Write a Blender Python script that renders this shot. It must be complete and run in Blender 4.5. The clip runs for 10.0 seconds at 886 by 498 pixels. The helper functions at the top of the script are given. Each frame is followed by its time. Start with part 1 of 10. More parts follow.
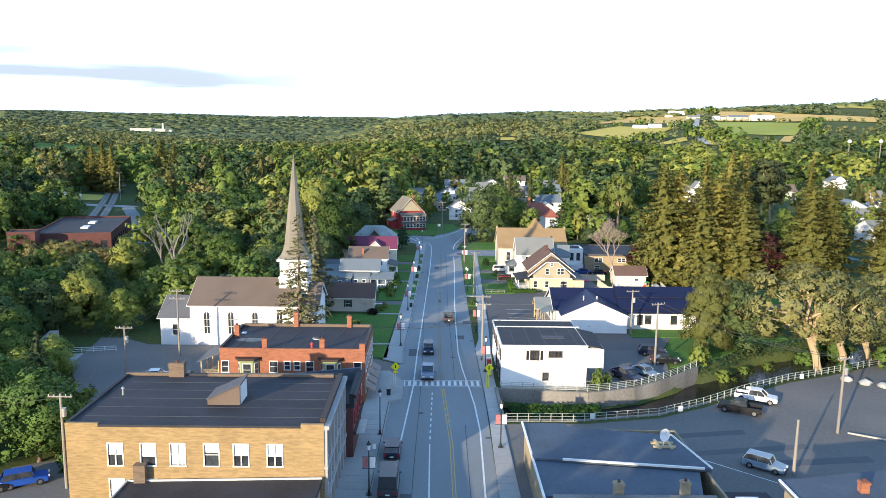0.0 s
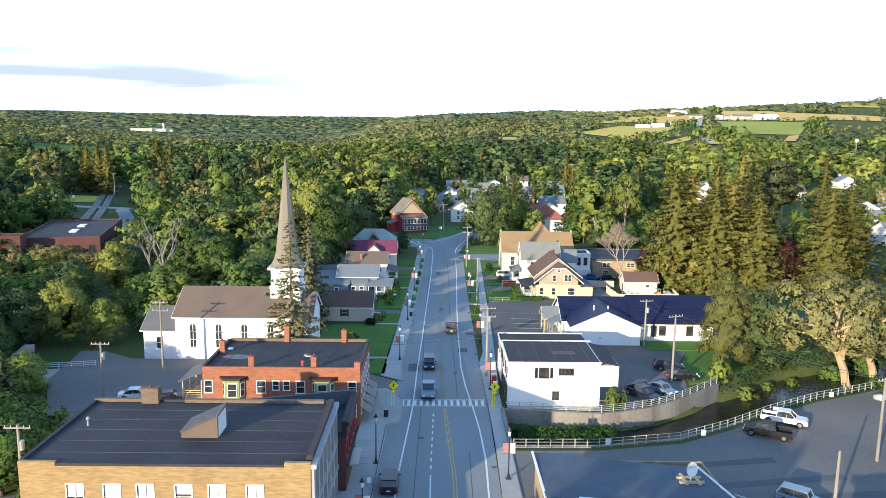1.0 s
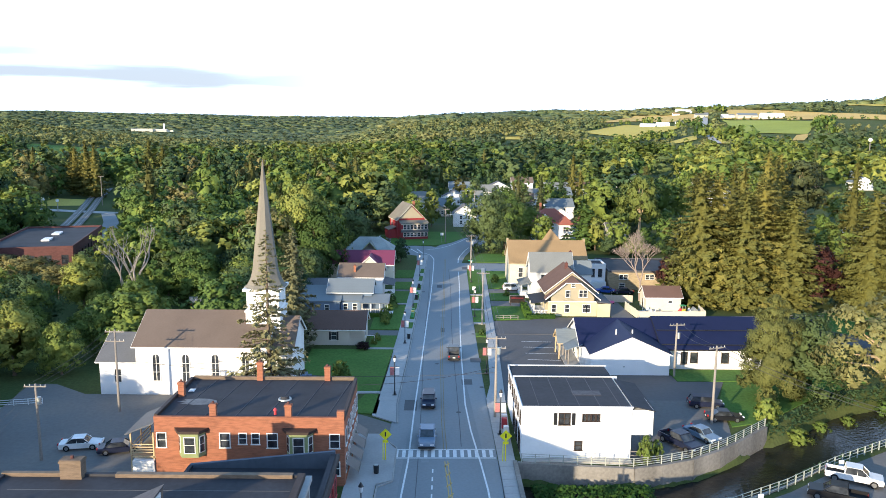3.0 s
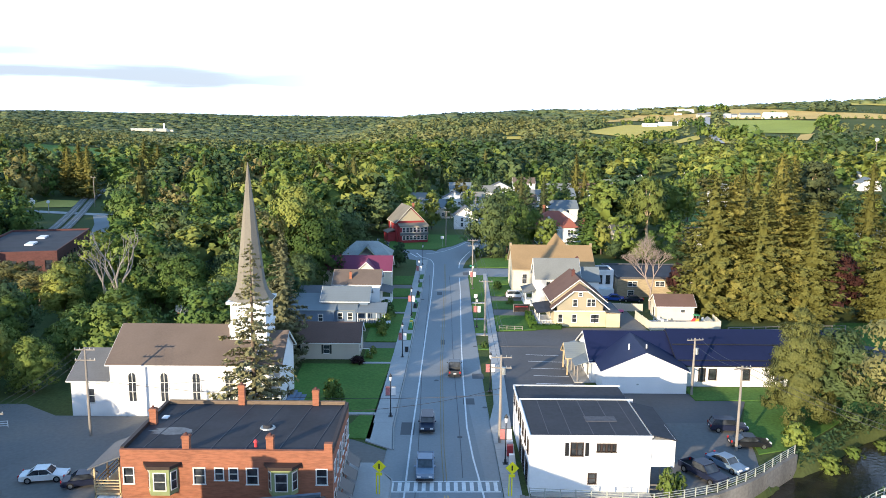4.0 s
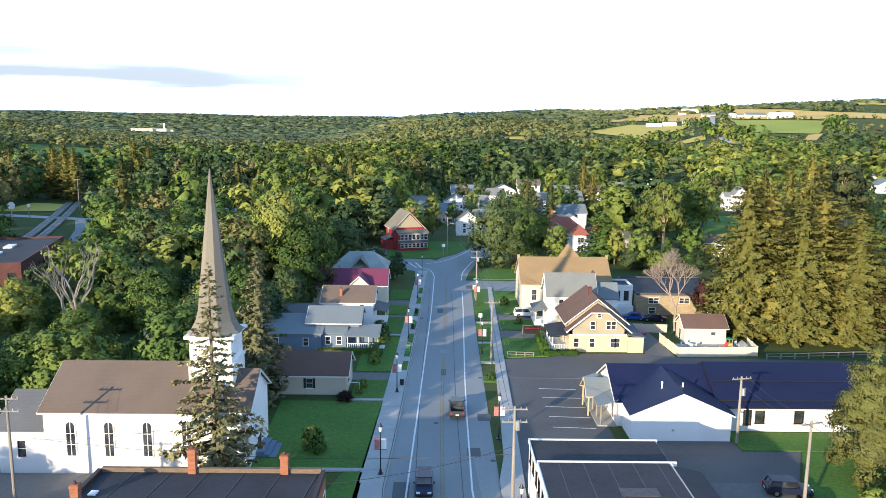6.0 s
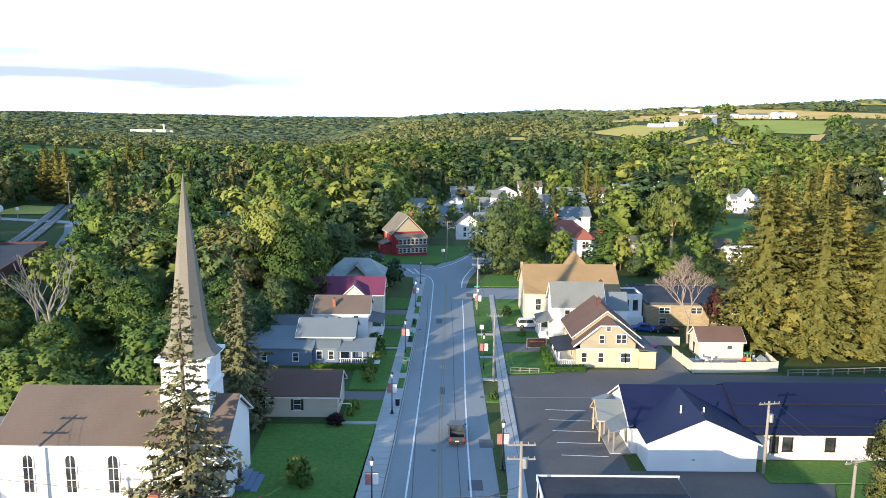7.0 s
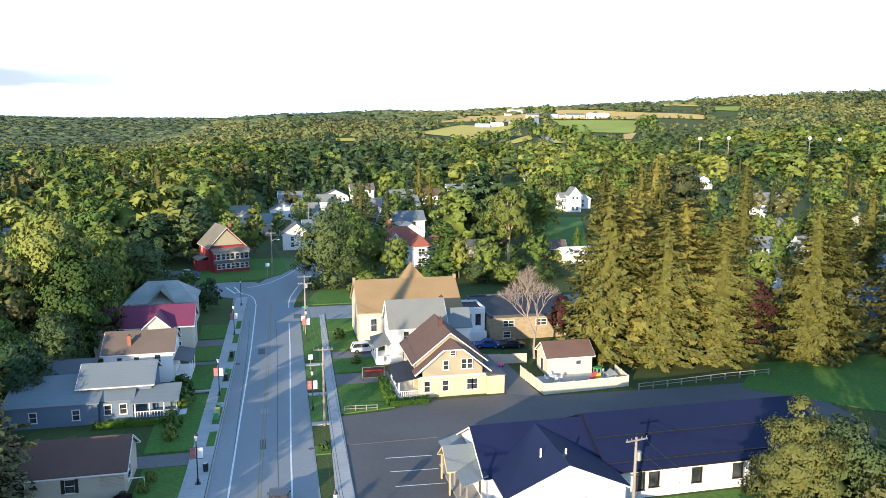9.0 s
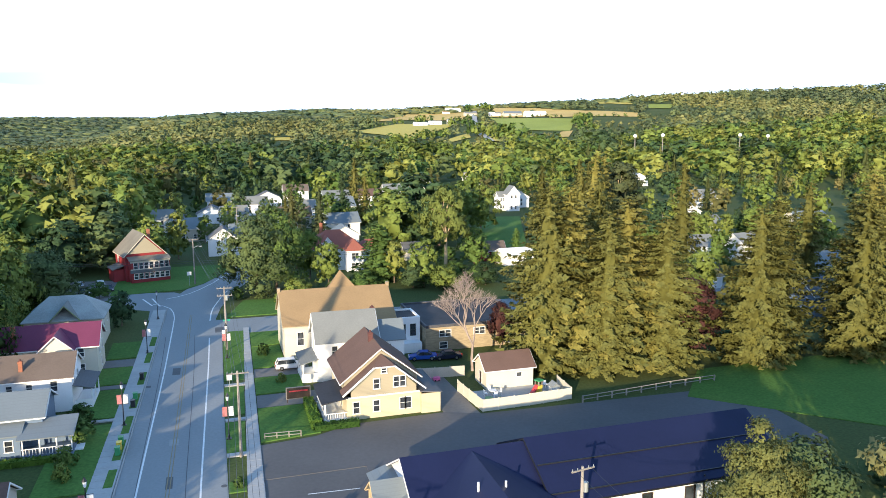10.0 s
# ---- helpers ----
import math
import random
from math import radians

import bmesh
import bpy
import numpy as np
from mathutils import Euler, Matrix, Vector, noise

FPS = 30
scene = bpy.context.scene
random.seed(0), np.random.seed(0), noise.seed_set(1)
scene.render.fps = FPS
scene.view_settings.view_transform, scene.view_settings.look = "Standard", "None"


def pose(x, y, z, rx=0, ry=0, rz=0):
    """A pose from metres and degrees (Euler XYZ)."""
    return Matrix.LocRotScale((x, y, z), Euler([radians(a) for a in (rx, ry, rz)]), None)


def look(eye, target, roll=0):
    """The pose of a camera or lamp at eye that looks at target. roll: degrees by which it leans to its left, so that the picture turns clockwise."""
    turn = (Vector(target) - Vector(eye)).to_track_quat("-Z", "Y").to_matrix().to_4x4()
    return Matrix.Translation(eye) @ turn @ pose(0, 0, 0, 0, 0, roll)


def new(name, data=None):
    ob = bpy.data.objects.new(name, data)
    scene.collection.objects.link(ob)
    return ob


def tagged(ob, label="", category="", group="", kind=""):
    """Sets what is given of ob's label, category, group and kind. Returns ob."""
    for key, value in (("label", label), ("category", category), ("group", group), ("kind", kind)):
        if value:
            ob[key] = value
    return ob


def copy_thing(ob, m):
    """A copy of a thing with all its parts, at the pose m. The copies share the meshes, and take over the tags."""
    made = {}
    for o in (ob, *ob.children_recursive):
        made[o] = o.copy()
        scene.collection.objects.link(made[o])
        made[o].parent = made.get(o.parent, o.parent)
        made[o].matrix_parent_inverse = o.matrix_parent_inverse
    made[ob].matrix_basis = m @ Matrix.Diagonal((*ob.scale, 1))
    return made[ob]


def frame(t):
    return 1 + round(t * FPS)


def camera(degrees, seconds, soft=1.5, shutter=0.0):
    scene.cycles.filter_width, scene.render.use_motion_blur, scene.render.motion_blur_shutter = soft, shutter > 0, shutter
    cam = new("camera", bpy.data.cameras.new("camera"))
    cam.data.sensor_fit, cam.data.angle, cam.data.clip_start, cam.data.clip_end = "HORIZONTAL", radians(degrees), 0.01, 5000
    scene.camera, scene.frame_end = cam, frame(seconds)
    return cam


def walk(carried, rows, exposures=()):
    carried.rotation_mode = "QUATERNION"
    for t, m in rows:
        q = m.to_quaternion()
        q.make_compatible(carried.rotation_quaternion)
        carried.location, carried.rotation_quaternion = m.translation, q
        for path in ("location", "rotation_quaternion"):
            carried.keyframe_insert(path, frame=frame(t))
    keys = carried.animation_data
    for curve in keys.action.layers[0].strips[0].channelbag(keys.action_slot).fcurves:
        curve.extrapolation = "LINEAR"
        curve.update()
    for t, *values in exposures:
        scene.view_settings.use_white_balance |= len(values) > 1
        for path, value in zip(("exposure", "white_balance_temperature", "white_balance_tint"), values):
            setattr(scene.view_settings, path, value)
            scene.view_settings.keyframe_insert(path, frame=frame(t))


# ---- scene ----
cam = camera(61.4, 10.0, soft=0.6)
METRES, EYE, TILT, LEAN, TURN = 82.0, 38.0, 3.4, -2.7, -0.2
ROWS = [
    (0.0, 0.0, 0.0, 0.0, -0.44, -12.59, 1.95),
    (0.5, -0.0001, 0.0503, -0.0029, -0.4, -12.6, 2.01),
    (1.0, -0.0, 0.1009, -0.0062, -0.34, -12.61, 2.02),
    (1.5, 0.0007, 0.1511, -0.0093, -0.28, -12.62, 2.06),
    (2.0, 0.0018, 0.2016, -0.0122, -0.24, -12.6, 2.11),
    (2.5, 0.002, 0.2522, -0.0151, -0.22, -12.61, 2.14),
    (4.0, 0.0038, 0.4036, -0.0243, -0.14, -12.65, 2.15),
    (4.5, 0.0041, 0.4545, -0.0274, -0.12, -12.63, 2.16),
    (5.0, 0.0046, 0.5053, -0.0306, -0.07, -12.63, 2.16),
    (5.5, 0.0046, 0.556, -0.0335, -0.03, -12.66, 2.14),
    (7.0, 0.0081, 0.705, -0.0423, 0.01, -12.6, 2.19),
    (7.3, 0.0086, 0.7343, -0.0437, -0.3, -12.59, 2.16),
    (7.5, 0.0089, 0.7536, -0.0446, -1.31, -12.58, 2.12),
    (8.0, 0.0131, 0.8021, -0.0478, -2.95, -12.65, 2.0),
    (8.2, 0.0165, 0.8205, -0.0486, -3.2, -12.68, 1.95),
    (8.3, 0.0183, 0.8295, -0.0490, -4.25, -12.72, 1.9),
    (8.5, 0.0227, 0.8473, -0.0499, -9.33, -12.82, 1.8),
    (9.0, 0.0377, 0.8932, -0.053, -12.78, -13.0, 1.67),
    (9.5, 0.0597, 0.938, -0.0573, -15.18, -13.12, 1.64),
    (10.0, 0.0797, 0.9853, -0.061, -17.42, -13.24, 1.63),
]
walk(cam, [(t, pose(0, 0, EYE, TILT, LEAN, TURN) @ pose(METRES * x, METRES * y, METRES * z, 90 + pitch, roll, yaw)) for t, x, y, z, yaw, pitch, roll in ROWS])

# ---- world and sun ----
SUN_TO = Vector((-0.56, -0.80, 0.20)).normalized()
world = bpy.data.worlds.new("sky")
scene.world = world
world.use_nodes = True
wn, wl = world.node_tree.nodes, world.node_tree.links
wn.clear()
w_out = wn.new("ShaderNodeOutputWorld")
w_sky = wn.new("ShaderNodeTexSky")
w_sky.sky_type, w_sky.sun_disc = "NISHITA", False
w_sky.sun_elevation = math.asin(SUN_TO.z)
w_sky.sun_rotation = math.atan2(SUN_TO.x, SUN_TO.y)
w_sky.air_density, w_sky.dust_density = 1.0, 1.5
w_skybg = wn.new("ShaderNodeBackground")
w_skybg.inputs["Strength"].default_value = 0.15
wl.new(w_sky.outputs[0], w_skybg.inputs["Color"])
# thin bright evening cloud over the whole sky, with a grey-lavender bank low in the north-west
w_co = wn.new("ShaderNodeTexCoord")
w_map = wn.new("ShaderNodeMapping")
w_map.inputs["Scale"].default_value = (2.2, 2.2, 26.0)
wl.new(w_co.outputs["Generated"], w_map.inputs["Vector"])
w_noise = wn.new("ShaderNodeTexNoise")
w_noise.inputs["Scale"].default_value, w_noise.inputs["Detail"].default_value = 2.3, 6.0
wl.new(w_map.outputs[0], w_noise.inputs["Vector"])
w_xyz = wn.new("ShaderNodeSeparateXYZ")
wl.new(w_co.outputs["Generated"], w_xyz.inputs[0])


def w_range(sock, a, b):
    r = wn.new("ShaderNodeMapRange")
    r.interpolation_type = "SMOOTHSTEP"
    r.inputs["From Min"].default_value, r.inputs["From Max"].default_value = a, b
    wl.new(sock, r.inputs["Value"])
    return r.outputs[0]


def w_math(op, a, b):
    r = wn.new("ShaderNodeMath")
    r.operation = op
    for k, v in enumerate((a, b)):
        if isinstance(v, float):
            r.inputs[k].default_value = v
        else:
            wl.new(v, r.inputs[k])
    return r.outputs[0]


w_z = w_math("ADD", w_xyz.outputs["Z"], w_math("MULTIPLY", w_math("SUBTRACT", w_noise.outputs[0], 0.5), 0.045))
w_band = w_math("MULTIPLY", w_range(w_z, 0.042, 0.052), w_range(w_z, 0.074, 0.060))
w_high = w_math("MULTIPLY", w_math("MULTIPLY", w_range(w_z, 0.076, 0.084), w_range(w_z, 0.10, 0.088)), w_range(w_xyz.outputs["X"], -0.42, -0.49))
w_bank = w_math("MINIMUM", w_math("ADD", w_math("MULTIPLY", w_band, w_range(w_xyz.outputs["X"], -0.05, -0.30)), w_math("MULTIPLY", w_high, 0.7)), 1.0)
w_col = wn.new("ShaderNodeMix")
w_col.data_type = "RGBA"
wl.new(w_bank, w_col.inputs[0])
w_dome = wn.new("ShaderNodeMix")
w_dome.data_type = "RGBA"
wl.new(w_range(w_xyz.outputs["Z"], 0.16, 0.75), w_dome.inputs[0])
w_dome.inputs[6].default_value = (0.64, 0.855, 1.22, 1)
w_dome.inputs[7].default_value = (0.085, 0.235, 0.48, 1)
wl.new(w_dome.outputs[2], w_col.inputs[6])
w_col.inputs[7].default_value = (0.33, 0.39, 0.50, 1)
w_cloud = wn.new("ShaderNodeBackground")
w_cloud.inputs["Strength"].default_value = 1.14
wl.new(w_col.outputs[2], w_cloud.inputs["Color"])
w_mix = wn.new("ShaderNodeMixShader")
w_mix.inputs[0].default_value = 0.85
wl.new(w_skybg.outputs[0], w_mix.inputs[1])
wl.new(w_cloud.outputs[0], w_mix.inputs[2])
wl.new(w_mix.outputs[0], w_out.inputs["Surface"])

sun_data = bpy.data.lights.new("sun", "SUN")
sun_data.energy, sun_data.angle, sun_data.color = 4.8, radians(0.6), (1.0, 0.82, 0.57)
sun = new("sun", sun_data)
sun.matrix_world = look(SUN_TO * 300, (0, 0, 0))
scene.view_settings.exposure = 0.84

# ---- materials ----
def rgba(c):
    return (c[0], c[1], c[2], 1.0)


def shade(c, k):
    return tuple(min(1.0, max(0.0, v * k)) for v in c)


def base_mat(name, rough=0.8, metal=0.0, spec=0.3):
    m = bpy.data.materials.new(name)
    m.use_nodes = True
    b = m.node_tree.nodes["Principled BSDF"]
    b.inputs["Roughness"].default_value = rough
    b.inputs["Metallic"].default_value = metal
    b.inputs["Specular IOR Level"].default_value = spec
    return m, m.node_tree.nodes, m.node_tree.links, b


def noise_node(n, l, scale, detail=4.0, stretch=None, coord="Object"):
    co = n.new("ShaderNodeNewGeometry") if coord == "World" else n.new("ShaderNodeTexCoord")
    sock = co.outputs["Position"] if coord == "World" else co.outputs[coord]
    if stretch:
        mp = n.new("ShaderNodeMapping")
        mp.inputs["Scale"].default_value = stretch
        l.new(sock, mp.inputs["Vector"])
        sock = mp.outputs[0]
    t = n.new("ShaderNodeTexNoise")
    t.inputs["Scale"].default_value, t.inputs["Detail"].default_value = scale, detail
    l.new(sock, t.inputs["Vector"])
    return t.outputs[0]


def ramp(n, l, sock, stops):
    r = n.new("ShaderNodeValToRGB")
    while len(r.color_ramp.elements) < len(stops):
        r.color_ramp.elements.new(0.5)
    for e, (p, c) in zip(r.color_ramp.elements, stops):
        e.position, e.color = p, rgba(c)
    l.new(sock, r.inputs[0])
    return r.outputs[0]


def mixc(n, l, fac, a, b, mode="MIX"):
    x = n.new("ShaderNodeMix")
    x.data_type, x.blend_type = "RGBA", mode
    for key, v in ((0, fac), (6, a), (7, b)):
        if isinstance(v, (int, float)):
            x.inputs[key].default_value = v
        elif isinstance(v, tuple):
            x.inputs[key].default_value = rgba(v)
        else:
            l.new(v, x.inputs[key])
    return x.outputs[2]


def bump(n, l, b, sock, strength, dist=0.02):
    k = n.new("ShaderNodeBump")
    k.inputs["Strength"].default_value, k.inputs["Distance"].default_value = strength, dist
    l.new(sock, k.inputs["Height"])
    l.new(k.outputs[0], b.inputs["Normal"])


def worn(name, c, rough=0.8, var=0.18, big=0.25, fine=6.0, metal=0.0, spec=0.3, stretch=None, bumps=0.15, c2=None):
    """A surface of colour c with broad stains and fine grain."""
    m, n, l, b = base_mat(name, rough, metal, spec)
    broad = noise_node(n, l, big, 5.0, stretch, "World")
    grain = noise_node(n, l, fine, 3.0, None, "World")
    col = ramp(n, l, broad, [(0.3, shade(c, 1 - var)), (0.52, c), (0.75, c2 or shade(c, 1 + var))])
    col = mixc(n, l, 0.35, col, ramp(n, l, grain, [(0.3, shade(c, 1 - var)), (0.7, shade(c, 1 + var))]))
    l.new(col, b.inputs["Base Color"])
    bump(n, l, b, grain, bumps)
    return m


def siding(name, c, pitch=0.13, rough=0.6, var=0.08, depth=0.5):
    """Painted clapboard: lapped boards with faint weathering."""
    m, n, l, b = base_mat(name, rough)
    g = n.new("ShaderNodeNewGeometry")
    s = n.new("ShaderNodeSeparateXYZ")
    l.new(g.outputs["Position"], s.inputs[0])
    md = n.new("ShaderNodeMath")
    md.operation = "FRACT"
    dv = n.new("ShaderNodeMath")
    dv.operation, dv.inputs[1].default_value = "DIVIDE", pitch
    l.new(s.outputs["Z"], dv.inputs[0])
    l.new(dv.outputs[0], md.inputs[0])
    broad = noise_node(n, l, 0.5, 5.0, (1, 1, 0.4), "World")
    col = ramp(n, l, broad, [(0.3, shade(c, 1 - var)), (0.6, c), (0.8, shade(c, 1 + var * 0.5))])
    lap = ramp(n, l, md.outputs[0], [(0.0, shade(c, 0.62)), (0.12, c)])
    col = mixc(n, l, depth, col, lap, "MIX")
    l.new(col, b.inputs["Base Color"])
    bump(n, l, b, md.outputs[0], 0.3, 0.02)
    return m


def brickwork(name, c, c2, mortar, scale=1.0):
    m, n, l, b = base_mat(name, 0.9)
    g = n.new("ShaderNodeNewGeometry")
    mp = n.new("ShaderNodeVectorMath")
    mp.operation = "DOT_PRODUCT"
    mp.inputs[1].default_value = (1, 1, 0)
    l.new(g.outputs["Position"], mp.inputs[0])
    s = n.new("ShaderNodeSeparateXYZ")
    l.new(g.outputs["Position"], s.inputs[0])
    cb = n.new("ShaderNodeCombineXYZ")
    l.new(mp.outputs["Value"], cb.inputs[0])
    l.new(s.outputs["Z"], cb.inputs[1])
    t = n.new("ShaderNodeTexBrick")
    t.inputs["Scale"].default_value = 1.0
    t.inputs["Brick Width"].default_value, t.inputs["Row Height"].default_value = 0.22 * scale, 0.078 * scale
    t.inputs["Mortar Size"].default_value = 0.008 * scale
    for key, v in (("Color1", c), ("Color2", c2), ("Mortar", mortar)):
        t.inputs[key].default_value = rgba(v)
    l.new(cb.outputs[0], t.inputs["Vector"])
    broad = noise_node(n, l, 0.35, 6.0, None, "World")
    patch = noise_node(n, l, 2.2, 4.0, (0.6, 0.6, 3.0), "World")
    col = mixc(n, l, 0.6, t.outputs["Color"], ramp(n, l, broad, [(0.3, shade(c, 0.7)), (0.55, shade(c, 1.0)), (0.75, shade(c, 1.25))]), "MIX")
    col = mixc(n, l, 0.45, col, ramp(n, l, patch, [(0.35, shade(c, 0.62)), (0.5, c), (0.66, shade(c, 1.35))]))
    l.new(col, b.inputs["Base Color"])
    bump(n, l, b, t.outputs["Fac"], -0.3, 0.01)
    return m


def shingles(name, c, row=0.16, var=0.2, rough=0.9):
    """Roof shingles: courses down the slope, tabs and weather streaks."""
    m, n, l, b = base_mat(name, rough, 0.0, 0.2)
    g = n.new("ShaderNodeNewGeometry")
    s = n.new("ShaderNodeSeparateXYZ")
    l.new(g.outputs["Position"], s.inputs[0])
    dv = n.new("ShaderNodeMath")
    dv.operation, dv.inputs[1].default_value = "DIVIDE", row * 0.6
    l.new(s.outputs["Z"], dv.inputs[0])
    fr = n.new("ShaderNodeMath")
    fr.operation = "FRACT"
    l.new(dv.outputs[0], fr.inputs[0])
    broad = noise_node(n, l, 0.3, 5.0, (1, 1, 0.5), "World")
    tabs = noise_node(n, l, 4.0, 2.0, (1, 1, 3), "World")
    col = ramp(n, l, broad, [(0.28, shade(c, 1 - var)), (0.5, c), (0.74, shade(c, 1 + var))])
    col = mixc(n, l, 0.4, col, ramp(n, l, tabs, [(0.3, shade(c, 1 - var)), (0.7, shade(c, 1 + var))]))
    col = mixc(n, l, 0.25, col, ramp(n, l, fr.outputs[0], [(0.0, shade(c, 0.6)), (0.2, c)]))
    l.new(col, b.inputs["Base Color"])
    bump(n, l, b, fr.outputs[0], 0.25, 0.02)
    return m


def foliage(name, c, warm=None, trans=0.13, var=0.17, tone=1.0):
    """Leaves: each plant a colour of its own, each leaf a little different, some light coming through."""
    m, n, l, b = base_mat(name, 0.75, 0.0, 0.12)
    g = n.new("ShaderNodeNewGeometry")
    o = n.new("ShaderNodeObjectInfo")
    a = n.new("ShaderNodeAttribute")
    a.attribute_name = "tint"
    add = n.new("ShaderNodeMath")
    l.new(a.outputs["Fac"], add.inputs[0])
    l.new(o.outputs["Random"], add.inputs[1])
    fr = n.new("ShaderNodeMath")
    fr.operation = "FRACT"
    l.new(add.outputs[0], fr.inputs[0])
    warm = warm or (c[0] * 1.5, c[1] * 1.15, c[2] * 0.8)
    col = ramp(n, l, fr.outputs[0], [(0.0, shade(c, 1 - 0.45 * tone)), (0.35, c), (0.75, warm), (1.0, shade(warm, 1 + 0.3 * tone))])
    clumps = noise_node(n, l, 0.45, 3.0, None, "World")
    leaf = ramp(n, l, g.outputs["Random Per Island"], [(0.0, (1 - var,) * 3), (1.0, (1 + var * 0.9,) * 3)])
    col = mixc(n, l, 1.0, col, leaf, "MULTIPLY")
    col = mixc(n, l, 1.0, col, ramp(n, l, clumps, [(0.32, (0.80, 0.82, 0.86)), (0.68, (1.0, 1.0, 0.94))]), "MULTIPLY")
    l.new(col, b.inputs["Base Color"])
    tr = n.new("ShaderNodeBsdfTranslucent")
    l.new(col, tr.inputs["Color"])
    mx = n.new("ShaderNodeMixShader")
    mx.inputs[0].default_value = trans
    l.new(b.outputs[0], mx.inputs[1])
    l.new(tr.outputs[0], mx.inputs[2])
    l.new(mx.outputs[0], n["Material Output"].inputs["Surface"])
    return m


def paint(name, c, rough=0.5, metal=0.0, spec=0.5, coat=0.0):
    m, n, l, b = base_mat(name, rough, metal, spec)
    grain = noise_node(n, l, 1.7, 4.0)
    l.new(ramp(n, l, grain, [(0.3, shade(c, 0.9)), (0.7, shade(c, 1.06))]), b.inputs["Base Color"])
    b.inputs["Coat Weight"].default_value = coat
    return m


M = {}
M["asphalt"] = worn("asphalt", (0.238, 0.258, 0.270), 0.85, 0.16, 0.12, 3.0, stretch=(1.0, 0.25, 1.0))
M["lot"] = worn("parking_asphalt", (0.160, 0.156, 0.152), 0.9, 0.26, 0.06, 2.0, c2=(0.235, 0.200, 0.165))
M["darklot"] = worn("new_asphalt", (0.112, 0.110, 0.113), 0.85, 0.18, 0.1, 2.0)
M["tar"] = worn("tar_patch", (0.105, 0.110, 0.118), 0.8, 0.15, 0.4, 4.0)
M["shoulder"] = worn("shoulder_asphalt", (0.262, 0.278, 0.286), 0.88, 0.16, 0.15, 2.5, stretch=(1.0, 0.3, 1.0))
M["concrete"] = worn("concrete", (0.38, 0.38, 0.375), 0.85, 0.15, 0.3, 4.0)
M["kerb"] = worn("kerb_concrete", (0.36, 0.35, 0.335), 0.85, 0.12, 0.5, 4.0)
M["oldconcrete"] = worn("stained_concrete", (0.21, 0.20, 0.185), 0.9, 0.45, 0.35, 3.0, stretch=(1, 1, 0.15))
M["white_line"] = worn("road_paint_white", (0.72, 0.73, 0.73), 0.7, 0.14, 1.2, 6.0)
M["yellow_faint"] = worn("worn_yellow_paint", (0.27, 0.215, 0.13), 0.8, 0.25, 0.8, 6.0)
M["old_brick"] = brickwork("weathered_brick", (0.17, 0.125, 0.09), (0.13, 0.09, 0.07), (0.25, 0.22, 0.18))
M["yellow_line"] = worn("road_paint_yellow", (0.62, 0.42, 0.14), 0.7, 0.2, 1.0, 6.0)
M["white_wall"] = siding("white_clapboard", (0.80, 0.81, 0.82))
M["white_plain"] = worn("white_painted_wall", (0.80, 0.81, 0.82), 0.6, 0.06, 0.4, 3.0)
M["trim"] = worn("white_trim_paint", (0.78, 0.78, 0.76), 0.5, 0.06, 1.0, 5.0)
M["yellow_brick"] = brickwork("yellow_brick", (0.315, 0.220, 0.108), (0.245, 0.165, 0.078), (0.36, 0.29, 0.19))
M["red_brick"] = brickwork("red_brick", (0.31, 0.120, 0.07), (0.25, 0.092, 0.055), (0.36, 0.25, 0.18))
M["tan_brick"] = brickwork("tan_brick", (0.36, 0.29, 0.19), (0.31, 0.24, 0.155), (0.40, 0.35, 0.27))
M["dark_brick"] = brickwork("dark_red_brick", (0.115, 0.046, 0.042), (0.09, 0.036, 0.034), (0.17, 0.13, 0.115))
M["cream"] = siding("cream_clapboard", (0.58, 0.51, 0.35))
M["cream2"] = siding("pale_cream_clapboard", (0.62, 0.58, 0.48))
M["tan_shingle"] = siding("tan_shingle_wall", (0.38, 0.335, 0.24), 0.2)
M["beige"] = siding("beige_vinyl", (0.52, 0.48, 0.41))
M["blue"] = siding("slate_blue_clapboard", (0.14, 0.20, 0.29))
M["paleblue"] = siding("pale_blue_clapboard", (0.45, 0.56, 0.64))
M["red_wall"] = siding("barn_red_clapboard", (0.28, 0.035, 0.04))
M["navy_roof"] = worn("navy_metal_roof", (0.013, 0.017, 0.054), 0.5, 0.12, 0.3, 2.0, 0.0, 0.22, bumps=0.05)
M["membrane"] = worn("dark_roof_membrane", (0.036, 0.038, 0.046), 0.75, 0.35, 0.25, 2.2)
M["membrane_b"] = worn("blue_grey_roofing", (0.075, 0.10, 0.135), 0.7, 0.25, 0.2, 2.0)
M["roof_grey"] = worn("weathered_roof_coating", (0.17, 0.18, 0.19), 0.7, 0.4, 0.8, 4.0)
M["seam"] = worn("roof_seam", (0.085, 0.085, 0.095), 0.7, 0.3, 2.0, 6.0)
M["brown_sh"] = shingles("brown_shingles", (0.15, 0.116, 0.096))
M["dkbrown_sh"] = shingles("dark_brown_shingles", (0.135, 0.085, 0.07))
M["tan_sh"] = shingles("tan_shingles", (0.30, 0.205, 0.11))
M["grey_sh"] = shingles("grey_shingles", (0.20, 0.21, 0.205))
M["dkgrey_sh"] = shingles("dark_grey_shingles", (0.13, 0.135, 0.145))
M["bluegrey_sh"] = shingles("blue_grey_metal", (0.17, 0.20, 0.22), 0.4, 0.1, 0.5)
M["maroon_sh"] = shingles("maroon_metal", (0.165, 0.042, 0.085), 0.4, 0.12, 0.5)
M["red_sh"] = shingles("red_shingles", (0.28, 0.10, 0.075))
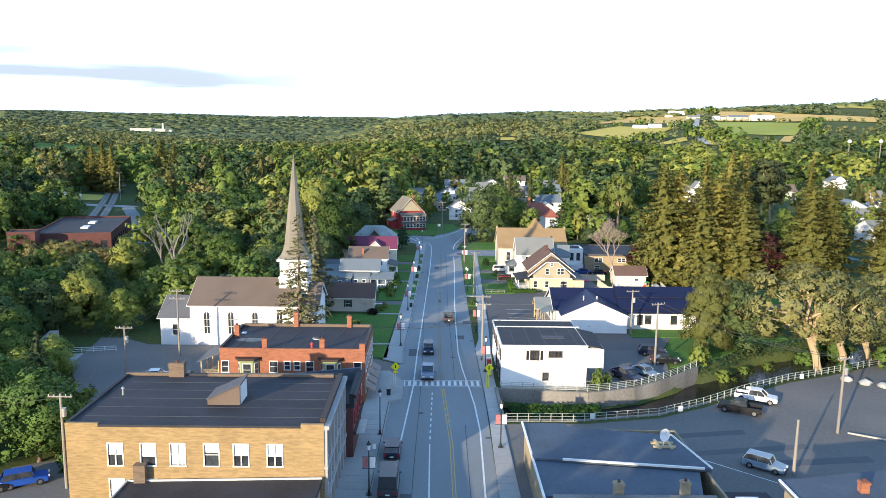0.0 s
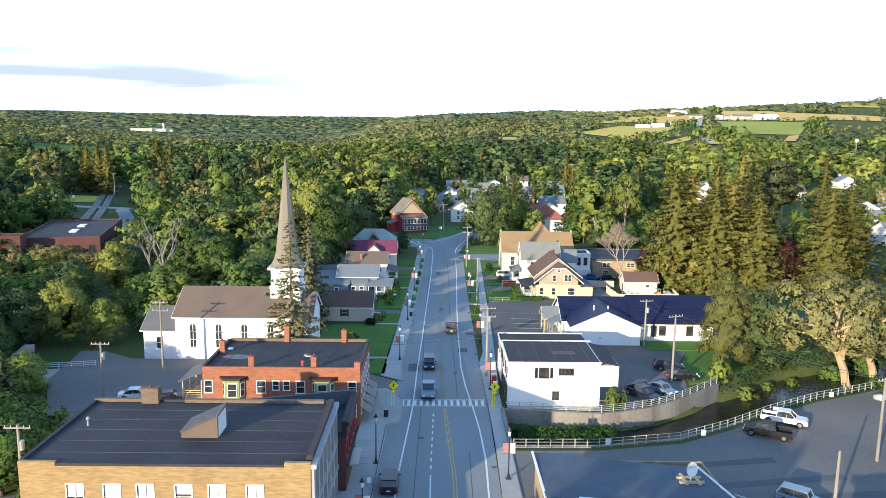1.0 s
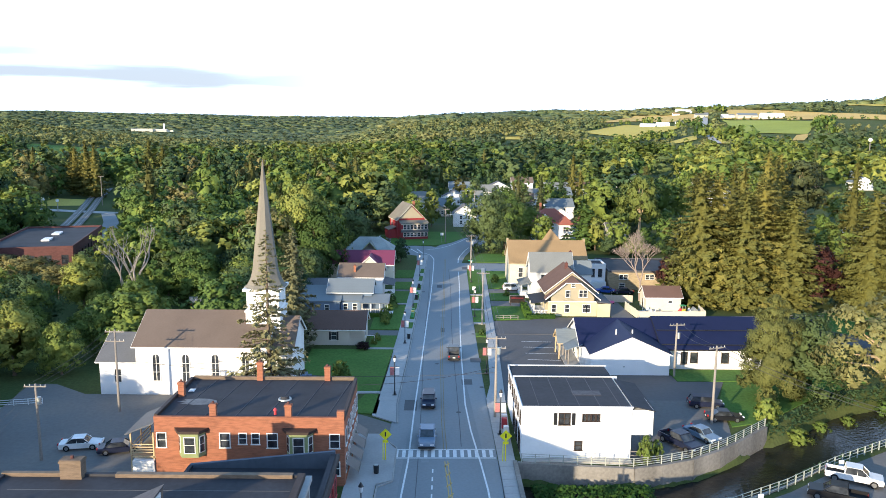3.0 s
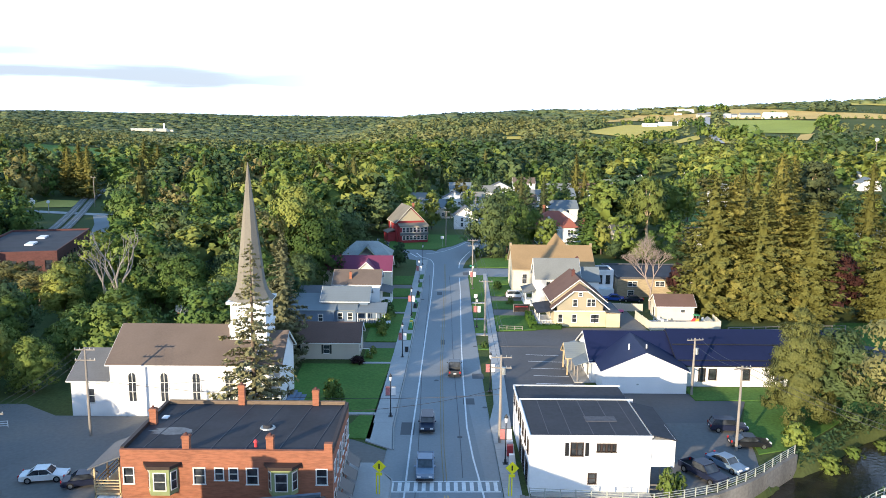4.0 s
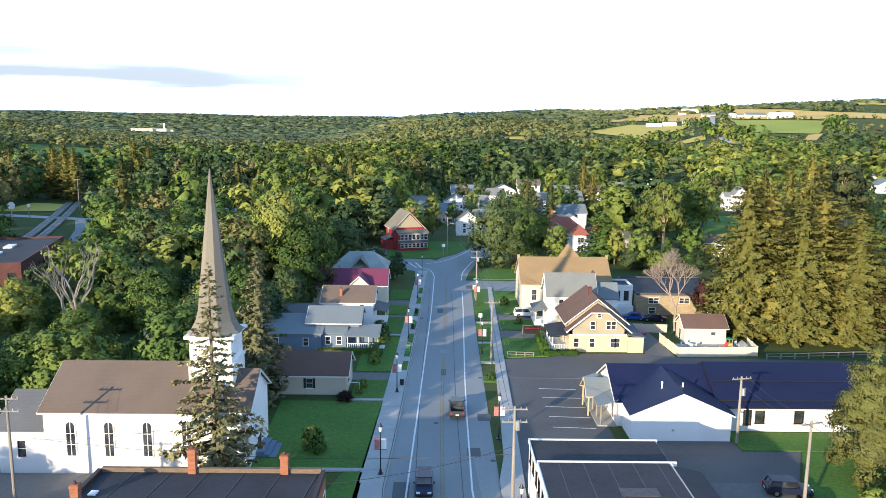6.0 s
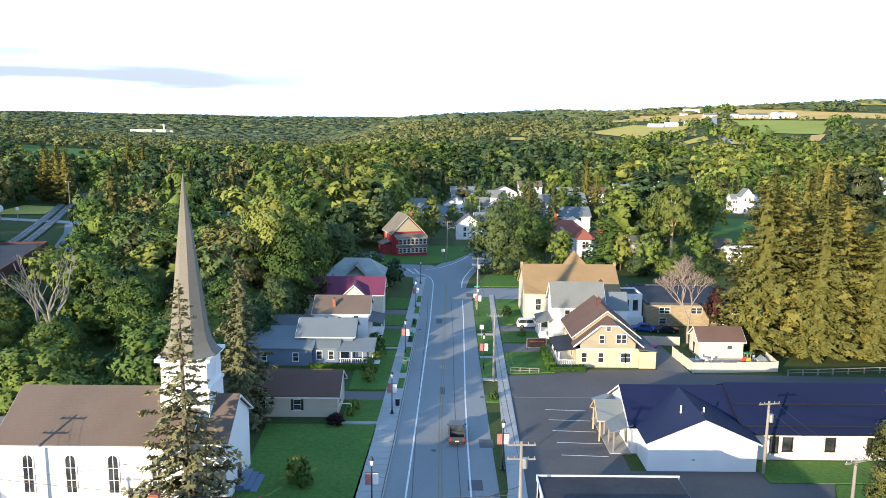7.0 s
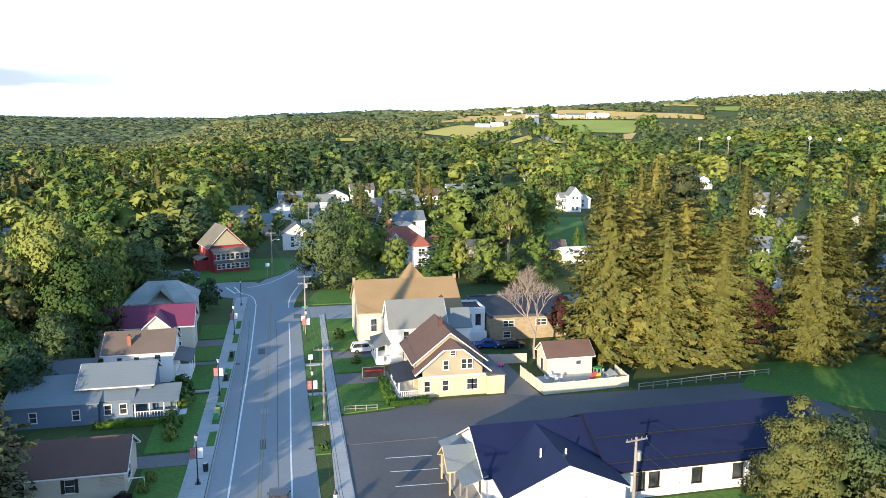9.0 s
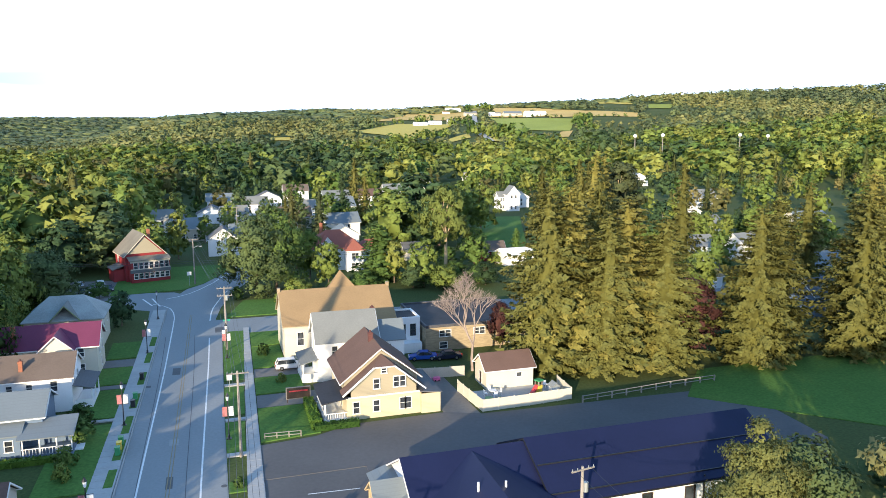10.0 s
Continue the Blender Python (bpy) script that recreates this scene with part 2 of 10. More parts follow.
M["pale_sh"] = shingles("weathered_pale_shingles", (0.32, 0.34, 0.33), 0.3, 0.35)
M["spire"] = shingles("weathered_slate", (0.20, 0.185, 0.155), 0.25, 0.3)
M["green_trim"] = worn("sage_green_paint", (0.25, 0.30, 0.15), 0.6, 0.1, 1.0, 5.0)
M["dark_trim"] = worn("dark_brown_paint", (0.05, 0.035, 0.03), 0.6, 0.2, 1.0, 5.0)
M["black"] = paint("black_paint", (0.018, 0.019, 0.022), 0.4)
M["steel"] = worn("galvanised_steel", (0.42, 0.45, 0.45), 0.45, 0.15, 1.5, 6.0, 0.6, 0.5)
M["rail"] = worn("weathered_rail_paint", (0.36, 0.39, 0.35), 0.6, 0.2, 0.5, 5.0)
M["wood"] = worn("weathered_wood", (0.27, 0.245, 0.22), 0.85, 0.3, 1.2, 8.0, stretch=(1, 1, 0.15))
M["new_wood"] = worn("pale_wood", (0.52, 0.40, 0.24), 0.8, 0.2, 1.2, 8.0)
M["bark"] = worn("bark", (0.15, 0.115, 0.085), 0.95, 0.3, 1.5, 8.0, stretch=(1, 1, 0.2))
M["pale_bark"] = worn("pale_bark", (0.42, 0.33, 0.21), 0.95, 0.25, 1.5, 8.0, stretch=(1, 1, 0.2))
M["twig"] = worn("brown_twigs", (0.31, 0.25, 0.215), 0.95, 0.2, 1.5, 8.0)
M["grey_bark"] = worn("dead_grey_wood", (0.25, 0.23, 0.21), 0.95, 0.2, 1.5, 8.0)
M["sign_yellow"] = paint("fluorescent_sign_yellow", (0.86, 0.78, 0.02), 0.4)
M["sign_white"] = paint("sign_white", (0.80, 0.80, 0.80), 0.4)
M["sign_red"] = paint("sign_red", (0.45, 0.05, 0.06), 0.4)
M["sign_green"] = paint("sign_green", (0.02, 0.30, 0.20), 0.4)
M["banner"] = worn("street_banner", (0.42, 0.16, 0.16), 0.8, 0.4, 3.0, 8.0)
M["wire"] = paint("cable_black", (0.03, 0.03, 0.032), 0.5)
M["tyre"] = paint("tyre_rubber", (0.02, 0.02, 0.021), 0.85, spec=0.2)
M["rim"] = paint("alloy_rim", (0.45, 0.46, 0.47), 0.3, 0.9)
M["lamp_red"] = paint("tail_lamp_red", (0.45, 0.02, 0.02), 0.2)
M["lamp_white"] = paint("headlamp_glass", (0.75, 0.76, 0.78), 0.12)
M["blind"] = worn("white_window_blind", (0.72, 0.72, 0.70), 0.8, 0.08, 1.0, 6.0)
M["plastic_red"] = paint("red_plastic", (0.62, 0.05, 0.05), 0.4)
M["plastic_green"] = paint("green_plastic", (0.05, 0.30, 0.12), 0.4)
M["plastic_pink"] = paint("pink_plastic", (0.80, 0.16, 0.35), 0.4)
M["plastic_yellow"] = paint("yellow_plastic", (0.75, 0.55, 0.08), 0.4)

mg, n_, l_, b_ = base_mat("window_glass", 0.06, 0.0, 0.8)
l_.new(ramp(n_, l_, noise_node(n_, l_, 0.9, 2.0, None, "World"), [(0.35, (0.02, 0.024, 0.03)), (0.7, (0.075, 0.085, 0.10))]), b_.inputs["Base Color"])
M["glass"] = mg
mg, n_, l_, b_ = base_mat("river_water", 0.08, 0.0, 0.35)
l_.new(ramp(n_, l_, noise_node(n_, l_, 0.4, 4.0, None, "World"), [(0.4, (0.016, 0.016, 0.014)), (0.7, (0.035, 0.032, 0.026))]), b_.inputs["Base Color"])
bump(n_, l_, b_, noise_node(n_, l_, 1.6, 5.0, (1, 1, 1), "World"), 0.5, 0.12)
M["water"] = mg


def grass_mat(name, c, c2, scale=0.09):
    m, n, l, b = base_mat(name, 0.95, 0.0, 0.1)
    broad = noise_node(n, l, scale, 6.0, None, "World")
    tuft = noise_node(n, l, 2.5, 5.0, None, "World")
    col = ramp(n, l, broad, [(0.32, shade(c, 0.75)), (0.5, c), (0.7, c2)])
    col = mixc(n, l, 0.5, col, ramp(n, l, tuft, [(0.3, shade(c, 0.6)), (0.7, shade(c, 1.35))]))
    l.new(col, b.inputs["Base Color"])
    bump(n, l, b, tuft, 0.6, 0.1)
    return m


M["grass"] = grass_mat("lawn_grass", (0.088, 0.176, 0.040), (0.118, 0.186, 0.046))
M["ground"] = grass_mat("rough_ground", (0.075, 0.10, 0.034), (0.115, 0.115, 0.05), 0.03)
M["field_gold"] = grass_mat("ripe_grain", (0.60, 0.42, 0.15), (0.64, 0.47, 0.19), 0.012)
M["field_yellow"] = grass_mat("yellow_pasture", (0.55, 0.44, 0.11), (0.50, 0.43, 0.12), 0.01)
M["field_green"] = grass_mat("green_crop", (0.30, 0.34, 0.075), (0.37, 0.37, 0.09), 0.01)

M["leaf"] = foliage("maple_leaves", (0.106, 0.180, 0.048), (0.182, 0.226, 0.054))
M["leaf_y"] = foliage("yellow_green_leaves", (0.168, 0.236, 0.056), (0.224, 0.246, 0.062))
M["leaf_d"] = foliage("dark_green_leaves", (0.062, 0.114, 0.052), (0.108, 0.148, 0.058))
M["leaf_w"] = foliage("willow_leaves", (0.19, 0.205, 0.085), (0.24, 0.22, 0.085))
M["leaf_b"] = foliage("browning_leaves", (0.190, 0.186, 0.070), (0.235, 0.205, 0.080))
M["leaf_p"] = foliage("copper_leaves", (0.052, 0.024, 0.026), (0.066, 0.028, 0.026))
M["needle"] = foliage("spruce_needles", (0.150, 0.152, 0.044), (0.192, 0.178, 0.050), 0.12, 0.2, 0.6)
M["needle_d"] = foliage("dark_spruce_needles", (0.052, 0.085, 0.040), (0.095, 0.10, 0.042), 0.06)
M["needle_m"] = foliage("woodland_spruce_needles", (0.096, 0.118, 0.044), (0.138, 0.144, 0.050), 0.12, 0.2, 0.6)
M["needle_g"] = foliage("pale_spruce_needles", (0.205, 0.208, 0.112), (0.245, 0.232, 0.122), 0.12, 0.2, 0.5)
M["larch"] = foliage("larch_needles", (0.140, 0.156, 0.050), (0.182, 0.174, 0.055))
# far copies of the leaf greens: distance haze put into paler, greyer colours
M["hill_leaf"] = foliage("haze_paled_leaves", (0.164, 0.212, 0.092), (0.205, 0.234, 0.099), 0.16, 0.10, 0.5)
M["hill_leaf_y"] = foliage("haze_paled_yellow_leaves", (0.214, 0.236, 0.094), (0.248, 0.250, 0.101), 0.16, 0.10, 0.5)
M["hill_leaf_d"] = foliage("haze_paled_dark_leaves", (0.104, 0.146, 0.078), (0.138, 0.166, 0.084), 0.16, 0.10, 0.5)
M["leaf_e"] = foliage("elm_leaves", (0.20, 0.245, 0.066), (0.24, 0.26, 0.072), 0.2, 0.17, 0.4)
M["weeds"] = foliage("bank_weeds", (0.06, 0.14, 0.03))

# ---- building helpers ----
def link_mesh(name, bm, material, parent=None, label=""):
    me = bpy.data.meshes.new(name)
    bm.to_mesh(me)
    bm.free()
    me.materials.append(material)
    ob = new(name, me)
    ob.parent = parent
    if label:
        tagged(ob, label)
    return ob


def part(name, bm, material, parent, label=""):
    return link_mesh(name, bm, material, parent, label)


def thing(name, m, label, category, group="", kind=""):
    ob = new(name)
    ob.matrix_world = m
    return tagged(ob, label, category, group, kind)


def box(bm, x0, x1, y0, y1, z0, z1, m=None):
    vs = [bm.verts.new((x, y, z)) for x in (x0, x1) for y in (y0, y1) for z in (z0, z1)]
    if m:
        for v in vs:
            v.co = m @ v.co
    for f in ((0, 1, 3, 2), (4, 6, 7, 5), (0, 4, 5, 1), (2, 3, 7, 6), (0, 2, 6, 4), (1, 5, 7, 3)):
        bm.faces.new([vs[i] for i in f])
    return vs


def boxes(*rows, m=None):
    bm = bmesh.new()
    for r in rows:
        box(bm, *r, m=m)
    return bm


def poly(bm, pts, z0, z1):
    """A flat slab with the outline pts, from z0 up to z1."""
    lo = [bm.verts.new((x, y, z0)) for x, y in pts]
    hi = [bm.verts.new((x, y, z1)) for x, y in pts]
    k = len(pts)
    bm.faces.new(hi)
    bm.faces.new(lo[::-1])
    for i in range(k):
        j = (i + 1) % k
        bm.faces.new((lo[i], lo[j], hi[j], hi[i]))


def slab(pts, z0, z1):
    bm = bmesh.new()
    poly(bm, pts, z0, z1)
    bmesh.ops.recalc_face_normals(bm, faces=bm.faces)
    return bm


def tube(bm, pts, radii, sides=6, cap=True):
    """A round bar along pts."""
    rings = []
    for i, p in enumerate(pts):
        p = Vector(p)
        a, b = Vector(pts[max(0, i - 1)]), Vector(pts[min(len(pts) - 1, i + 1)])
        d = (b - a).normalized()
        u = d.orthogonal().normalized() if abs(d.z) < 0.95 else Vector((1, 0, 0))
        u = (u - d * u.dot(d)).normalized()
        w = d.cross(u)
        r = radii[i] if isinstance(radii, (list, tuple)) else radii
        rings.append([bm.verts.new(p + (u * math.cos(2 * math.pi * k / sides) + w * math.sin(2 * math.pi * k / sides)) * r) for k in range(sides)])
    for a, b in zip(rings, rings[1:]):
        for k in range(sides):
            bm.faces.new((a[k], a[(k + 1) % sides], b[(k + 1) % sides], b[k]))
    if cap:
        bm.faces.new(rings[0][::-1])
        bm.faces.new(rings[-1])


def cone(bm, x, y, z0, z1, r0, r1, sides=8):
    tube(bm, [(x, y, z0), (x, y, z1)], [r0, max(r1, 0.002)], sides)


def side_frame(x0, x1, y0, y1, side):
    """Matrix from (along, inward, up) to the building's own axes, and the wall's length."""
    o, u, inn, w = {"s": ((x0, y0), (1, 0), (0, 1), x1 - x0), "e": ((x1, y0), (0, 1), (-1, 0), y1 - y0),
                    "n": ((x1, y1), (-1, 0), (0, -1), x1 - x0), "w": ((x0, y1), (0, -1), (1, 0), y1 - y0)}[side]
    m = Matrix(((u[0], inn[0], 0, o[0]), (u[1], inn[1], 0, o[1]), (0, 0, 1, 0), (0, 0, 0, 1)))
    return m, w


def wall_bm(w, z0, z1, holes, peak=None, thick=0.2, trim_end=0.0):
    """A wall from 0 to w along, with openings (u0, u1, z0, z1) right through it and an optional gable peak (u, z)."""
    bm = bmesh.new()
    us = sorted({trim_end, w - trim_end, *[h[0] for h in holes], *[h[1] for h in holes]})
    zs = sorted({z0, z1, *[h[2] for h in holes if h[2] < z1], *[h[3] for h in holes if h[3] < z1]})
    grid = {}

    def at(u, d, z):
        key = (round(u, 4), d, round(z, 4))
        if key not in grid:
            grid[key] = bm.verts.new((u, d, z))
        return grid[key]

    def solid(i, j):
        if not (0 <= i < len(us) - 1 and 0 <= j < len(zs) - 1):
            return False
        cu, cz = (us[i] + us[i + 1]) / 2, (zs[j] + zs[j + 1]) / 2
        return not any(h[0] < cu < h[1] and h[2] < cz < h[3] for h in holes)

    for i in range(len(us) - 1):
        for j in range(len(zs) - 1):
            if not solid(i, j):
                continue
            a, b, c, d = us[i], us[i + 1], zs[j], zs[j + 1]
            bm.faces.new((at(a, 0, c), at(b, 0, c), at(b, 0, d), at(a, 0, d)))
            bm.faces.new((at(a, thick, d), at(b, thick, d), at(b, thick, c), at(a, thick, c)))
            if not solid(i - 1, j):
                bm.faces.new((at(a, 0, c), at(a, 0, d), at(a, thick, d), at(a, thick, c)))
            if not solid(i + 1, j):
                bm.faces.new((at(b, 0, d), at(b, 0, c), at(b, thick, c), at(b, thick, d)))
            if not solid(i, j - 1):
                bm.faces.new((at(b, 0, c), at(a, 0, c), at(a, thick, c), at(b, thick, c)))
            if not solid(i, j + 1) and not (peak and j == len(zs) - 2):
                bm.faces.new((at(a, 0, d), at(b, 0, d), at(b, thick, d), at(a, thick, d)))
    if peak:
        v = [bm.verts.new(p) for p in ((0, 0, z1), (w, 0, z1), (peak[0], 0, peak[1]), (0, thick, z1), (w, thick, z1), (peak[0], thick, peak[1]))]
        for f in ((0, 1, 2), (5, 4, 3), (1, 4, 5, 2), (0, 2, 5, 3)):
            bm.faces.new([v[i] for i in f])
    return bm


def arch_pts(w, z0, z1, k=7):
    """Outline of a round-headed opening of width w, centred on 0."""
    r = w / 2
    return [(-r, z0), (r, z0)] + [(r * math.cos(a), z1 - r + r * math.sin(a)) for a in [math.pi * i / k for i in range(k + 1)]]


def window(parent, m, u, z0, w, h, trim, style="sash", blind=0.0, proud=0.05):
    """One window in a wall: its frame with sash bars and sill, and panes set back."""
    t = 0.10
    a, b, c, d = u - w / 2, u + w / 2, z0, z0 + h
    bm = bmesh.new()
    ring = [[bm.verts.new(m @ Vector((x, y, z))) for x, z in ((a - k, c - 0.02 * bool(k)), (b + k, c - 0.02 * bool(k)), (b + k, d + k), (a - k, d + k))] for k, y in ((t, -proud), (t, 0.12), (0, 0.12), (0, -proud))]
    for p, q in zip(ring, ring[1:] + ring[:1]):
        for i in range(4):
            bm.faces.new((p[i], p[(i + 1) % 4], q[(i + 1) % 4], q[i]))
    bmesh.ops.recalc_face_normals(bm, faces=bm.faces)
    fr = part("window", bm, trim, parent)
    part("sill", boxes((a - t - 0.05, b + t + 0.05, -proud - 0.05, 0.12, c - 0.10, c - 0.022), m=m), trim, fr)
    if style in ("sash", "pair", "cross"):
        part("sash_bar", boxes((a, b, 0.02, 0.08, c + h / 2 - 0.03, c + h / 2 + 0.03), m=m), trim, fr)
    if style in ("pair", "cross", "slide"):
        part("mullion", boxes((u - 0.05, u + 0.05, 0.0, 0.09, c, d), m=m), trim, fr)
    if style == "cross":
        for k in (-0.25, 0.25):
            part("glazing_bar", boxes((u + k * w - 0.02, u + k * w + 0.02, 0.02, 0.07, c, d), m=m), trim, fr)
    bm = boxes((a, b, 0.10, 0.13, c, d - h * blind), m=m)
    part("pane", bm, M["glass"], fr)
    if blind > 0:
        part("blind", boxes((a, b, 0.085, 0.125, d - h * blind, d), m=m), M["blind"], fr, "white window blind or boarded panel")
    return fr


def door(parent, m, u, z0, w, h, material, trim):
    bm = boxes((u - w / 2 - 0.1, u - w / 2, -0.05, 0.12, z0, z0 + h), (u + w / 2, u + w / 2 + 0.1, -0.05, 0.12, z0, z0 + h),
               (u - w / 2 - 0.1, u + w / 2 + 0.1, -0.05, 0.12, z0 + h, z0 + h + 0.1), m=m)
    fr = part("door_frame", bm, trim, parent)
    bm = boxes((u - w / 2, u + w / 2, 0.06, 0.11, z0, z0 + h), (u - w * 0.36, u + w * 0.36, 0.045, 0.06, z0 + 0.2, z0 + h * 0.45),
               (u - w * 0.36, u + w * 0.36, 0.045, 0.06, z0 + h * 0.52, z0 + h * 0.92), m=m)
    part("door", bm, material, fr)


def walls(parent, x0, x1, y0, y1, z0, z1, material, wins, trim, peaks=None, thick=0.2, name="wall"):
    """Four walls; wins: side -> list of (u, z, w, h, style, blind); peaks: side -> (u, z)."""
    peaks = peaks or {}
    butt = "ns" if ("e" in peaks or "w" in peaks) else "ew"
    for s in "senw":
        m, w = side_frame(x0, x1, y0, y1, s)
        rows = wins.get(s, [])
        holes = [(r[0] - r[2] / 2, r[0] + r[2] / 2, r[1], r[1] + r[3]) for r in rows if r[1] + r[3] < z1]
        bm = wall_bm(w, z0, z1, holes, peaks.get(s), thick, thick if s in butt and s not in peaks else 0.0)
        bm.transform(m)
        part(name, bm, material, parent)
        for r in rows:
            u, z, ww, hh = r[:4]
            style = r[4] if len(r) > 4 else "sash"
            if style == "door":
                door(parent, m, u, z, ww, hh, r[5] if len(r) > 5 else M["dark_trim"], trim)
            else:
                mm = m if r[1] + r[3] < z1 else m @ Matrix.Translation((0, -0.14, 0))
                window(parent, mm, u, z, ww, hh, trim, style, r[5] if len(r) > 5 else 0.0)


def gable_roof(parent, x0, x1, y0, y1, eave, ridge, axis, material, over=0.45, thick=0.16, ridge_at=0.5, trim=None):
    """Two roof slopes with thickness and overhang, and barge boards."""
    for sgn in (0, 1):
        bm = bmesh.new()
        if axis == "x":
            r = y0 + (y1 - y0) * ridge_at
            e, half = (y0, r - y0) if sgn == 0 else (y1, y1 - r)
            k = (ridge - eave) / half
            ee = e - over if sgn == 0 else e + over
            pts = [(x0 - over, ee, eave - k * over), (x1 + over, ee, eave - k * over), (x1 + over, r, ridge), (x0 - over, r, ridge)]
        else:
            r = x0 + (x1 - x0) * ridge_at
            e, half = (x0, r - x0) if sgn == 0 else (x1, x1 - r)
            k = (ridge - eave) / half
            ee = e - over if sgn == 0 else e + over
            pts = [(ee, y0 - over, eave - k * over), (ee, y1 + over, eave - k * over), (r, y1 + over, ridge), (r, y0 - over, ridge)]
        lo = [bm.verts.new((p[0], p[1], p[2] + 0.02)) for p in pts]
        hi = [bm.verts.new((p[0], p[1], p[2] + thick + 0.02)) for p in pts]
        bm.faces.new(hi)
        bm.faces.new(lo[::-1])
        for i in range(4):
            bm.faces.new((lo[i], lo[(i + 1) % 4], hi[(i + 1) % 4], hi[i]))
        bmesh.ops.recalc_face_normals(bm, faces=bm.faces)
        part("roof", bm, material, parent)
        if trim:
            bm = bmesh.new()
            a, b, c, d = [Vector(p) for p in pts]
            for p, q in ((a, d), (b, c), (a, b)):
                tube(bm, [p + Vector((0, 0, 0.0)), q + Vector((0, 0, 0.0))], 0.10, 4)
            part("fascia", bm, trim, parent)


def hip_roof(parent, x0, x1, y0, y1, eave, ridge, material, over=0.45, flat=0.0, thick=0.15):
    """A hipped roof whose ridge runs along the longer side (flat: extra ridge length)."""
    a, b, c, d = x0 - over, x1 + over, y0 - over, y1 + over
    lx, ly = b - a, d - c
    k = min(lx, ly) / 2 * (1 - flat)
    if lx >= ly:
        r0, r1 = (a + k, (c + d) / 2), (b - k, (c + d) / 2)
    else:
        r0, r1 = ((a + b) / 2, c + k), ((a + b) / 2, d - k)
    bm = bmesh.new()
    lo = [bm.verts.new((x, y, eave - 0.1)) for x, y in ((a, c), (b, c), (b, d), (a, d))]
    hi = [bm.verts.new((x, y, eave - 0.1 + thick)) for x, y in ((a, c), (b, c), (b, d), (a, d))]
    p, q = bm.verts.new((*r0, ridge)), bm.verts.new((*r1, ridge))
    bm.faces.new(lo[::-1])
    for i in range(4):
        bm.faces.new((lo[i], lo[(i + 1) % 4], hi[(i + 1) % 4], hi[i]))
    if lx >= ly:
        fs = ((hi[0], hi[1], q, p), (hi[1], hi[2], q), (hi[2], hi[3], p, q), (hi[3], hi[0], p))
    else:
        fs = ((hi[0], hi[1], p), (hi[1], hi[2], q, p), (hi[2], hi[3], q), (hi[3], hi[0], p, q))
    for f in fs:
        bm.faces.new(f)
    bmesh.ops.recalc_face_normals(bm, faces=bm.faces)
    part("roof", bm, material, parent)


def shed_roof(parent, x0, x1, y0, y1, z_s, z_n, material, over=0.3, thick=0.14, axis="y"):
    """One slope, from z_s at y0 (or x0) to z_n at y1 (or x1)."""
    bm = bmesh.new()
    a, b, c, d = x0 - over, x1 + over, y0 - over, y1 + over
    zz = (lambda x, y: z_s + (z_n - z_s) * (y - c) / (d - c)) if axis == "y" else (lambda x, y: z_s + (z_n - z_s) * (x - a) / (b - a))
    q = [(a, c), (b, c), (b, d), (a, d)]
    lo = [bm.verts.new((x, y, zz(x, y))) for x, y in q]
    hi = [bm.verts.new((x, y, zz(x, y) + thick)) for x, y in q]
    bm.faces.new(hi)
    bm.faces.new(lo[::-1])
    for i in range(4):
        bm.faces.new((lo[i], lo[(i + 1) % 4], hi[(i + 1) % 4], hi[i]))
    part("roof", bm, material, parent)


def flat_roof(parent, x0, x1, y0, y1, z, material, parapet=0.35, cap=None, wide=0.3, sides="senw"):
    part("roof", boxes((x0 + 0.15, x1 - 0.15, y0 + 0.15, y1 - 0.15, z - 0.25, z)), material, parent)
    if parapet:
        for s in sides:
            m, w = side_frame(x0, x1, y0, y1, s)
            e = 0.0 if s in "sn" else wide
            part("parapet", boxes((e, w - e, -0.04, wide, z - 0.25, z + parapet), m=m), cap or material, parent)


def chimney(parent, x, y, z0, z1, w=0.6, d=0.6, material=None):
    material = material or M["red_brick"]
    bm = boxes((x - w / 2, x + w / 2, y - d / 2, y + d / 2, z0, z1), (x - w / 2 - 0.06, x + w / 2 + 0.06, y - d / 2 - 0.06, y + d / 2 + 0.06, z1 - 0.25, z1 - 0.08))
    c = part("chimney", bm, material, parent, "weathered brick chimney")
    bm = bmesh.new()
    cone(bm, x, y, z1, z1 + 0.25, 0.15, 0.12)
    part("chimney_pot", bm, M["dark_brick"], c)


def rows_of(xs, z, w, h, style="sash", blind=0.0):
    return [(x, z, w, h, style, blind) for x in xs]

# ---- terrain ----
HILL = [(-60, 48), (-30, 40), (-24, 20), (-18, 0), (-8, 0), (-5, 28), (-3, 54), (-1, 62), (1.2, 68), (5.4, 74), (12, 77), (21, 86), (31, 102), (42, 112), (52, 117), (70, 116), (110, 100)]
RIVER_N = [(6, 105.8), (11, 105.6), (22.6, 104.3), (30.0, 106.6), (37.0, 111.5), (42.6, 116.6), (47, 119.2), (56, 126.8), (65, 130.5), (75, 136), (95, 150), (140, 168)]
RIVER_S = [(6, 93.8), (20, 94.2), (30.5, 96.4), (38, 100.6), (46, 106.2), (55, 111.4), (63, 114.8), (75, 121), (95, 134), (140, 150)]


def lerp_table(tab, x):
    if x <= tab[0][0]:
        return tab[0][1]
    for (a, b), (c, d) in zip(tab, tab[1:]):
        if x <= c:
            k = (x - a) / (c - a)
            return b + (d - b) * k
    return tab[-1][1]


def smooth(a, b, x):
    k = min(1.0, max(0.0, (x - a) / (b - a)))
    return k * k * (3 - 2 * k)


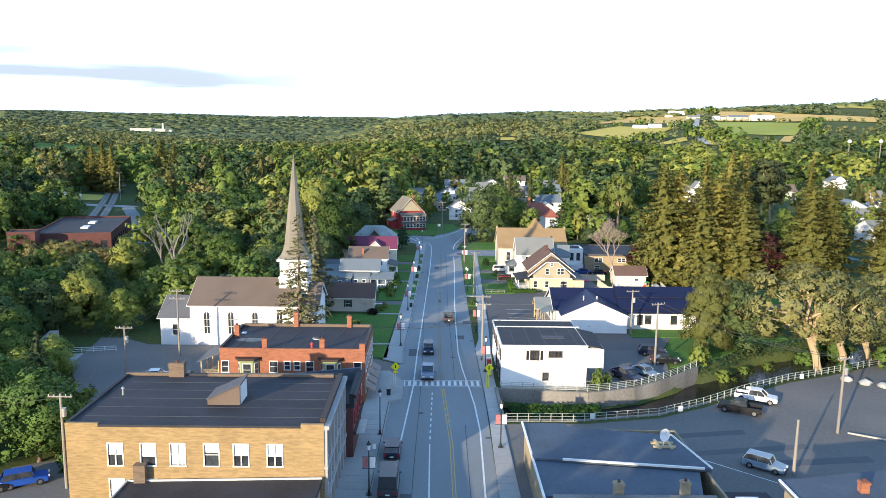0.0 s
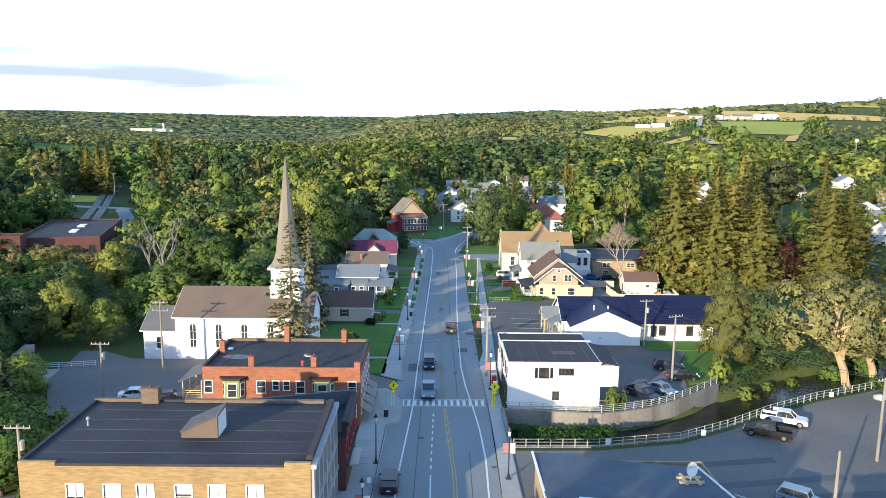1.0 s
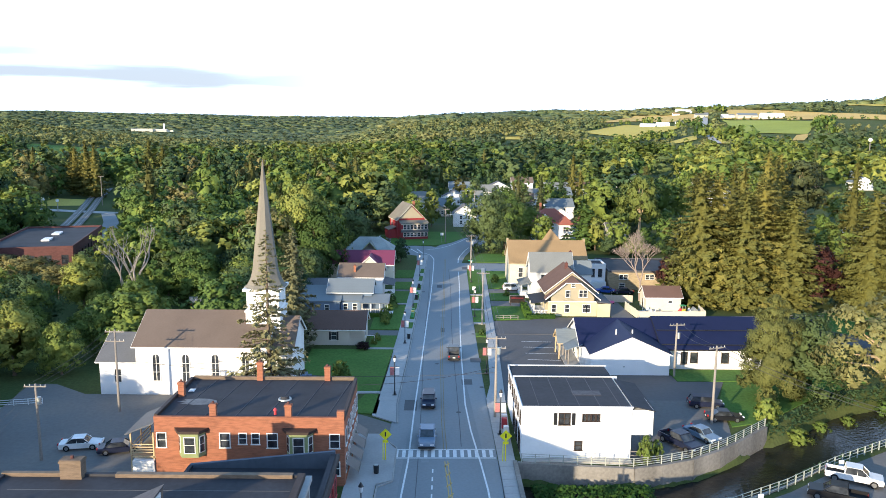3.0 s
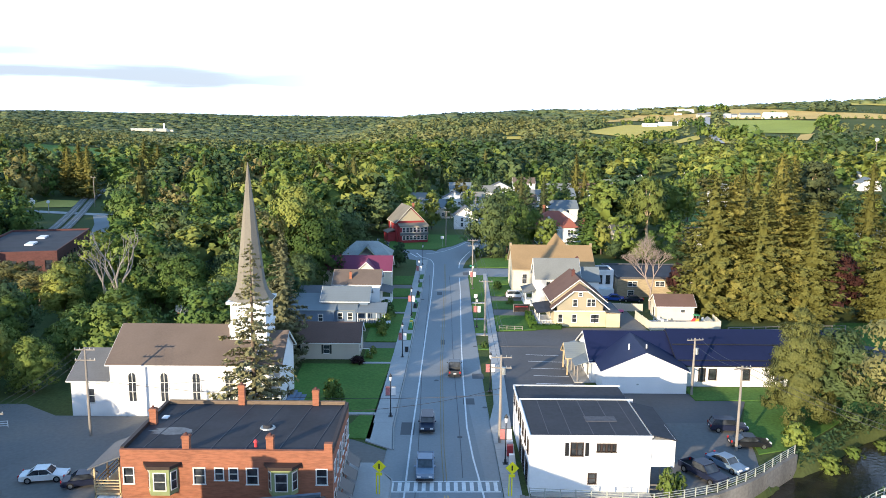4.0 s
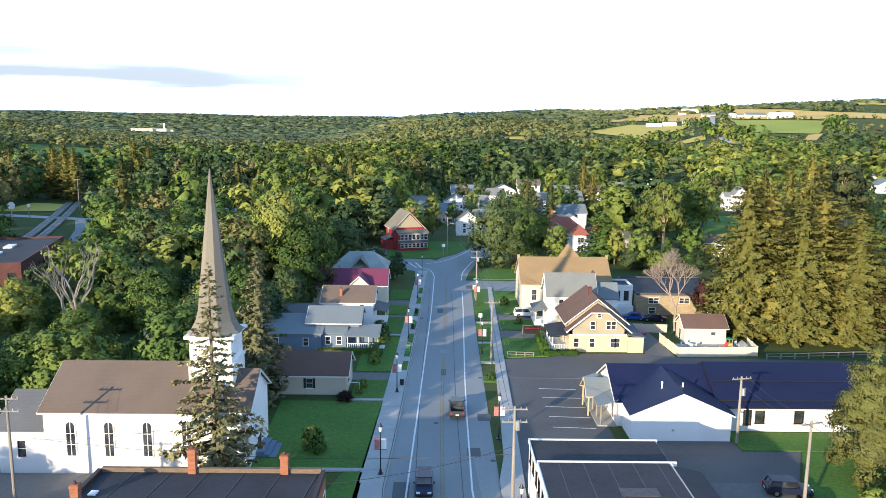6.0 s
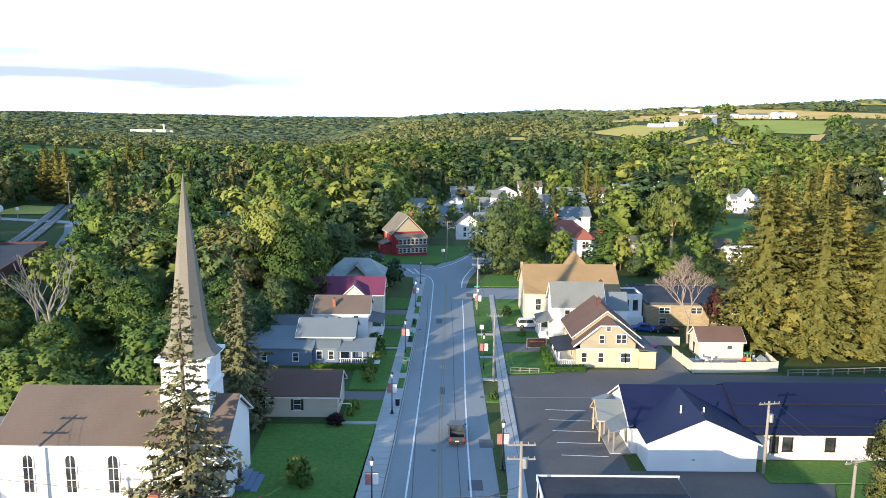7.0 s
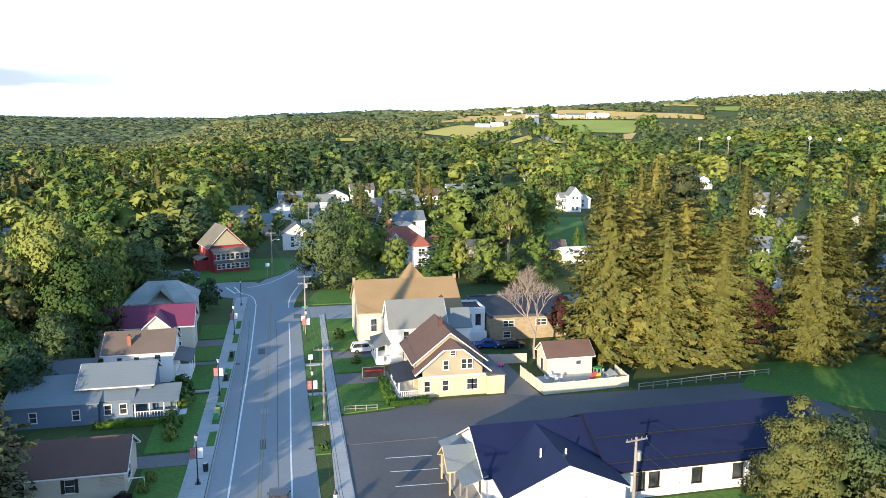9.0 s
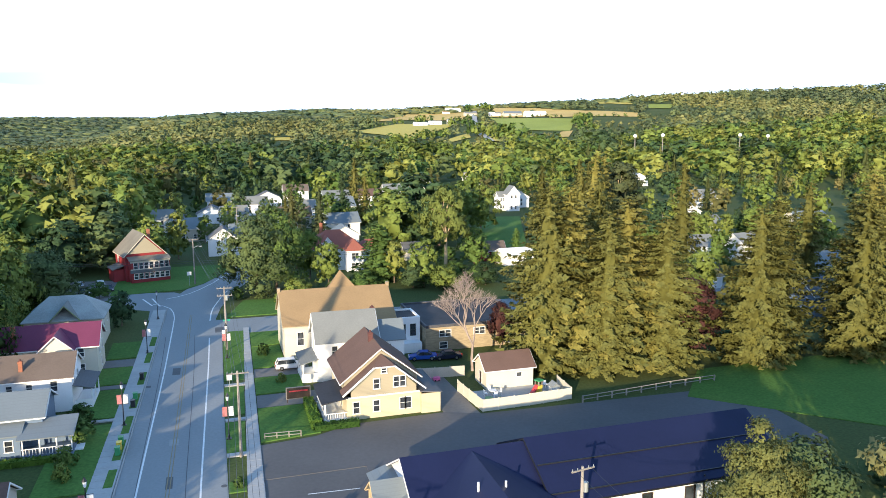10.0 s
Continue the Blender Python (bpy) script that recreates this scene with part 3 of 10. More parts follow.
def in_river(x, y, margin=0.0):
    return 8 < x < 140 and lerp_table(RIVER_S, x) - margin < y < lerp_table(RIVER_N, x) + margin


def land(x, y):
    """Height of the ground."""
    r = math.hypot(x, y)
    h = 0.0
    if r > 550:
        az = math.degrees(math.atan2(x, y))
        top = lerp_table(HILL, az) if -110 < az < 110 else 40
        k = min(1.0, max(0.0, (r - 620) / 1180))
        ramp_ = k * (0.55 + 0.45 * k)
        near = top * ramp_ * (1 - 0.3 * smooth(1800, 2600, r))
        far = 110 * smooth(3000, 5200, r) * (0.93 + 0.03 * math.sin(az * 0.21 + 1) + 0.02 * math.sin(az * 0.63))
        h = max(near, far) + 5 * smooth(800, 1800, r) * noise.noise(Vector((x * 0.0021, y * 0.0021, 3.0)))
        h += 7 * smooth(900, 1500, r) * noise.noise(Vector((x * 0.006, y * 0.006, 7.0))) * (1 - smooth(1300, 2000, r) * 0.3)
    if in_river(x, y):
        s, n = lerp_table(RIVER_S, x), lerp_table(RIVER_N, x)
        k = min((y - s), (n - y) * (3.0 if x < 43 else 1.3)) / 2.5
        h -= 3.1 * min(1.0, max(0.0, k))
    if x < -34:
        h -= 1.3 * smooth(-34, -42, x) * smooth(60, 70, y) * (1 - smooth(180, 230, y))
    return h


def spread(a, b, step, far, grow):
    xs, v, s = [], b, step
    while v < far:
        xs.append(v)
        s *= grow
        v += s
    k = int((b - a) / step)
    mid = [a + (b - a) * i / k for i in range(k)]
    out, v, s = [], a, step
    while v > -far:
        s *= grow
        v -= s
        out.append(v)
    return out[::-1] + mid + xs


gx, gy = spread(-66, 100, 1.6, 7000, 1.09), spread(86, 132, 1.2, 7000, 1.055)
gy = [v for v in gy if v > -700]
verts = [(x, y, land(x, y) - 0.03) for y in gy for x in gx]
nx = len(gx)
faces = [(j * nx + i, j * nx + i + 1, (j + 1) * nx + i + 1, (j + 1) * nx + i) for j in range(len(gy) - 1) for i in range(nx - 1)]
me = bpy.data.meshes.new("ground")
me.from_pydata(verts, [], faces)
me.polygons.foreach_set("use_smooth", [True] * len(faces))
me.materials.append(M["ground"])
ground = tagged(new("ground", me), "grassy valley floor rising to distant wooded hills", "ground", kind="structure")


def surface(name, pts, z0, z1, material, label, category, kind="structure"):
    return tagged(link_mesh(name, slab(pts, z0, z1), material), label, category, kind=kind)


def rect(x0, x1, y0, y1):
    return [(x0, y0), (x1, y0), (x1, y1), (x0, y1)]


# road, straight and then bending to the right beyond the junction
def road_axis(y):
    return 1.0 if y < 225 else 1.0 + 0.004 * (y - 225) ** 2


KERB_W = [(20, -7.0), (72, -6.5), (100, -6.1), (124, -5.2), (145, -4.6), (172, -4.05), (201, -3.45), (246, -2.8)]
KERB_E = [(20, 6.6), (73, 6.9), (92, 7.3), (105, 7.3), (126, 7.1), (172, 7.2), (222, 7.9)]
WALK_E = [(120, 8.0), (145, 8.75), (174, 9.9), (226, 12.0)]
WALK_E_OUT = [(112, 9.4), (145, 10.7), (174, 11.5), (226, 13.0)]
KERB_L = -6.0


def lerp_at(tab):
    return lambda y: lerp_table(tab, y)


kerb_w, kerb_e, walk_in, walk_out = lerp_at(KERB_W), lerp_at(KERB_E), lerp_at(WALK_E), lerp_at(WALK_E_OUT)


def beside(x, y):
    """Moves a place laid out along a straight street to the street's true line."""
    if y > 112 and -9.4 < x < -2.5:
        return x + kerb_w(y) + 6.0
    if y > 112 and 10.9 <= x < 12.2:
        return walk_out(y) + 0.1
    return x


ys = [-60, 60, 100, 140, 180, 215, 225, 235, 245, 255, 265, 275, 285, 295, 305]
left = [(kerb_w(y) - 0.1 if y < 250 else road_axis(y) - 7.2, y) for y in ys]
right = [(kerb_e(y) + 0.1 if y < 235 else road_axis(y) + 5.6, y) for y in ys]
surface("road", left + right[::-1], -0.3, 0.0, M["asphalt"], "worn grey asphalt main street with patched lanes", "road")
surface("side_street_east", rect(5.0, 130.0, 222.6, 234.0), -0.3, -0.004, M["asphalt"], "grey asphalt side street beside the tan church", "road")
surface("side_street_west", [(-3, 252), (-60, 270), (-60, 278), (-3, 264)], -0.3, -0.004, M["asphalt"], "grey asphalt side street beside the red house", "road")
surface("junction_apron", [(-6.0, 238), (-6.2, 246.2), (-9, 248), (-16, 252), (-16, 266), (-2, 264), (3, 257), (-1, 238)], -0.3, 0.004, M["asphalt"], "grey asphalt mouth of the side street", "road")
# paler parking lanes along both kerbs
surface("parking_lane_west", [(kerb_w(y), y) for y in range(20, 230, 8)] + [(kerb_w(y) + 2.3, y) for y in range(228, 19, -8)], 0.0, 0.006, M["shoulder"], "pale worn parking lane along the kerb", "road")
surface("parking_lane_east", [(6.0, 20), (6.6, 20), (6.9, 73), (7.3, 92), (7.3, 105), (7.1, 126), (7.2, 172), (7.9, 222), (5.9, 222), (5.6, 205), (4.7, 160), (4.5, 135), (5.8, 108)], 0.0, 0.006, M["shoulder"], "pale worn parking lane along the kerb", "road")


def ribbon(pts, width, z0=0.0, z1=0.012):
    bm = bmesh.new()
    rows = []
    for i, p in enumerate(pts):
        a, b = Vector(pts[max(0, i - 1)]), Vector(pts[min(len(pts) - 1, i + 1)])
        d = (b - a).normalized()
        nrm = Vector((-d.y, d.x)) * width / 2
        q = Vector(p)
        rows.append([bm.verts.new((*(q + nrm), z1)), bm.verts.new((*(q - nrm), z1))])
    for a, b in zip(rows, rows[1:]):
        bm.faces.new((a[1], b[1], b[0], a[0]))
    return bm


def line(name, pts, width, material, label, z=0.012):
    return tagged(link_mesh(name, ribbon(pts, width, 0, z), material), label, "road marking", kind="structure")


line("edge_line_west", [(-4.2, 20), (-4.0, 85), (-3.0, 106), (-2.8, 122), (-2.3, 145), (-1.85, 170), (-1.4, 192), (-1.2, 205), (-1.0, 232), (-1.0, 238.5), (-1.35, 243), (-2.1, 247), (-3.6, 250), (-6.0, 252.6)], 0.2, M["white_line"], "solid white edge line")
line("edge_line_east", [(5.4, 20), (5.6, 73), (6.05, 90), (5.8, 99), (5.4, 105), (4.6, 115), (4.2, 124), (4.3, 145), (4.5, 160), (5.5, 205), (5.7, 221)], 0.2, M["white_line"], "solid white edge line")
line("bend_line_outer", [(-3.5, 257), (-1.2, 258.6), (1.5, 261.5), (3.9, 265.9), (6.8, 272.5), (9.1, 279.5), (13.0, 291)], 0.25, M["white_line"], "white edge line round the bend")
line("bend_line_inner", [(5.9, 234), (6.1, 239.6), (6.6, 245), (7.4, 249.5), (8.6, 256), (10.0, 262)], 0.25, M["white_line"], "white edge line round the bend")
line("centre_line_solid", [(-0.2, 20), (-0.35, 86)], 0.16, M["white_line"], "solid white turn lane line")
for k in range(9):
    y = 87.4 + 1.95 * k
    line("lane_dash", [(-0.35 + 0.012 * (y - 86), y), (-0.34 + 0.012 * (y - 86), y + 0.95)], 0.16, M["white_line"], "short white lane dash")
for off in (-0.17, 0.17):
    line("centre_line", [(2.55 + off, 20), (2.3 + off, 86), (1.4 + off, 106)], 0.11, M["yellow_line"], "double yellow centre line, worn")
    line("centre_line", [(1.32 + off, 109), (1.05 + off, 118), (0.95 + off, 150), (1.5 + off, 180), (2.2 + off, 240)], 0.11, M["yellow_faint"], "double yellow centre line, much worn")
for k in range(6):
    y = 92.5 + 2.4 * k
    line("hatch_line", [(1.75 - 0.045 * (y - 92), y), (2.35 - 0.05 * (y - 92), y + 1.0)], 0.2, M["yellow_line"], "worn yellow hatch stroke")
# zebra crossing
line("crossing_border", [(-5.6, 106.7), (7.2, 106.9)], 0.22, M["white_line"], "white border of the zebra crossing")
line("crossing_border", [(-5.6, 109.0), (7.2, 109.3)], 0.22, M["white_line"], "white border of the zebra crossing")
for k in range(15):
    x = -5.3 + 0.86 * k
    line("crossing_bar", [(x, 106.9 + 0.015 * (x + 5.6)), (x, 108.8 + 0.02 * (x + 5.6))], 0.42, M["white_line"], "white bar of the zebra crossing", 0.014)
for pts, w in (([(-6.0, 251), (-8.5, 258.5)], 0.35), ([(-4.4, 250), (-6.5, 258.5)], 0.35)):
    line("stop_bar", pts, w, M["white_line"], "white crossing line at the side street")

# patches, seams and covers in the asphalt
rnd = random.Random(11)
for k in range(16):
    x, y, w, d = rnd.uniform(-5.3, 6.8), rnd.uniform(70, 225), rnd.uniform(0.5, 1.8), rnd.uniform(0.8, 5.0)
    surface("asphalt_patch", rect(x, x + w, y, y + d), 0.0, 0.009, M["tar"] if k % 2 else M["shoulder"], "patched strip of asphalt", "road patch")
for xs_ in ((-2.0, 20, 225), (3.1, 110, 225), (4.2, 20, 95)):
    line("tar_seam", [(xs_[0] + 0.15 * math.sin(y * 0.07), y) for y in range(xs_[1], xs_[2], 6)], 0.09, M["tar"], "dark tar seam in the asphalt", 0.010)
for x, y in ((-5.2, 84), (-5.2, 139), (6.9, 88), (6.9, 131), (3.2, 121), (-1.6, 96), (0.2, 142), (6.9, 160), (-5.2, 176)):
    bm = bmesh.new()
    cone(bm, x, y, 0.0, 0.016, 0.34, 0.34, 12)
    tagged(link_mesh("manhole_cover", bm, M["tar"]), "dark iron cover set in the asphalt", "manhole cover", kind="structure")

# kerbs and pavements
def pavement(name, pts, label):
    return surface(name, pts, -0.2, 0.13, M["concrete"], label, "pavement")


pav_w = pavement("pavement_west", [(-10.4, 20), (kerb_w(20) - 0.16, 20), (kerb_w(72) - 0.16, 72), (KERB_L - 0.26, 100), (-4.6, 101), (-4.6, 109), (KERB_L - 0.9, 113.4), (-9.6, 113.4), (-9.6, 84), (-10.4, 84)], "grey concrete pavement before the brick shops")
pav_w2 = pavement("pavement_west_far", [(-8.4, 119.5), (-5.0, 117)] + [(kerb_w(y) - 0.16, y) for y in (124, 145, 172, 201, 246)] + [(-5.5, 246), (-6.2, 195), (-6.85, 165), (-7.5, 145)], "grey concrete pavement beside the lawns")
pav_e = pavement("pavement_east", [(6.76, 20), (9.2, 20), (9.3, 92), (9.4, 112), (10.7, 145), (11.5, 174), (13.0, 226), (12.0, 226), (9.9, 174), (8.75, 145), (8.2, 132), (7.26, 126), (7.46, 105), (7.46, 92), (7.06, 73)], "grey concrete pavement")
for name, pts in (("kerb_west", [(-7.0, 20), (-6.5, 72), (KERB_L - 0.1, 99.5), (-4.5, 100.8), (-4.5, 109.4), (-6.6, 112.6)]), ("kerb_west_far", [(-4.8, 117)] + [(kerb_w(y), y) for y in (124, 145, 172, 201, 247)]),
                  ("kerb_east", KERB_E)):
    bm = bmesh.new()
    for a, b in zip(pts, pts[1:]):
        d = (Vector(b) - Vector(a))
        mm = Matrix.Translation((*a, 0)) @ Matrix.Rotation(math.atan2(d.y, d.x), 4, "Z")
        box(bm, 0, d.length, -0.08, 0.08, -0.2, 0.145, mm)
    tagged(link_mesh(name, bm, M["kerb"]), "pale concrete kerb", "kerb", kind="structure")


def pavement_slabs(parent, x_lo, x_hi, y0, y1, step, joint=0.05):
    me_, y, i = None, y0, 0
    while y + step < y1:
        a, b = x_lo(y), x_hi(y)
        bm = boxes((0, 1, joint / 2, step - joint / 2, 0.0, 0.022))
        if me_ is None:
            me_ = bpy.data.meshes.new("slab")
            bm.to_mesh(me_)
            me_.materials.append(M["concrete"])
        bm.free()
        ob = new("slab", me_)
        ob.location, ob.scale = (a, y, 0.13), (b - a, 1, 1)
        ob.parent = parent
        y += step


pavement_slabs(pav_w, lambda y: -9.45, lambda y: kerb_w(y) - 0.2, 58, 99, 1.6)
pavement_slabs(pav_w2, lambda y: kerb_w(y) - 2.75, lambda y: kerb_w(y) - 0.2, 125, 244, 1.6)
pavement_slabs(pav_e, lambda y: kerb_e(y) + 0.2, lambda y: 9.2, 58, 124, 1.6)
pavement_slabs(pav_e, lambda y: walk_in(y) + 0.05, lambda y: walk_out(y) - 0.05, 138, 225, 1.6)
# lawns and verges
def verge(y0, y1):
    return [(kerb_e(y0) + 0.2, y0), (walk_in(y0) - 0.1, y0), (walk_in(y1) - 0.1, y1), (kerb_e(y1) + 0.2, y1)]


LAWNS = [
    ("lawn_church", [(-20.5, 128.6), (-8.6, 128.6), (-8.7, 149.4), (-21.5, 149.4)]),
    ("lawn_corner", [(-12.0, 120.5), (-8.5, 120.0), (-8.6, 127.6), (-10.0, 127.6)]),
    ("lawn_ranch", [(-12.0, 150.0), (-8.7, 150.0), (-8.6, 158.2), (-12, 158.2)]),
    ("lawn_blue_house", [(-12.6, 162.5), (-8.5, 162.5), (-8.3, 182), (-12.6, 182)]),
    ("lawn_white_house", [(-12.0, 184.5), (-8.3, 184.5), (-8.2, 196), (-12, 196)]),
    ("lawn_cream_house", [(-10.8, 198.5), (-8.1, 198.5), (-8.0, 207), (-10.8, 207)]),
    ("lawn_grey_house", [(-10.8, 212.0), (-8.0, 212.0), (-7.9, 222), (-10.8, 222)]),
    ("lawn_red_house", [(-16, 264), (-3.2, 266), (4.5, 272), (9.5, 284), (14, 298), (-16, 298)]),
    ("lawn_east_a", [(11.1, 170.2), (19.0, 171.2), (19.6, 181.8), (11.3, 181.8)]),
    ("lawn_east_b", [(11.5, 187.6), (19, 187.6), (19, 195.0), (11.6, 195.0)]),
    ("lawn_east_c", [(11.7, 200), (17.5, 200), (17.5, 212), (11.8, 212)]),
    ("lawn_east_d", [(11.8, 212.2), (40, 217), (40, 222), (11.8, 222)]),
    ("lawn_east_e", [(9.0, 235.5), (40, 235.5), (40, 250), (11.5, 250)]),
    ("verge_east_a", verge(168, 178)),
    ("verge_east_b", verge(180.5, 192)),
    ("verge_east_c", verge(195, 224)),
    ("verge_east_d", verge(158, 160.5)),
    ("lawn_hall", [(37.0, 134.2), (66, 134.2), (66, 139.6), (37.0, 139.6)]),
    ("lawn_lot", [(38.6, 116.5), (43, 118.0), (47, 121), (56, 128.6), (66, 133.9), (44, 133.9), (40.5, 126)]),
    ("lawn_far_east", [(71, 168), (90, 150), (170, 150), (170, 178), (80, 178)]),
    ("lawn_meadow", [(80, 291), (104, 299), (136, 380), (122, 383)]),
]
for name, pts in LAWNS:
    surface(name, [(beside(x, y), y) for x, y in pts], -0.2, 0.10 + 0.01 * (len(name) % 4), M["grass"], "mown green lawn", "lawn")
for y0, y1 in ((163, 167.5), (170, 176), (178, 184), (187, 193), (197, 203), (208, 214), (218, 224)):
    surface("verge_west", [(kerb_w(y0) - 0.35, y0), (kerb_w(y1) - 0.35, y1), (kerb_w(y1) - 1.25, y1), (kerb_w(y0) - 1.3, y0)], 0.10, 0.17, M["grass"], "narrow strip of grass at the kerb", "lawn")

# lots and drives
surface("church_lot", [(-48, 70), (-34.6, 70), (-34.6, 95), (-9.5, 112.6), (-5.2, 113.5), (-5.2, 116.6), (-9, 119.4), (-21, 127), (-50, 127), (-56, 131), (-60, 131), (-58, 116), (-50, 100), (-41, 82), (-47, 79)], -1.6, -0.02, M["lot"], "grey asphalt yard behind the brick shops", "parking lot")
surface("hall_lot", [(9.4, 124.6), (25, 124.6), (25, 126), (40, 126), (44, 134), (37, 137), (22.5, 137), (22.5, 160), (10.8, 160), (9.9, 136)], -0.2, 0.0, M["darklot"], "dark asphalt car park round the white hall", "parking lot")
surface("rear_lot", [(22.5, 151.5), (62, 151.5), (64.5, 140.5), (72, 143), (79, 150.5), (80, 169.6), (55, 170.4), (40.8, 170.9), (36, 172.9), (23, 172.6), (18.2, 170.2), (11.4, 169.4), (10.9, 160), (22.5, 160)], -0.2, 0.06, M["darklot"], "dark asphalt yard behind the white hall", "parking lot")
surface("white_building_lot", [(24.8, 105.2), (30, 107.6), (37, 112.4), (38.2, 116.5), (40.4, 126), (25, 126), (22.4, 124), (22.4, 107)], -0.2, 0.012, M["lot"], "worn grey asphalt car park by the creek wall", "parking lot")
surface("creek_lot", [(9.1, 20), (95, 20), (95, 132), (75, 119.5), (63, 113.2), (55, 109.8), (46, 104.4), (38, 99), (30.5, 94.9), (20, 92.7), (9.1, 92.4)], -0.2, 0.0, M["lot"], "worn grey gravel and asphalt car park by the creek", "parking lot")
for pts in ([(24.5, 87.5), (40, 89.8), (40, 91.2), (24.5, 88.7)], [(27, 82.5), (46, 85.6), (46, 87.0), (27, 83.8)], [(37.5, 80.3), (52, 82), (52, 83.6), (37.5, 81.8)], [(60, 92), (66, 96), (70, 104), (66, 103)]):
    surface("asphalt_patch", pts, 0.0, 0.008, M["tar"], "dark strip of fresh asphalt in the car park", "road patch")
for y in (141, 144.6, 148.2, 151.8, 155.4):
    line("bay_line", [(15.3, y), (20.8, y - 0.35)], 0.14, M["white_line"], "white parking bay line", 0.013)
line("bay_line", [(32, 82), (38, 76.5)], 0.14, M["white_line"], "white parking bay line", 0.013)
for name, pts in (("drive_ranch", [(-20, 158.6), (-8.6, 158.6), (-8.6, 162), (-20, 162)]), ("drive_white", [(-14, 196.6), (-8.2, 196.6), (-8.2, 198.2), (-14, 198.2)]),
                  ("drive_cream", [(-14, 207.5), (-8, 207.5), (-8, 211.5), (-14, 211.5)]), ("drive_yellow", [(11.3, 182.2), (20.4, 182.2), (20.4, 187.2), (11.4, 187.2)]),
                  ("drive_tan", [(11.8, 195.4), (21.0, 195.4), (21.0, 199.6), (11.8, 199.6)]), ("drive_yard", [(35.9, 168.5), (40.6, 168.5), (40.2, 187), (35.9, 187)]),
                  ("red_house_yard", [(-40, 264), (-13, 262), (-13, 282), (-34, 286)])):
    surface(name, [(beside(x, y), y) for x, y in pts], -0.2, 0.012, M["lot"], "grey asphalt drive", "driveway")
for y, x1 in ((127.9, -20), (149.7, -12.5), (183.2, -12), (190.8, -0)):
    if x1 < -1:
        surface("garden_path", rect(x1, beside(-8.5, y), y, y + 0.7), -0.1, 0.15, M["concrete"], "narrow concrete garden path", "path")
for y in (168.0, 179.2, 193.3):
    surface("garden_path", rect(kerb_e(y) + 0.2, walk_in(y), y - 0.9, y), -0.1, 0.15, M["concrete"], "narrow concrete path over the verge", "path")

# creek: water, concrete wall and banks
wn_ = [(x, lerp_table(RIVER_N, x) + 0.6) for x in range(6, 140, 4)]
ws_ = [(x, lerp_table(RIVER_S, x) - 0.6) for x in range(6, 140, 4)]
bm = bmesh.new()
rows = [[bm.verts.new((*a, -2.4)), bm.verts.new((*b, -2.4))] for a, b in zip(ws_, wn_)]
for a, b in zip(rows, rows[1:]):
    bm.faces.new((a[0], b[0], b[1], a[1]))
tagged(link_mesh("creek", bm, M["water"]), "dark slow creek between a concrete wall and grassy bank", "creek", kind="structure")


def wall_along(name, pts, z0, z1, thick, material, label, cat="wall"):
    bm = bmesh.new()
    for a, b in zip(pts, pts[1:]):
        d = Vector(b) - Vector(a)
        mm = Matrix.Translation((*a, 0)) @ Matrix.Rotation(math.atan2(d.y, d.x), 4, "Z")
        box(bm, 0, d.length, -thick / 2, thick / 2, z0, z1, mm)
    return tagged(link_mesh(name, bm, material), label, cat, kind="structure")


WALL = [(9.6, 105.3), (16, 104.6), (22.6, 104.0), (26, 104.9), (30.0, 106.4), (34, 108.9), (37.0, 111.2), (40, 113.8), (42.8, 116.2)]
wall_along("creek_wall", WALL, -4.6, 0.28, 0.5, M["oldconcrete"], "tall stained concrete creek wall")
wall_along("creek_wall_south", [(9.6, 93.6), (20, 93.9), (30.5, 96.1), (38, 100.3), (46, 105.9)], -4.6, 0.05, 0.4, M["oldconcrete"], "low concrete edge of the creek")
wall_along("bridge_wall", [(9.3, 93.4), (9.3, 105.6)], -4.6, 0.35, 0.5, M["oldconcrete"], "concrete end wall of the street bridge")

# ---- buildings of the near street ----
I4 = Matrix.Identity(4)


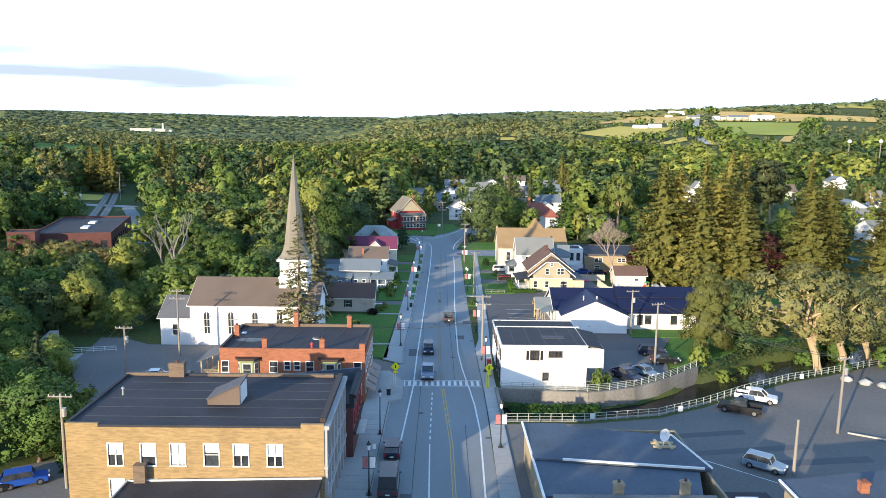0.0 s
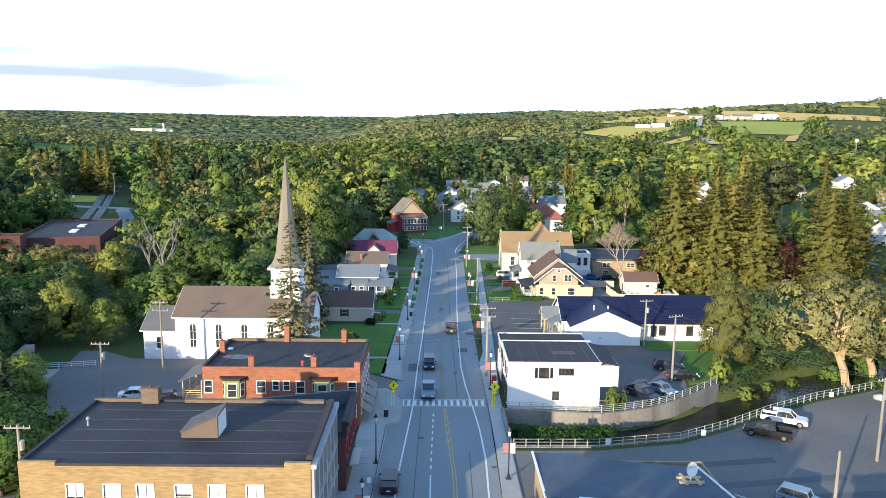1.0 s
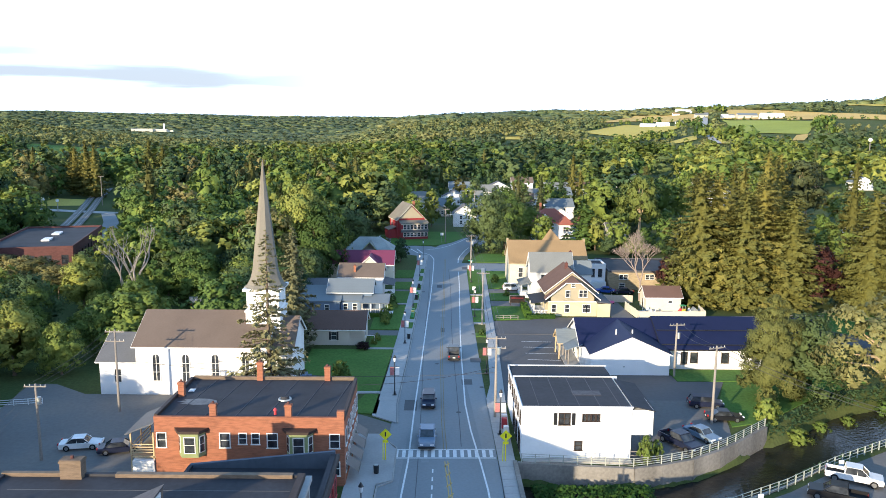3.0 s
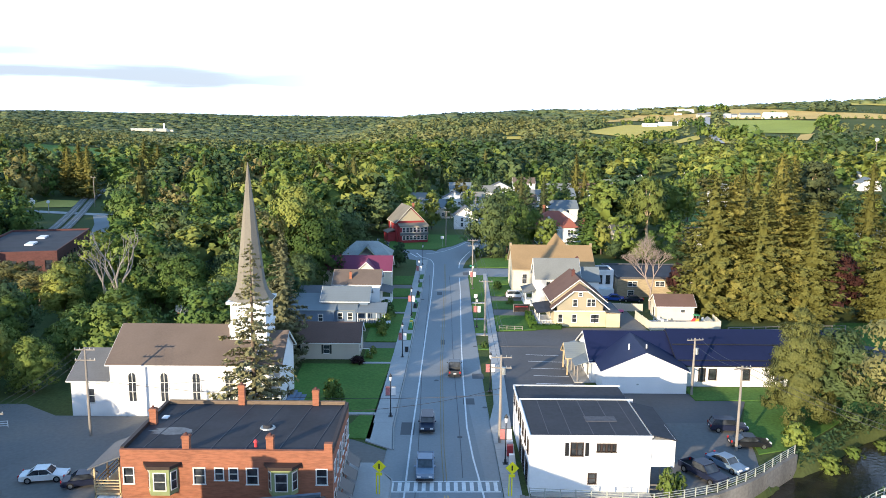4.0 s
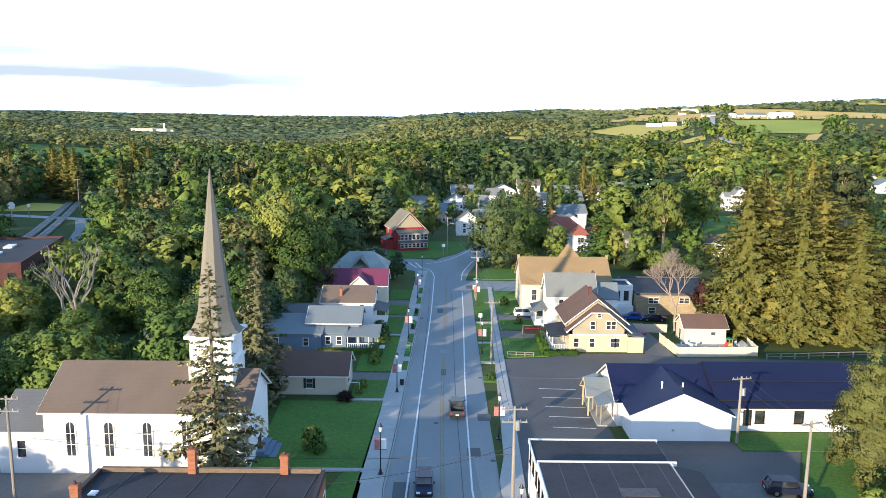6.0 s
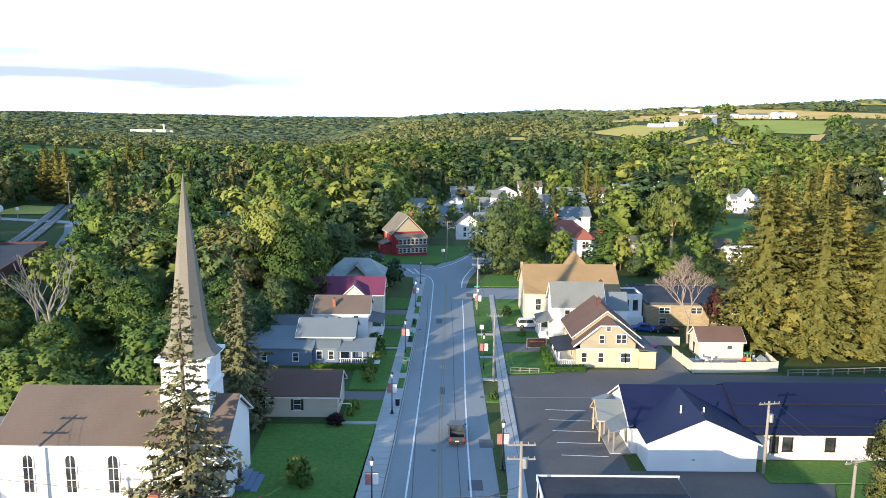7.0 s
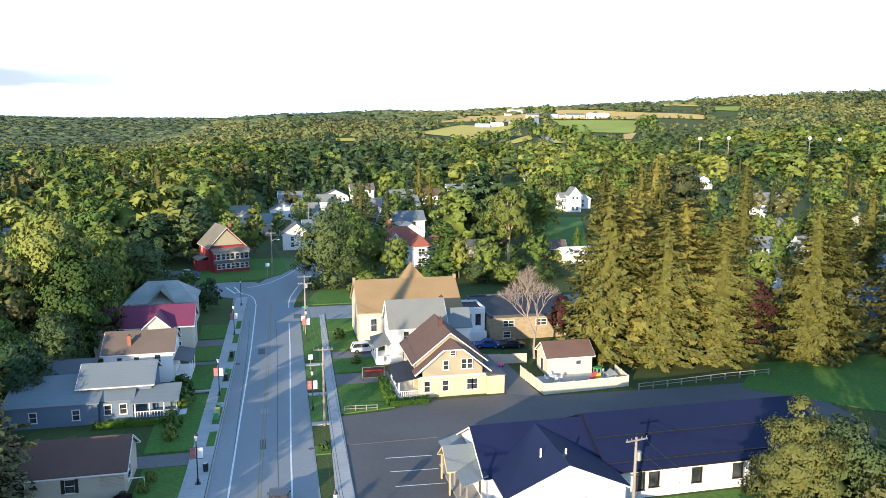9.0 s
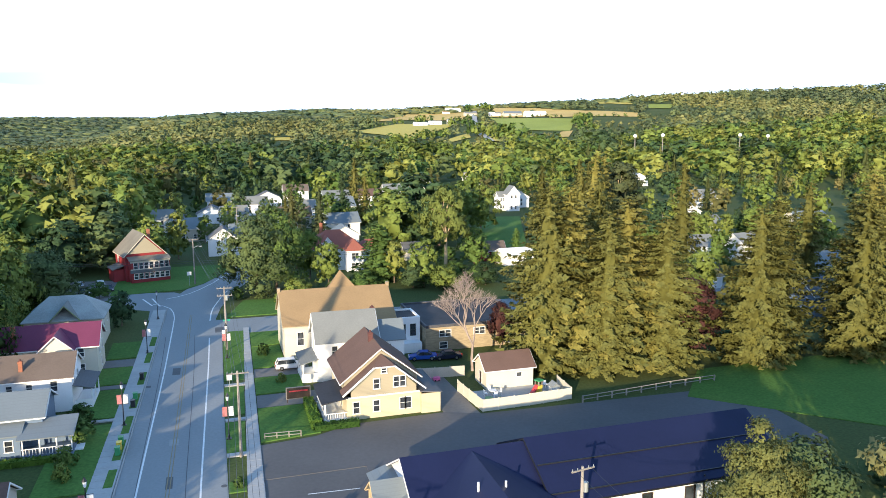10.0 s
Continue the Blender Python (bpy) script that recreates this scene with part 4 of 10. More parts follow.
def yellow_block():
    o = thing("brick_commercial_building", pose(-0.3, 1.1, 0), "yellow brick shop building with a flat black roof", "building")
    x0, x1, y0, y1, z = -34.4, -10.0, 66.0, 80.6, 10.0
    xs = [4.6, 7.7, 10.5, 13.7, 16.5, 19.7]
    blinds = [0.5, 0.62, 0.97, 0.4, 0.55, 0.58]
    wins = [(x, 6.0, 1.35, 2.15, ("pair", "sash", "pair", "sash", "pair", "pair")[i], blinds[i]) for i, x in enumerate(xs)]
    wins += [(x, 2.4, 1.35, 2.15, "sash", 0.9) for x in xs]
    east = [(1.4 + 2.3 * k, zz, 1.1, 2.2, "sash", 0.4) for k in range(6) for zz in (6.3, 3.4)]
    walls(o, x0, x1, y0, y1, -1.5, z - 0.1, M["yellow_brick"], {"s": wins, "e": east}, M["trim"])
    flat_roof(o, x0, x1, y0, y1, z, M["membrane"], 0.2, M["membrane"], 0.3, "wn")
    flat_roof(o, x1 - 0.9, x1, y0 + 0.3, y1, z + 0.02, M["membrane"], 0.5, M["dark_trim"], 0.5, "e")
    part("coping", boxes((x0, x0 + 3.1, y0 - 0.03, y0 + 0.3, z - 0.25, z + 0.18)), M["yellow_brick"], o)
    part("coping", boxes((x1 - 2.2, x1, y0 - 0.03, y0 + 0.3, z - 0.25, z + 0.22)), M["yellow_brick"], o)
    part("coping", boxes((x0 + 3.1, x1 - 2.2, y0 - 0.05, y0 + 0.28, z - 0.18, z + 0.05)), M["membrane"], o)
    # stone pilasters of the street front
    for k in range(7):
        part("pilaster", boxes((x1 + 0.0, x1 + 0.28, y0 + 0.1 + 2.35 * k, y0 + 0.55 + 2.35 * k, 0, z - 0.3)), M["concrete"], o)
    part("cornice", boxes((x1, x1 + 0.5, y0, y1, z - 0.35, z + 0.05), (x1, x1 + 0.35, y0, y1, 5.7, 6.0), (x1, x1 + 0.4, y0, y1, 2.9, 3.2)), M["concrete"], o)
    # stair head with a sloping top
    bm = bmesh.new()
    a, b, c, d = -22.6, -19.3, 71.4, 74.6
    v = [bm.verts.new(p) for p in ((a, c, z), (b, c, z), (b, d, z), (a, d, z), (b, c, z + 2.1), (b, d, z + 2.1), (a, c, z + 0.55), (a, d, z + 0.55))]
    for f in ((0, 1, 4, 6), (1, 2, 5, 4), (2, 3, 7, 5), (3, 0, 6, 7)):
        bm.faces.new([v[i] for i in f])
    sh = part("stair_head", bm, M["brown_sh"], o, "brown wedge-shaped stair head")
    bm = bmesh.new()
    v = [bm.verts.new(p) for p in ((a - 0.1, c - 0.1, z + 0.5), (b + 0.1, c - 0.1, z + 2.12), (b + 0.1, d + 0.1, z + 2.12), (a - 0.1, d + 0.1, z + 0.5))]
    top = bm.faces.new(v)
    r = bmesh.ops.extrude_face_region(bm, geom=[top])
    for q in r["geom"]:
        if isinstance(q, bmesh.types.BMVert):
            q.co.z += 0.12
    bmesh.ops.recalc_face_normals(bm, faces=bm.faces)
    part("stair_head_roof", bm, M["seam"], sh)
    part("stair_head_door", boxes((b, b + 0.06, c + 0.2, d - 0.6, z + 0.05, z + 1.95)), M["trim"], sh)
    chimney(o, -28.6, 80.2, z - 0.5, z + 1.6, 1.7, 0.9, M["old_brick"])
    part("parapet", boxes((-25.2, -11.0, 80.1, 80.6, z - 0.3, z + 0.3)), M["old_brick"], o)
    part("parapet", boxes((-34.4, -29.6, 80.2, 80.6, z - 0.3, z + 0.3)), M["old_brick"], o)
    for k in range(5):
        part("roof_seam", boxes((-33.5 + k * 0.2, -10.8, 68.2 + 2.45 * k, 68.27 + 2.45 * k, z, z + 0.012)), M["seam"] if k in (1, 3) else M["tar"], o)
    bm = bmesh.new()
    cone(bm, -32.2, 74.0, z, z + 0.7, 0.12, 0.1)
    cone(bm, -32.2, 74.0, z + 0.7, z + 0.9, 0.2, 0.05)
    part("vent_pipe", bm, M["steel"], o)
    part("wall_chimney", boxes((-27.9, -26.8, 65.2, 66.0, 3.5, 6.3)), M["old_brick"], o)


def low_shop():
    o = thing("low_shop_building", pose(-0.3, 1.1, 0), "low shop with a black sloping roof before the yellow brick block", "building")
    x0, x1, y0, y1 = -28.5, -10.4, 40.0, 65.7
    walls(o, x0, x1, y0, y1, -1.5, 4.2, M["tan_brick"], {}, M["trim"])
    bm = bmesh.new()
    v = [bm.verts.new(p) for p in ((x0 - 0.2, y0, 5.2), (x1 + 0.2, y0, 5.6), (x1 + 0.2, y1 - 0.05, 4.9), (x0 - 0.2, y1 - 0.05, 4.5))]
    v2 = [bm.verts.new(p.co - Vector((0, 0, 0.5))) for p in v]
    bm.faces.new(v)
    for i in range(4):
        bm.faces.new((v[i], v2[i], v2[(i + 1) % 4], v[(i + 1) % 4]))
    bmesh.ops.recalc_face_normals(bm, faces=bm.faces)
    part("roof", bm, M["membrane"], o)
    bm = bmesh.new()
    tube(bm, [(x0 - 0.2, y1 - 0.05, 4.58), (x1 + 0.2, y1 - 0.05, 4.98)], 0.1, 4)
    tube(bm, [(x0 - 0.2, y1, 4.58), (x0 - 0.2, y0, 5.28)], 0.1, 4)
    part("roof_edge", bm, M["trim"], o, "pale metal roof edge")


def middle_shop():
    o = thing("shop_building", I4, "dark brick shop building with black roof and red trim", "building")
    x0, x1, y0, y1, z = -22.8, -9.2, 81.85, 90.9, 6.4
    east = [(1.1 + 1.9 * k, zz, 0.9, 1.9, "sash", 0.3) for k in range(5) for zz in (3.6,)]
    walls(o, x0, x1, y0, y1, -1.5, z - 0.1, M["dark_brick"], {"e": east}, M["sign_red"])
    flat_roof(o, x0, x1, y0, y1, z, M["membrane"], 0.3, M["membrane"], 0.3, "swe")
    bm = bmesh.new()
    v = [bm.verts.new(p) for p in ((x0, y1, z - 0.3), (x1, y1, z - 0.3), (x1, y1, z + 1.7), (x0, y1, z + 0.3), (x0, y1 - 0.35, z - 0.3), (x1, y1 - 0.35, z - 0.3), (x1, y1 - 0.35, z + 1.7), (x0, y1 - 0.35, z + 0.3))]
    for f in ((1, 0, 3, 2), (4, 5, 6, 7), (3, 7, 6, 2), (0, 4, 7, 3), (1, 2, 6, 5)):
        bm.faces.new([v[i] for i in f])
    part("parapet", bm, M["membrane_b"], o, "sloping sheet-metal parapet")
    part("parapet", boxes((x1 - 0.4, x1 + 0.1, y0, y1 - 0.36, z - 0.3, z + 1.45)), M["membrane"], o)
    part("cornice", boxes((x1, x1 + 0.4, y0, y1, z + 0.9, z + 1.35), (x1, x1 + 0.3, y0, y1, 2.9, 3.2)), M["dark_trim"], o)
    part("awning", boxes((x1, x1 + 1.2, y0 + 0.8, y1 - 4, 2.6, 2.75)), M["steel"], o)
    part("white_shed_box", boxes((-25.6, -22.6, 88.5, 92.4, -1.3, 4.2)), M["white_plain"], o, "white boxed rear extension")


def red_block():
    o = thing("brick_commercial_building", Matrix.Translation((-0.286, 7.14, -1.4)) @ Matrix.Diagonal((1.047, 0.969, 1, 1)), "two-storey red brick shop building with green bay windows", "building")
    x0, x1, y0, y1, z = -28.0, -8.8, 95.6, 108.6, 8.9
    sw = [(0.7, 5.7, 0.85, 1.55), (7.1, 5.7, 0.95, 1.55), (8.9, 6.1, 0.7, 1.15), (10.2, 6.1, 0.7, 1.15), (11.9, 5.7, 0.95, 1.55), (18.2, 5.7, 0.9, 1.5), (18.2, 2.6, 0.9, 1.5), (7.1, 2.4, 0.95, 1.5), (12, 2.4, 0.95, 1.5)]
    east = [(1.4 + 2.1 * k, zz, 1.0, 1.8) for k in range(6) for zz in (5.6, 2.6)]
    walls(o, x0, x1, y0, y1, -1.6, z - 0.1, M["red_brick"], {"s": [(*r, "sash", 0.0) for r in sw], "e": [(*r, "sash", 0.2) for r in east]}, M["trim"])
    flat_roof(o, x0, x1, y0, y1, z, M["membrane"], 0.35, M["dark_trim"], 0.3, "we")
    part("parapet", boxes((x0, x1, y0 - 0.04, y0 + 0.3, z - 0.1, z + 0.2)), M["red_brick"], o)
    part("parapet", boxes((x0 + 0.3, x1 - 0.3, y1 - 0.3, y1 + 0.04, z - 0.1, z + 0.4)), M["old_brick"], o)
    part("parapet", boxes((x1 - 0.75, x1, y0 - 0.06, y0 + 0.5, z - 0.1, z + 0.9)), M["red_brick"], o)
    for k in range(6):
        xk = x0 + 2.2 + k * 3.1
        bm = bmesh.new()
        tube(bm, [(xk - 0.4, y0 + 0.4, z + 0.01), (xk + 0.9, y1 - 0.4, z + 0.01)], 0.05, 4)
        part("roof_seam", bm, M["seam"], o)
    for x, y, h in ((-22.1, 96.1, 1.5), (-14.5, 96.1, 1.5), (-27.3, 102.5, 1.7), (-20.0, 108.3, 2.3), (-12.2, 108.3, 1.8)):
        chimney(o, x, y, z - 0.3, z + h, 0.65, 0.6, M["red_brick"])
    bm = bmesh.new()
    cone(bm, -16.0, 96.9, z, z + 0.55, 0.16, 0.14)
    cone(bm, -16.0, 96.9, z + 0.5, z + 0.75, 0.25, 0.08)
    part("vent_pipe", bm, M["sign_red"], o)
    bm = bmesh.new()
    cone(bm, -15.9, 101.6, z, z + 0.12, 0.75, 0.7, 16)
    ring_ = part("roof_vent", bm, M["steel"], o, "round roof vent with a pale flashing")
    bm = bmesh.new()
    cone(bm, -15.9, 101.6, z + 0.12, z + 0.4, 0.5, 0.42, 14)
    part("vent_cap", bm, M["membrane"], ring_)
    part("white_board", boxes((-27.0, -26.4, 103.8, 104.6, z, z + 0.12)), M["white_plain"], o)
    bm = bmesh.new()
    k = 18
    bm.faces.new([bm.verts.new((-24.9 + 1.9 * math.cos(2 * math.pi * i / k) * (1 + 0.25 * math.sin(3 * i)), 100.6 + 1.0 * math.sin(2 * math.pi * i / k), z + 0.02)) for i in range(k)])
    part("roof_patch", bm, M["roof_grey"], o, "pale patch of aluminium roof paint")
    # two bay windows
    for x in (-24.2, -13.3):
        bm = bmesh.new()
        zz0, zz1 = 4.9, 7.6
        out = [(-1.35, 0), (-0.85, -0.9), (0.85, -0.9), (1.35, 0)]
        lo = [bm.verts.new((x + a, y0 + b, zz0)) for a, b in out]
        hi = [bm.verts.new((x + a, y0 + b, zz1)) for a, b in out]
        for i in range(3):
            bm.faces.new((lo[i], lo[i + 1], hi[i + 1], hi[i]))
        bm.faces.new(lo[::-1])
        bm.faces.new(hi)
        bmesh.ops.recalc_face_normals(bm, faces=bm.faces)
        bay = part("bay_window", bm, M["green_trim"], o, "sage green wooden bay window")
        bm = bmesh.new()
        poly(bm, [(x - 1.75, y0), (x - 1.05, y0 - 1.2), (x + 1.05, y0 - 1.2), (x + 1.75, y0)], zz1, zz1 + 0.3)
        part("bay_roof", bm, M["dark_trim"], bay)
        for i, (u, w) in enumerate(((0.5, 0.55), (0.5, 1.0), (0.5, 0.55))):
            a, b = Vector((x + out[i][0], y0 + out[i][1])), Vector((x + out[i + 1][0], y0 + out[i + 1][1]))
            d = (b - a).normalized()
            c = a.lerp(b, u)
            mm = Matrix.Translation((c.x, c.y, 0)) @ Matrix.Rotation(math.atan2(d.y, d.x), 4, "Z")
            bm = boxes((-w / 2 - 0.09, w / 2 + 0.09, -0.05, 0.0, 5.35, 7.2), m=mm)
            part("bay_sash", bm, M["trim"], bay)
            part("bay_pane", boxes((-w / 2, w / 2, -0.065, -0.05, 5.45, 6.25), (-w / 2, w / 2, -0.065, -0.05, 6.32, 7.1), m=mm), M["glass"], bay)
    # open wooden stair porch on the west side
    porch = part("wooden_porch", boxes((-30.6, -28.0, 95.8, 101.5, 4.4, 4.55)), M["new_wood"], o, "open pale wooden stair porch")
    for a in (-30.6, -28.3):
        for b in (95.8, 98.6, 101.3):
            part("post", boxes((a, a + 0.14, b, b + 0.14, -1.5, 7.2)), M["new_wood"], porch)
    for zz in (4.9, 5.2, 5.5, 5.8):
        part("rail", boxes((-30.46, -28.3, 95.83, 95.91, zz, zz + 0.1)), M["new_wood"], porch)
    for zz in (4.9, 5.3, 5.7):
        part("rail", boxes((-30.57, -30.49, 95.95, 101.3, zz, zz + 0.1)), M["new_wood"], porch)
    shed_roof(o, -30.9, -28.1, 95.6, 101.8, 7.0, 8.3, M["dkgrey_sh"], 0.1, 0.12, "x")
    part("porch_box", boxes((-30.3, -28.1, 95.4, 97.6, -1.5, 4.2)), M["white_plain"], o, "white boarded enclosure under the porch")
    # shop awnings on the street front
    for k in range(4):
        bm = bmesh.new()
        yk = y0 + 0.8 + 3.1 * k
        v = [bm.verts.new(p) for p in ((x1, yk, 3.6), (x1, yk + 2.4, 3.6), (x1 + 1.3, yk + 2.4, 2.7), (x1 + 1.3, yk, 2.7), (x1 + 1.3, yk + 2.4, 2.4), (x1 + 1.3, yk, 2.4))]
        bm.faces.new(v[:4])
        bm.faces.new((v[3], v[2], v[4], v[5]))
        part("awning", bm, M["black"], o, "black canvas shop awning")


def church():
    o = thing("church", I4, "white clapboard church with a tall weathered spire", "church")
    b0 = -1.4
    x0, x1, y0, y1, eave, ridge = -42.6, -24.0, 127.2, 139.2, 7.2, 10.8
    walls(o, x0, x1, y0, y1, b0 + 1.0, eave, M["white_wall"], {}, M["trim"], {"w": (6.0, ridge), "e": (6.0, ridge)})
    part("foundation", boxes((x0 + 0.1, x1 - 0.1, y0 + 0.1, y1 - 0.1, b0 - 0.4, b0 + 1.0)), M["oldconcrete"], o)
    gable_roof(o, x0, x1, y0, y1, eave, ridge, "x", M["brown_sh"], 0.4, 0.16, 0.5, M["trim"])

    def arched(m, u, z0, w, h):
        bm = bmesh.new()
        out, inn = arch_pts(w + 0.3, z0 - 0.15, z0 + h + 0.15), arch_pts(w, z0, z0 + h)
        vo = [bm.verts.new(m @ Vector((u + a, -0.07, z))) for a, z in out]
        vi = [bm.verts.new(m @ Vector((u + a, -0.07, z))) for a, z in inn]
        bk = [bm.verts.new(m @ Vector((u + a, 0.02, z))) for a, z in out]
        k = len(vo)
        for i in range(k):
            j = (i + 1) % k
            bm.faces.new((vo[i], vo[j], vi[j], vi[i]))
            bm.faces.new((bk[i], bk[j], vo[j], vo[i]))
        box(bm, u - 0.04, u + 0.04, -0.06, 0.0, z0, z0 + h, m)
        for q in (0.33, 0.66):
            box(bm, u - w / 2, u + w / 2, -0.06, 0.0, z0 + h * q - 0.03, z0 + h * q + 0.03, m)
        fr = part("arched_window", bm, M["trim"], o, "round-headed white window frame")
        bm = bmesh.new()
        bm.faces.new([bm.verts.new(m @ Vector((u + a, -0.035, z))) for a, z in inn])
        part("pane", bm, M["glass"], fr)

    for s, us in (("s", (2.9, 7.1, 11.3, 15.6)), ("n", (4, 8, 12))):
        m, w = side_frame(x0, x1, y0, y1, s)
        for u in us:
            arched(m, u, 2.0, 0.95, 3.9)
    # lower rear annexe
    ax0 = -48.0
    walls(o, ax0, x0 - 0.02, 127.6, 137.5, b0 + 1.0, 4.8, M["white_wall"], {"s": [(2.6, 1.6, 0.9, 1.9, "sash")], "w": []}, M["trim"], {"w": (4.95, 7.4)})
    part("foundation", boxes((ax0 + 0.1, x0, 127.7, 137.4, b0 - 0.4, b0 + 1.0)), M["oldconcrete"], o)
    gable_roof(o, ax0, x0 - 0.5, 127.6, 137.5, 4.8, 7.5, "x", M["dkgrey_sh"], 0.4, 0.15, 0.5, M["trim"])
    part("cellar_window", boxes((-34.5, -33.1, 127.1, 127.18, b0 + 0.3, b0 + 0.95)), M["trim"], o)
    part("side_steps", boxes((-44.8, -41.5, 125.6, 127.1, b0 - 0.2, b0 + 0.3), (-44.6, -41.7, 126.2, 127.1, b0 + 0.3, b0 + 0.7)), M["oldconcrete"], o)
    # east front with its low gable
    walls(o, x1 + 0.02, -20.6, 128.6, 137.8, b0 + 0.4, 6.9, M["white_wall"], {"e": [(4.6, b0 + 0.6, 1.8, 2.8, "door")], "s": [(1.7, 2.2, 0.8, 2.4, "sash")]}, M["trim"], {"e": (4.6, 9.9)})
    gable_roof(o, x1, -20.6, 128.6, 137.8, 6.9, 10.0, "x", M["brown_sh"], 0.4, 0.16, 0.5, M["trim"])
    part("front_steps", boxes((-20.5, -18.3, 131.2, 135.2, -0.2, 0.15), (-20.5, -19.0, 131.2, 135.2, 0.15, 0.45), (-20.5, -19.6, 131.2, 135.2, 0.45, 0.8)), M["blue"], o)
    # tower and spire
    tx, ty, h = -25.2, 133.2, 2.5
    part("tower", boxes((tx - h, tx + h, ty - h, ty + h, b0 + 0.4, 11.4), (tx - h + 0.15, tx + h - 0.15, ty - h + 0.15, ty + h - 0.15, 11.4, 14.7)), M["white_wall"], o, "square white belfry tower")
    part("tower_cornice", boxes((tx - h - 0.3, tx + h + 0.3, ty - h - 0.3, ty + h + 0.3, 14.35, 14.7)), M["trim"], o)
    part("tower_band", boxes((tx - h - 0.12, tx + h + 0.12, ty - h - 0.12, ty + h + 0.12, 11.2, 11.5)), M["trim"], o)
    for s in "se":
        m, w = side_frame(tx - h + 0.15, tx + h - 0.15, ty - h + 0.15, ty + h - 0.15, s)
        bm = bmesh.new()
        for q in range(9):
            box(bm, w / 2 - 0.6, w / 2 + 0.6, -0.06, 0.02, 12.1 + q * 0.2, 12.2 + q * 0.2, m)
        part("louvre", bm, M["trim"], o)
    bm = bmesh.new()
    prof = [(14.7, 3.0), (15.1, 2.5), (16.0, 2.05), (17.2, 1.75), (33.2, 0.05)]
    rings = []
    for z, r in prof:
        rings.append([bm.verts.new((tx + r / math.cos(math.pi / 8) * math.cos(math.pi / 8 + math.pi / 4 * i) * (1 if z > 15 else 1), ty + r / math.cos(math.pi / 8) * math.sin(math.pi / 8 + math.pi / 4 * i), z)) for i in range(8)])
    for a, b in zip(rings, rings[1:]):
        for i in range(8):
            bm.faces.new((a[i], a[(i + 1) % 8], b[(i + 1) % 8], b[i]))
    bm.faces.new(rings[0][::-1])
    part("spire", bm, M["spire"], o, "tall grey-brown shingled octagonal spire")


def white_flat():
    o = thing("flat_roofed_building", I4, "white two-storey building with a dark flat roof above the creek", "building")
    x0, x1, y0, ym, y1, z = 10.1, 22.8, 106.6, 117.0, 123.8, 6.5
    sw = [(4.9, 4.3, 1.2, 1.35, "pair"), (7.2, 4.75, 0.32, 0.8, "plain"), (7.72, 4.75, 0.32, 0.8, "plain"), (8.24, 4.75, 0.32, 0.8, "plain"), (8.76, 4.75, 0.32, 0.8, "plain"), (6.6, 1.2, 0.75, 1.05, "sash")]
    ww = [(1.5 + 2.4 * k, 3.9, 1.0, 1.4, "sash") for k in range(4)] + [(2 + 3 * k, 0.4, 1.8, 2.2, "slide") for k in range(3)]
    walls(o, x0, x1, y0, ym, 0.0, z - 0.15, M["white_plain"], {"s": sw, "w": ww}, M["dark_trim"])
    m, w = side_frame(x0, x1, y0, ym, "s")
    for u in (3.85, 5.95):
        part("shutter", boxes((u - 0.2, u + 0.2, -0.06, -0.01, 4.25, 5.7), m=m), M["black"], o, "black window shutter")
    walls(o, x0, x1 + 0.6, ym + 0.02, y1, 0.0, z - 0.95, M["white_plain"], {"w": ww[:3]}, M["dark_trim"])
    flat_roof(o, x0, x1, y0, ym, z, M["membrane"], 0.0)
    flat_roof(o, x0, x1 + 0.6, ym, y1, z - 0.75, M["membrane"], 0.0)
    part("roof_edge", boxes((x0 - 0.1, x1 + 0.1, y0 - 0.1, y0, z - 0.15, z + 0.04), (x0 - 0.1, x1 + 0.6, ym - 0.05, ym + 0.1, z - 0.5, z + 0.1), (x1, x1 + 0.1, y0, ym, z - 0.15, z + 0.04), (x0 - 0.1, x0, y0, ym, z - 0.15, z + 0.04),
                             (x0 - 0.1, x1 + 0.7, y1, y1 + 0.12, z - 1.1, z - 0.65), (x0 - 0.1, x0, ym + 0.2, y1, z - 1.1, z - 0.65)), M["trim"], o, "white metal roof edge")
    for k in range(5):
        xk = x0 + 1.9 + k * 2.35
        part("roof_seam", boxes((xk, xk + 0.09, y0 + 0.2, ym - 0.2, z, z + 0.02)), M["seam"], o)
    part("roof_hatch", boxes((16.6, 20.0, 110.3, 111.8, z, z + 0.05)), M["seam"], o)
    part("hanging_room", boxes((x1 + 0.02, x1 + 2.4, y0 + 0.15, y0 + 4.2, 3.1, 6.0)), M["white_plain"], o, "white boxed room hung on the side wall")
    part("hanging_room_frame", boxes((x1 + 0.02, x1 + 2.45, y0 + 0.1, y0 + 0.15, 3.05, 3.25), (x1 + 0.02, x1 + 2.45, y0 + 0.1, y0 + 0.15, 5.85, 6.05), (x1 + 2.35, x1 + 2.5, y0 + 0.08, y0 + 4.2, 3.0, 6.05)), M["trim"], o)
    shed_roof(o, x1 + 0.1, x1 + 2.6, y0 + 0.1, ym - 1, 6.5, 5.9, M["membrane"], 0.1, 0.1, "x")
    for y in (y0 + 0.3, y0 + 4.0):
        part("post", boxes((x1 + 2.2, x1 + 2.34, y, y + 0.14, 0, 3.1)), M["wood"], o)
    part("porch_rail", boxes((x1, x1 + 2.3, y0 + 0.2, y0 + 0.26, 0.9, 1.0), (x1, x1 + 2.3, y0 + 0.2, y0 + 0.26, 0.45, 0.52)), M["wood"], o)
    part("downpipe", boxes((x1 - 3.6, x1 - 3.52, y0 - 0.08, y0, 1.0, 4.0)), M["trim"], o)
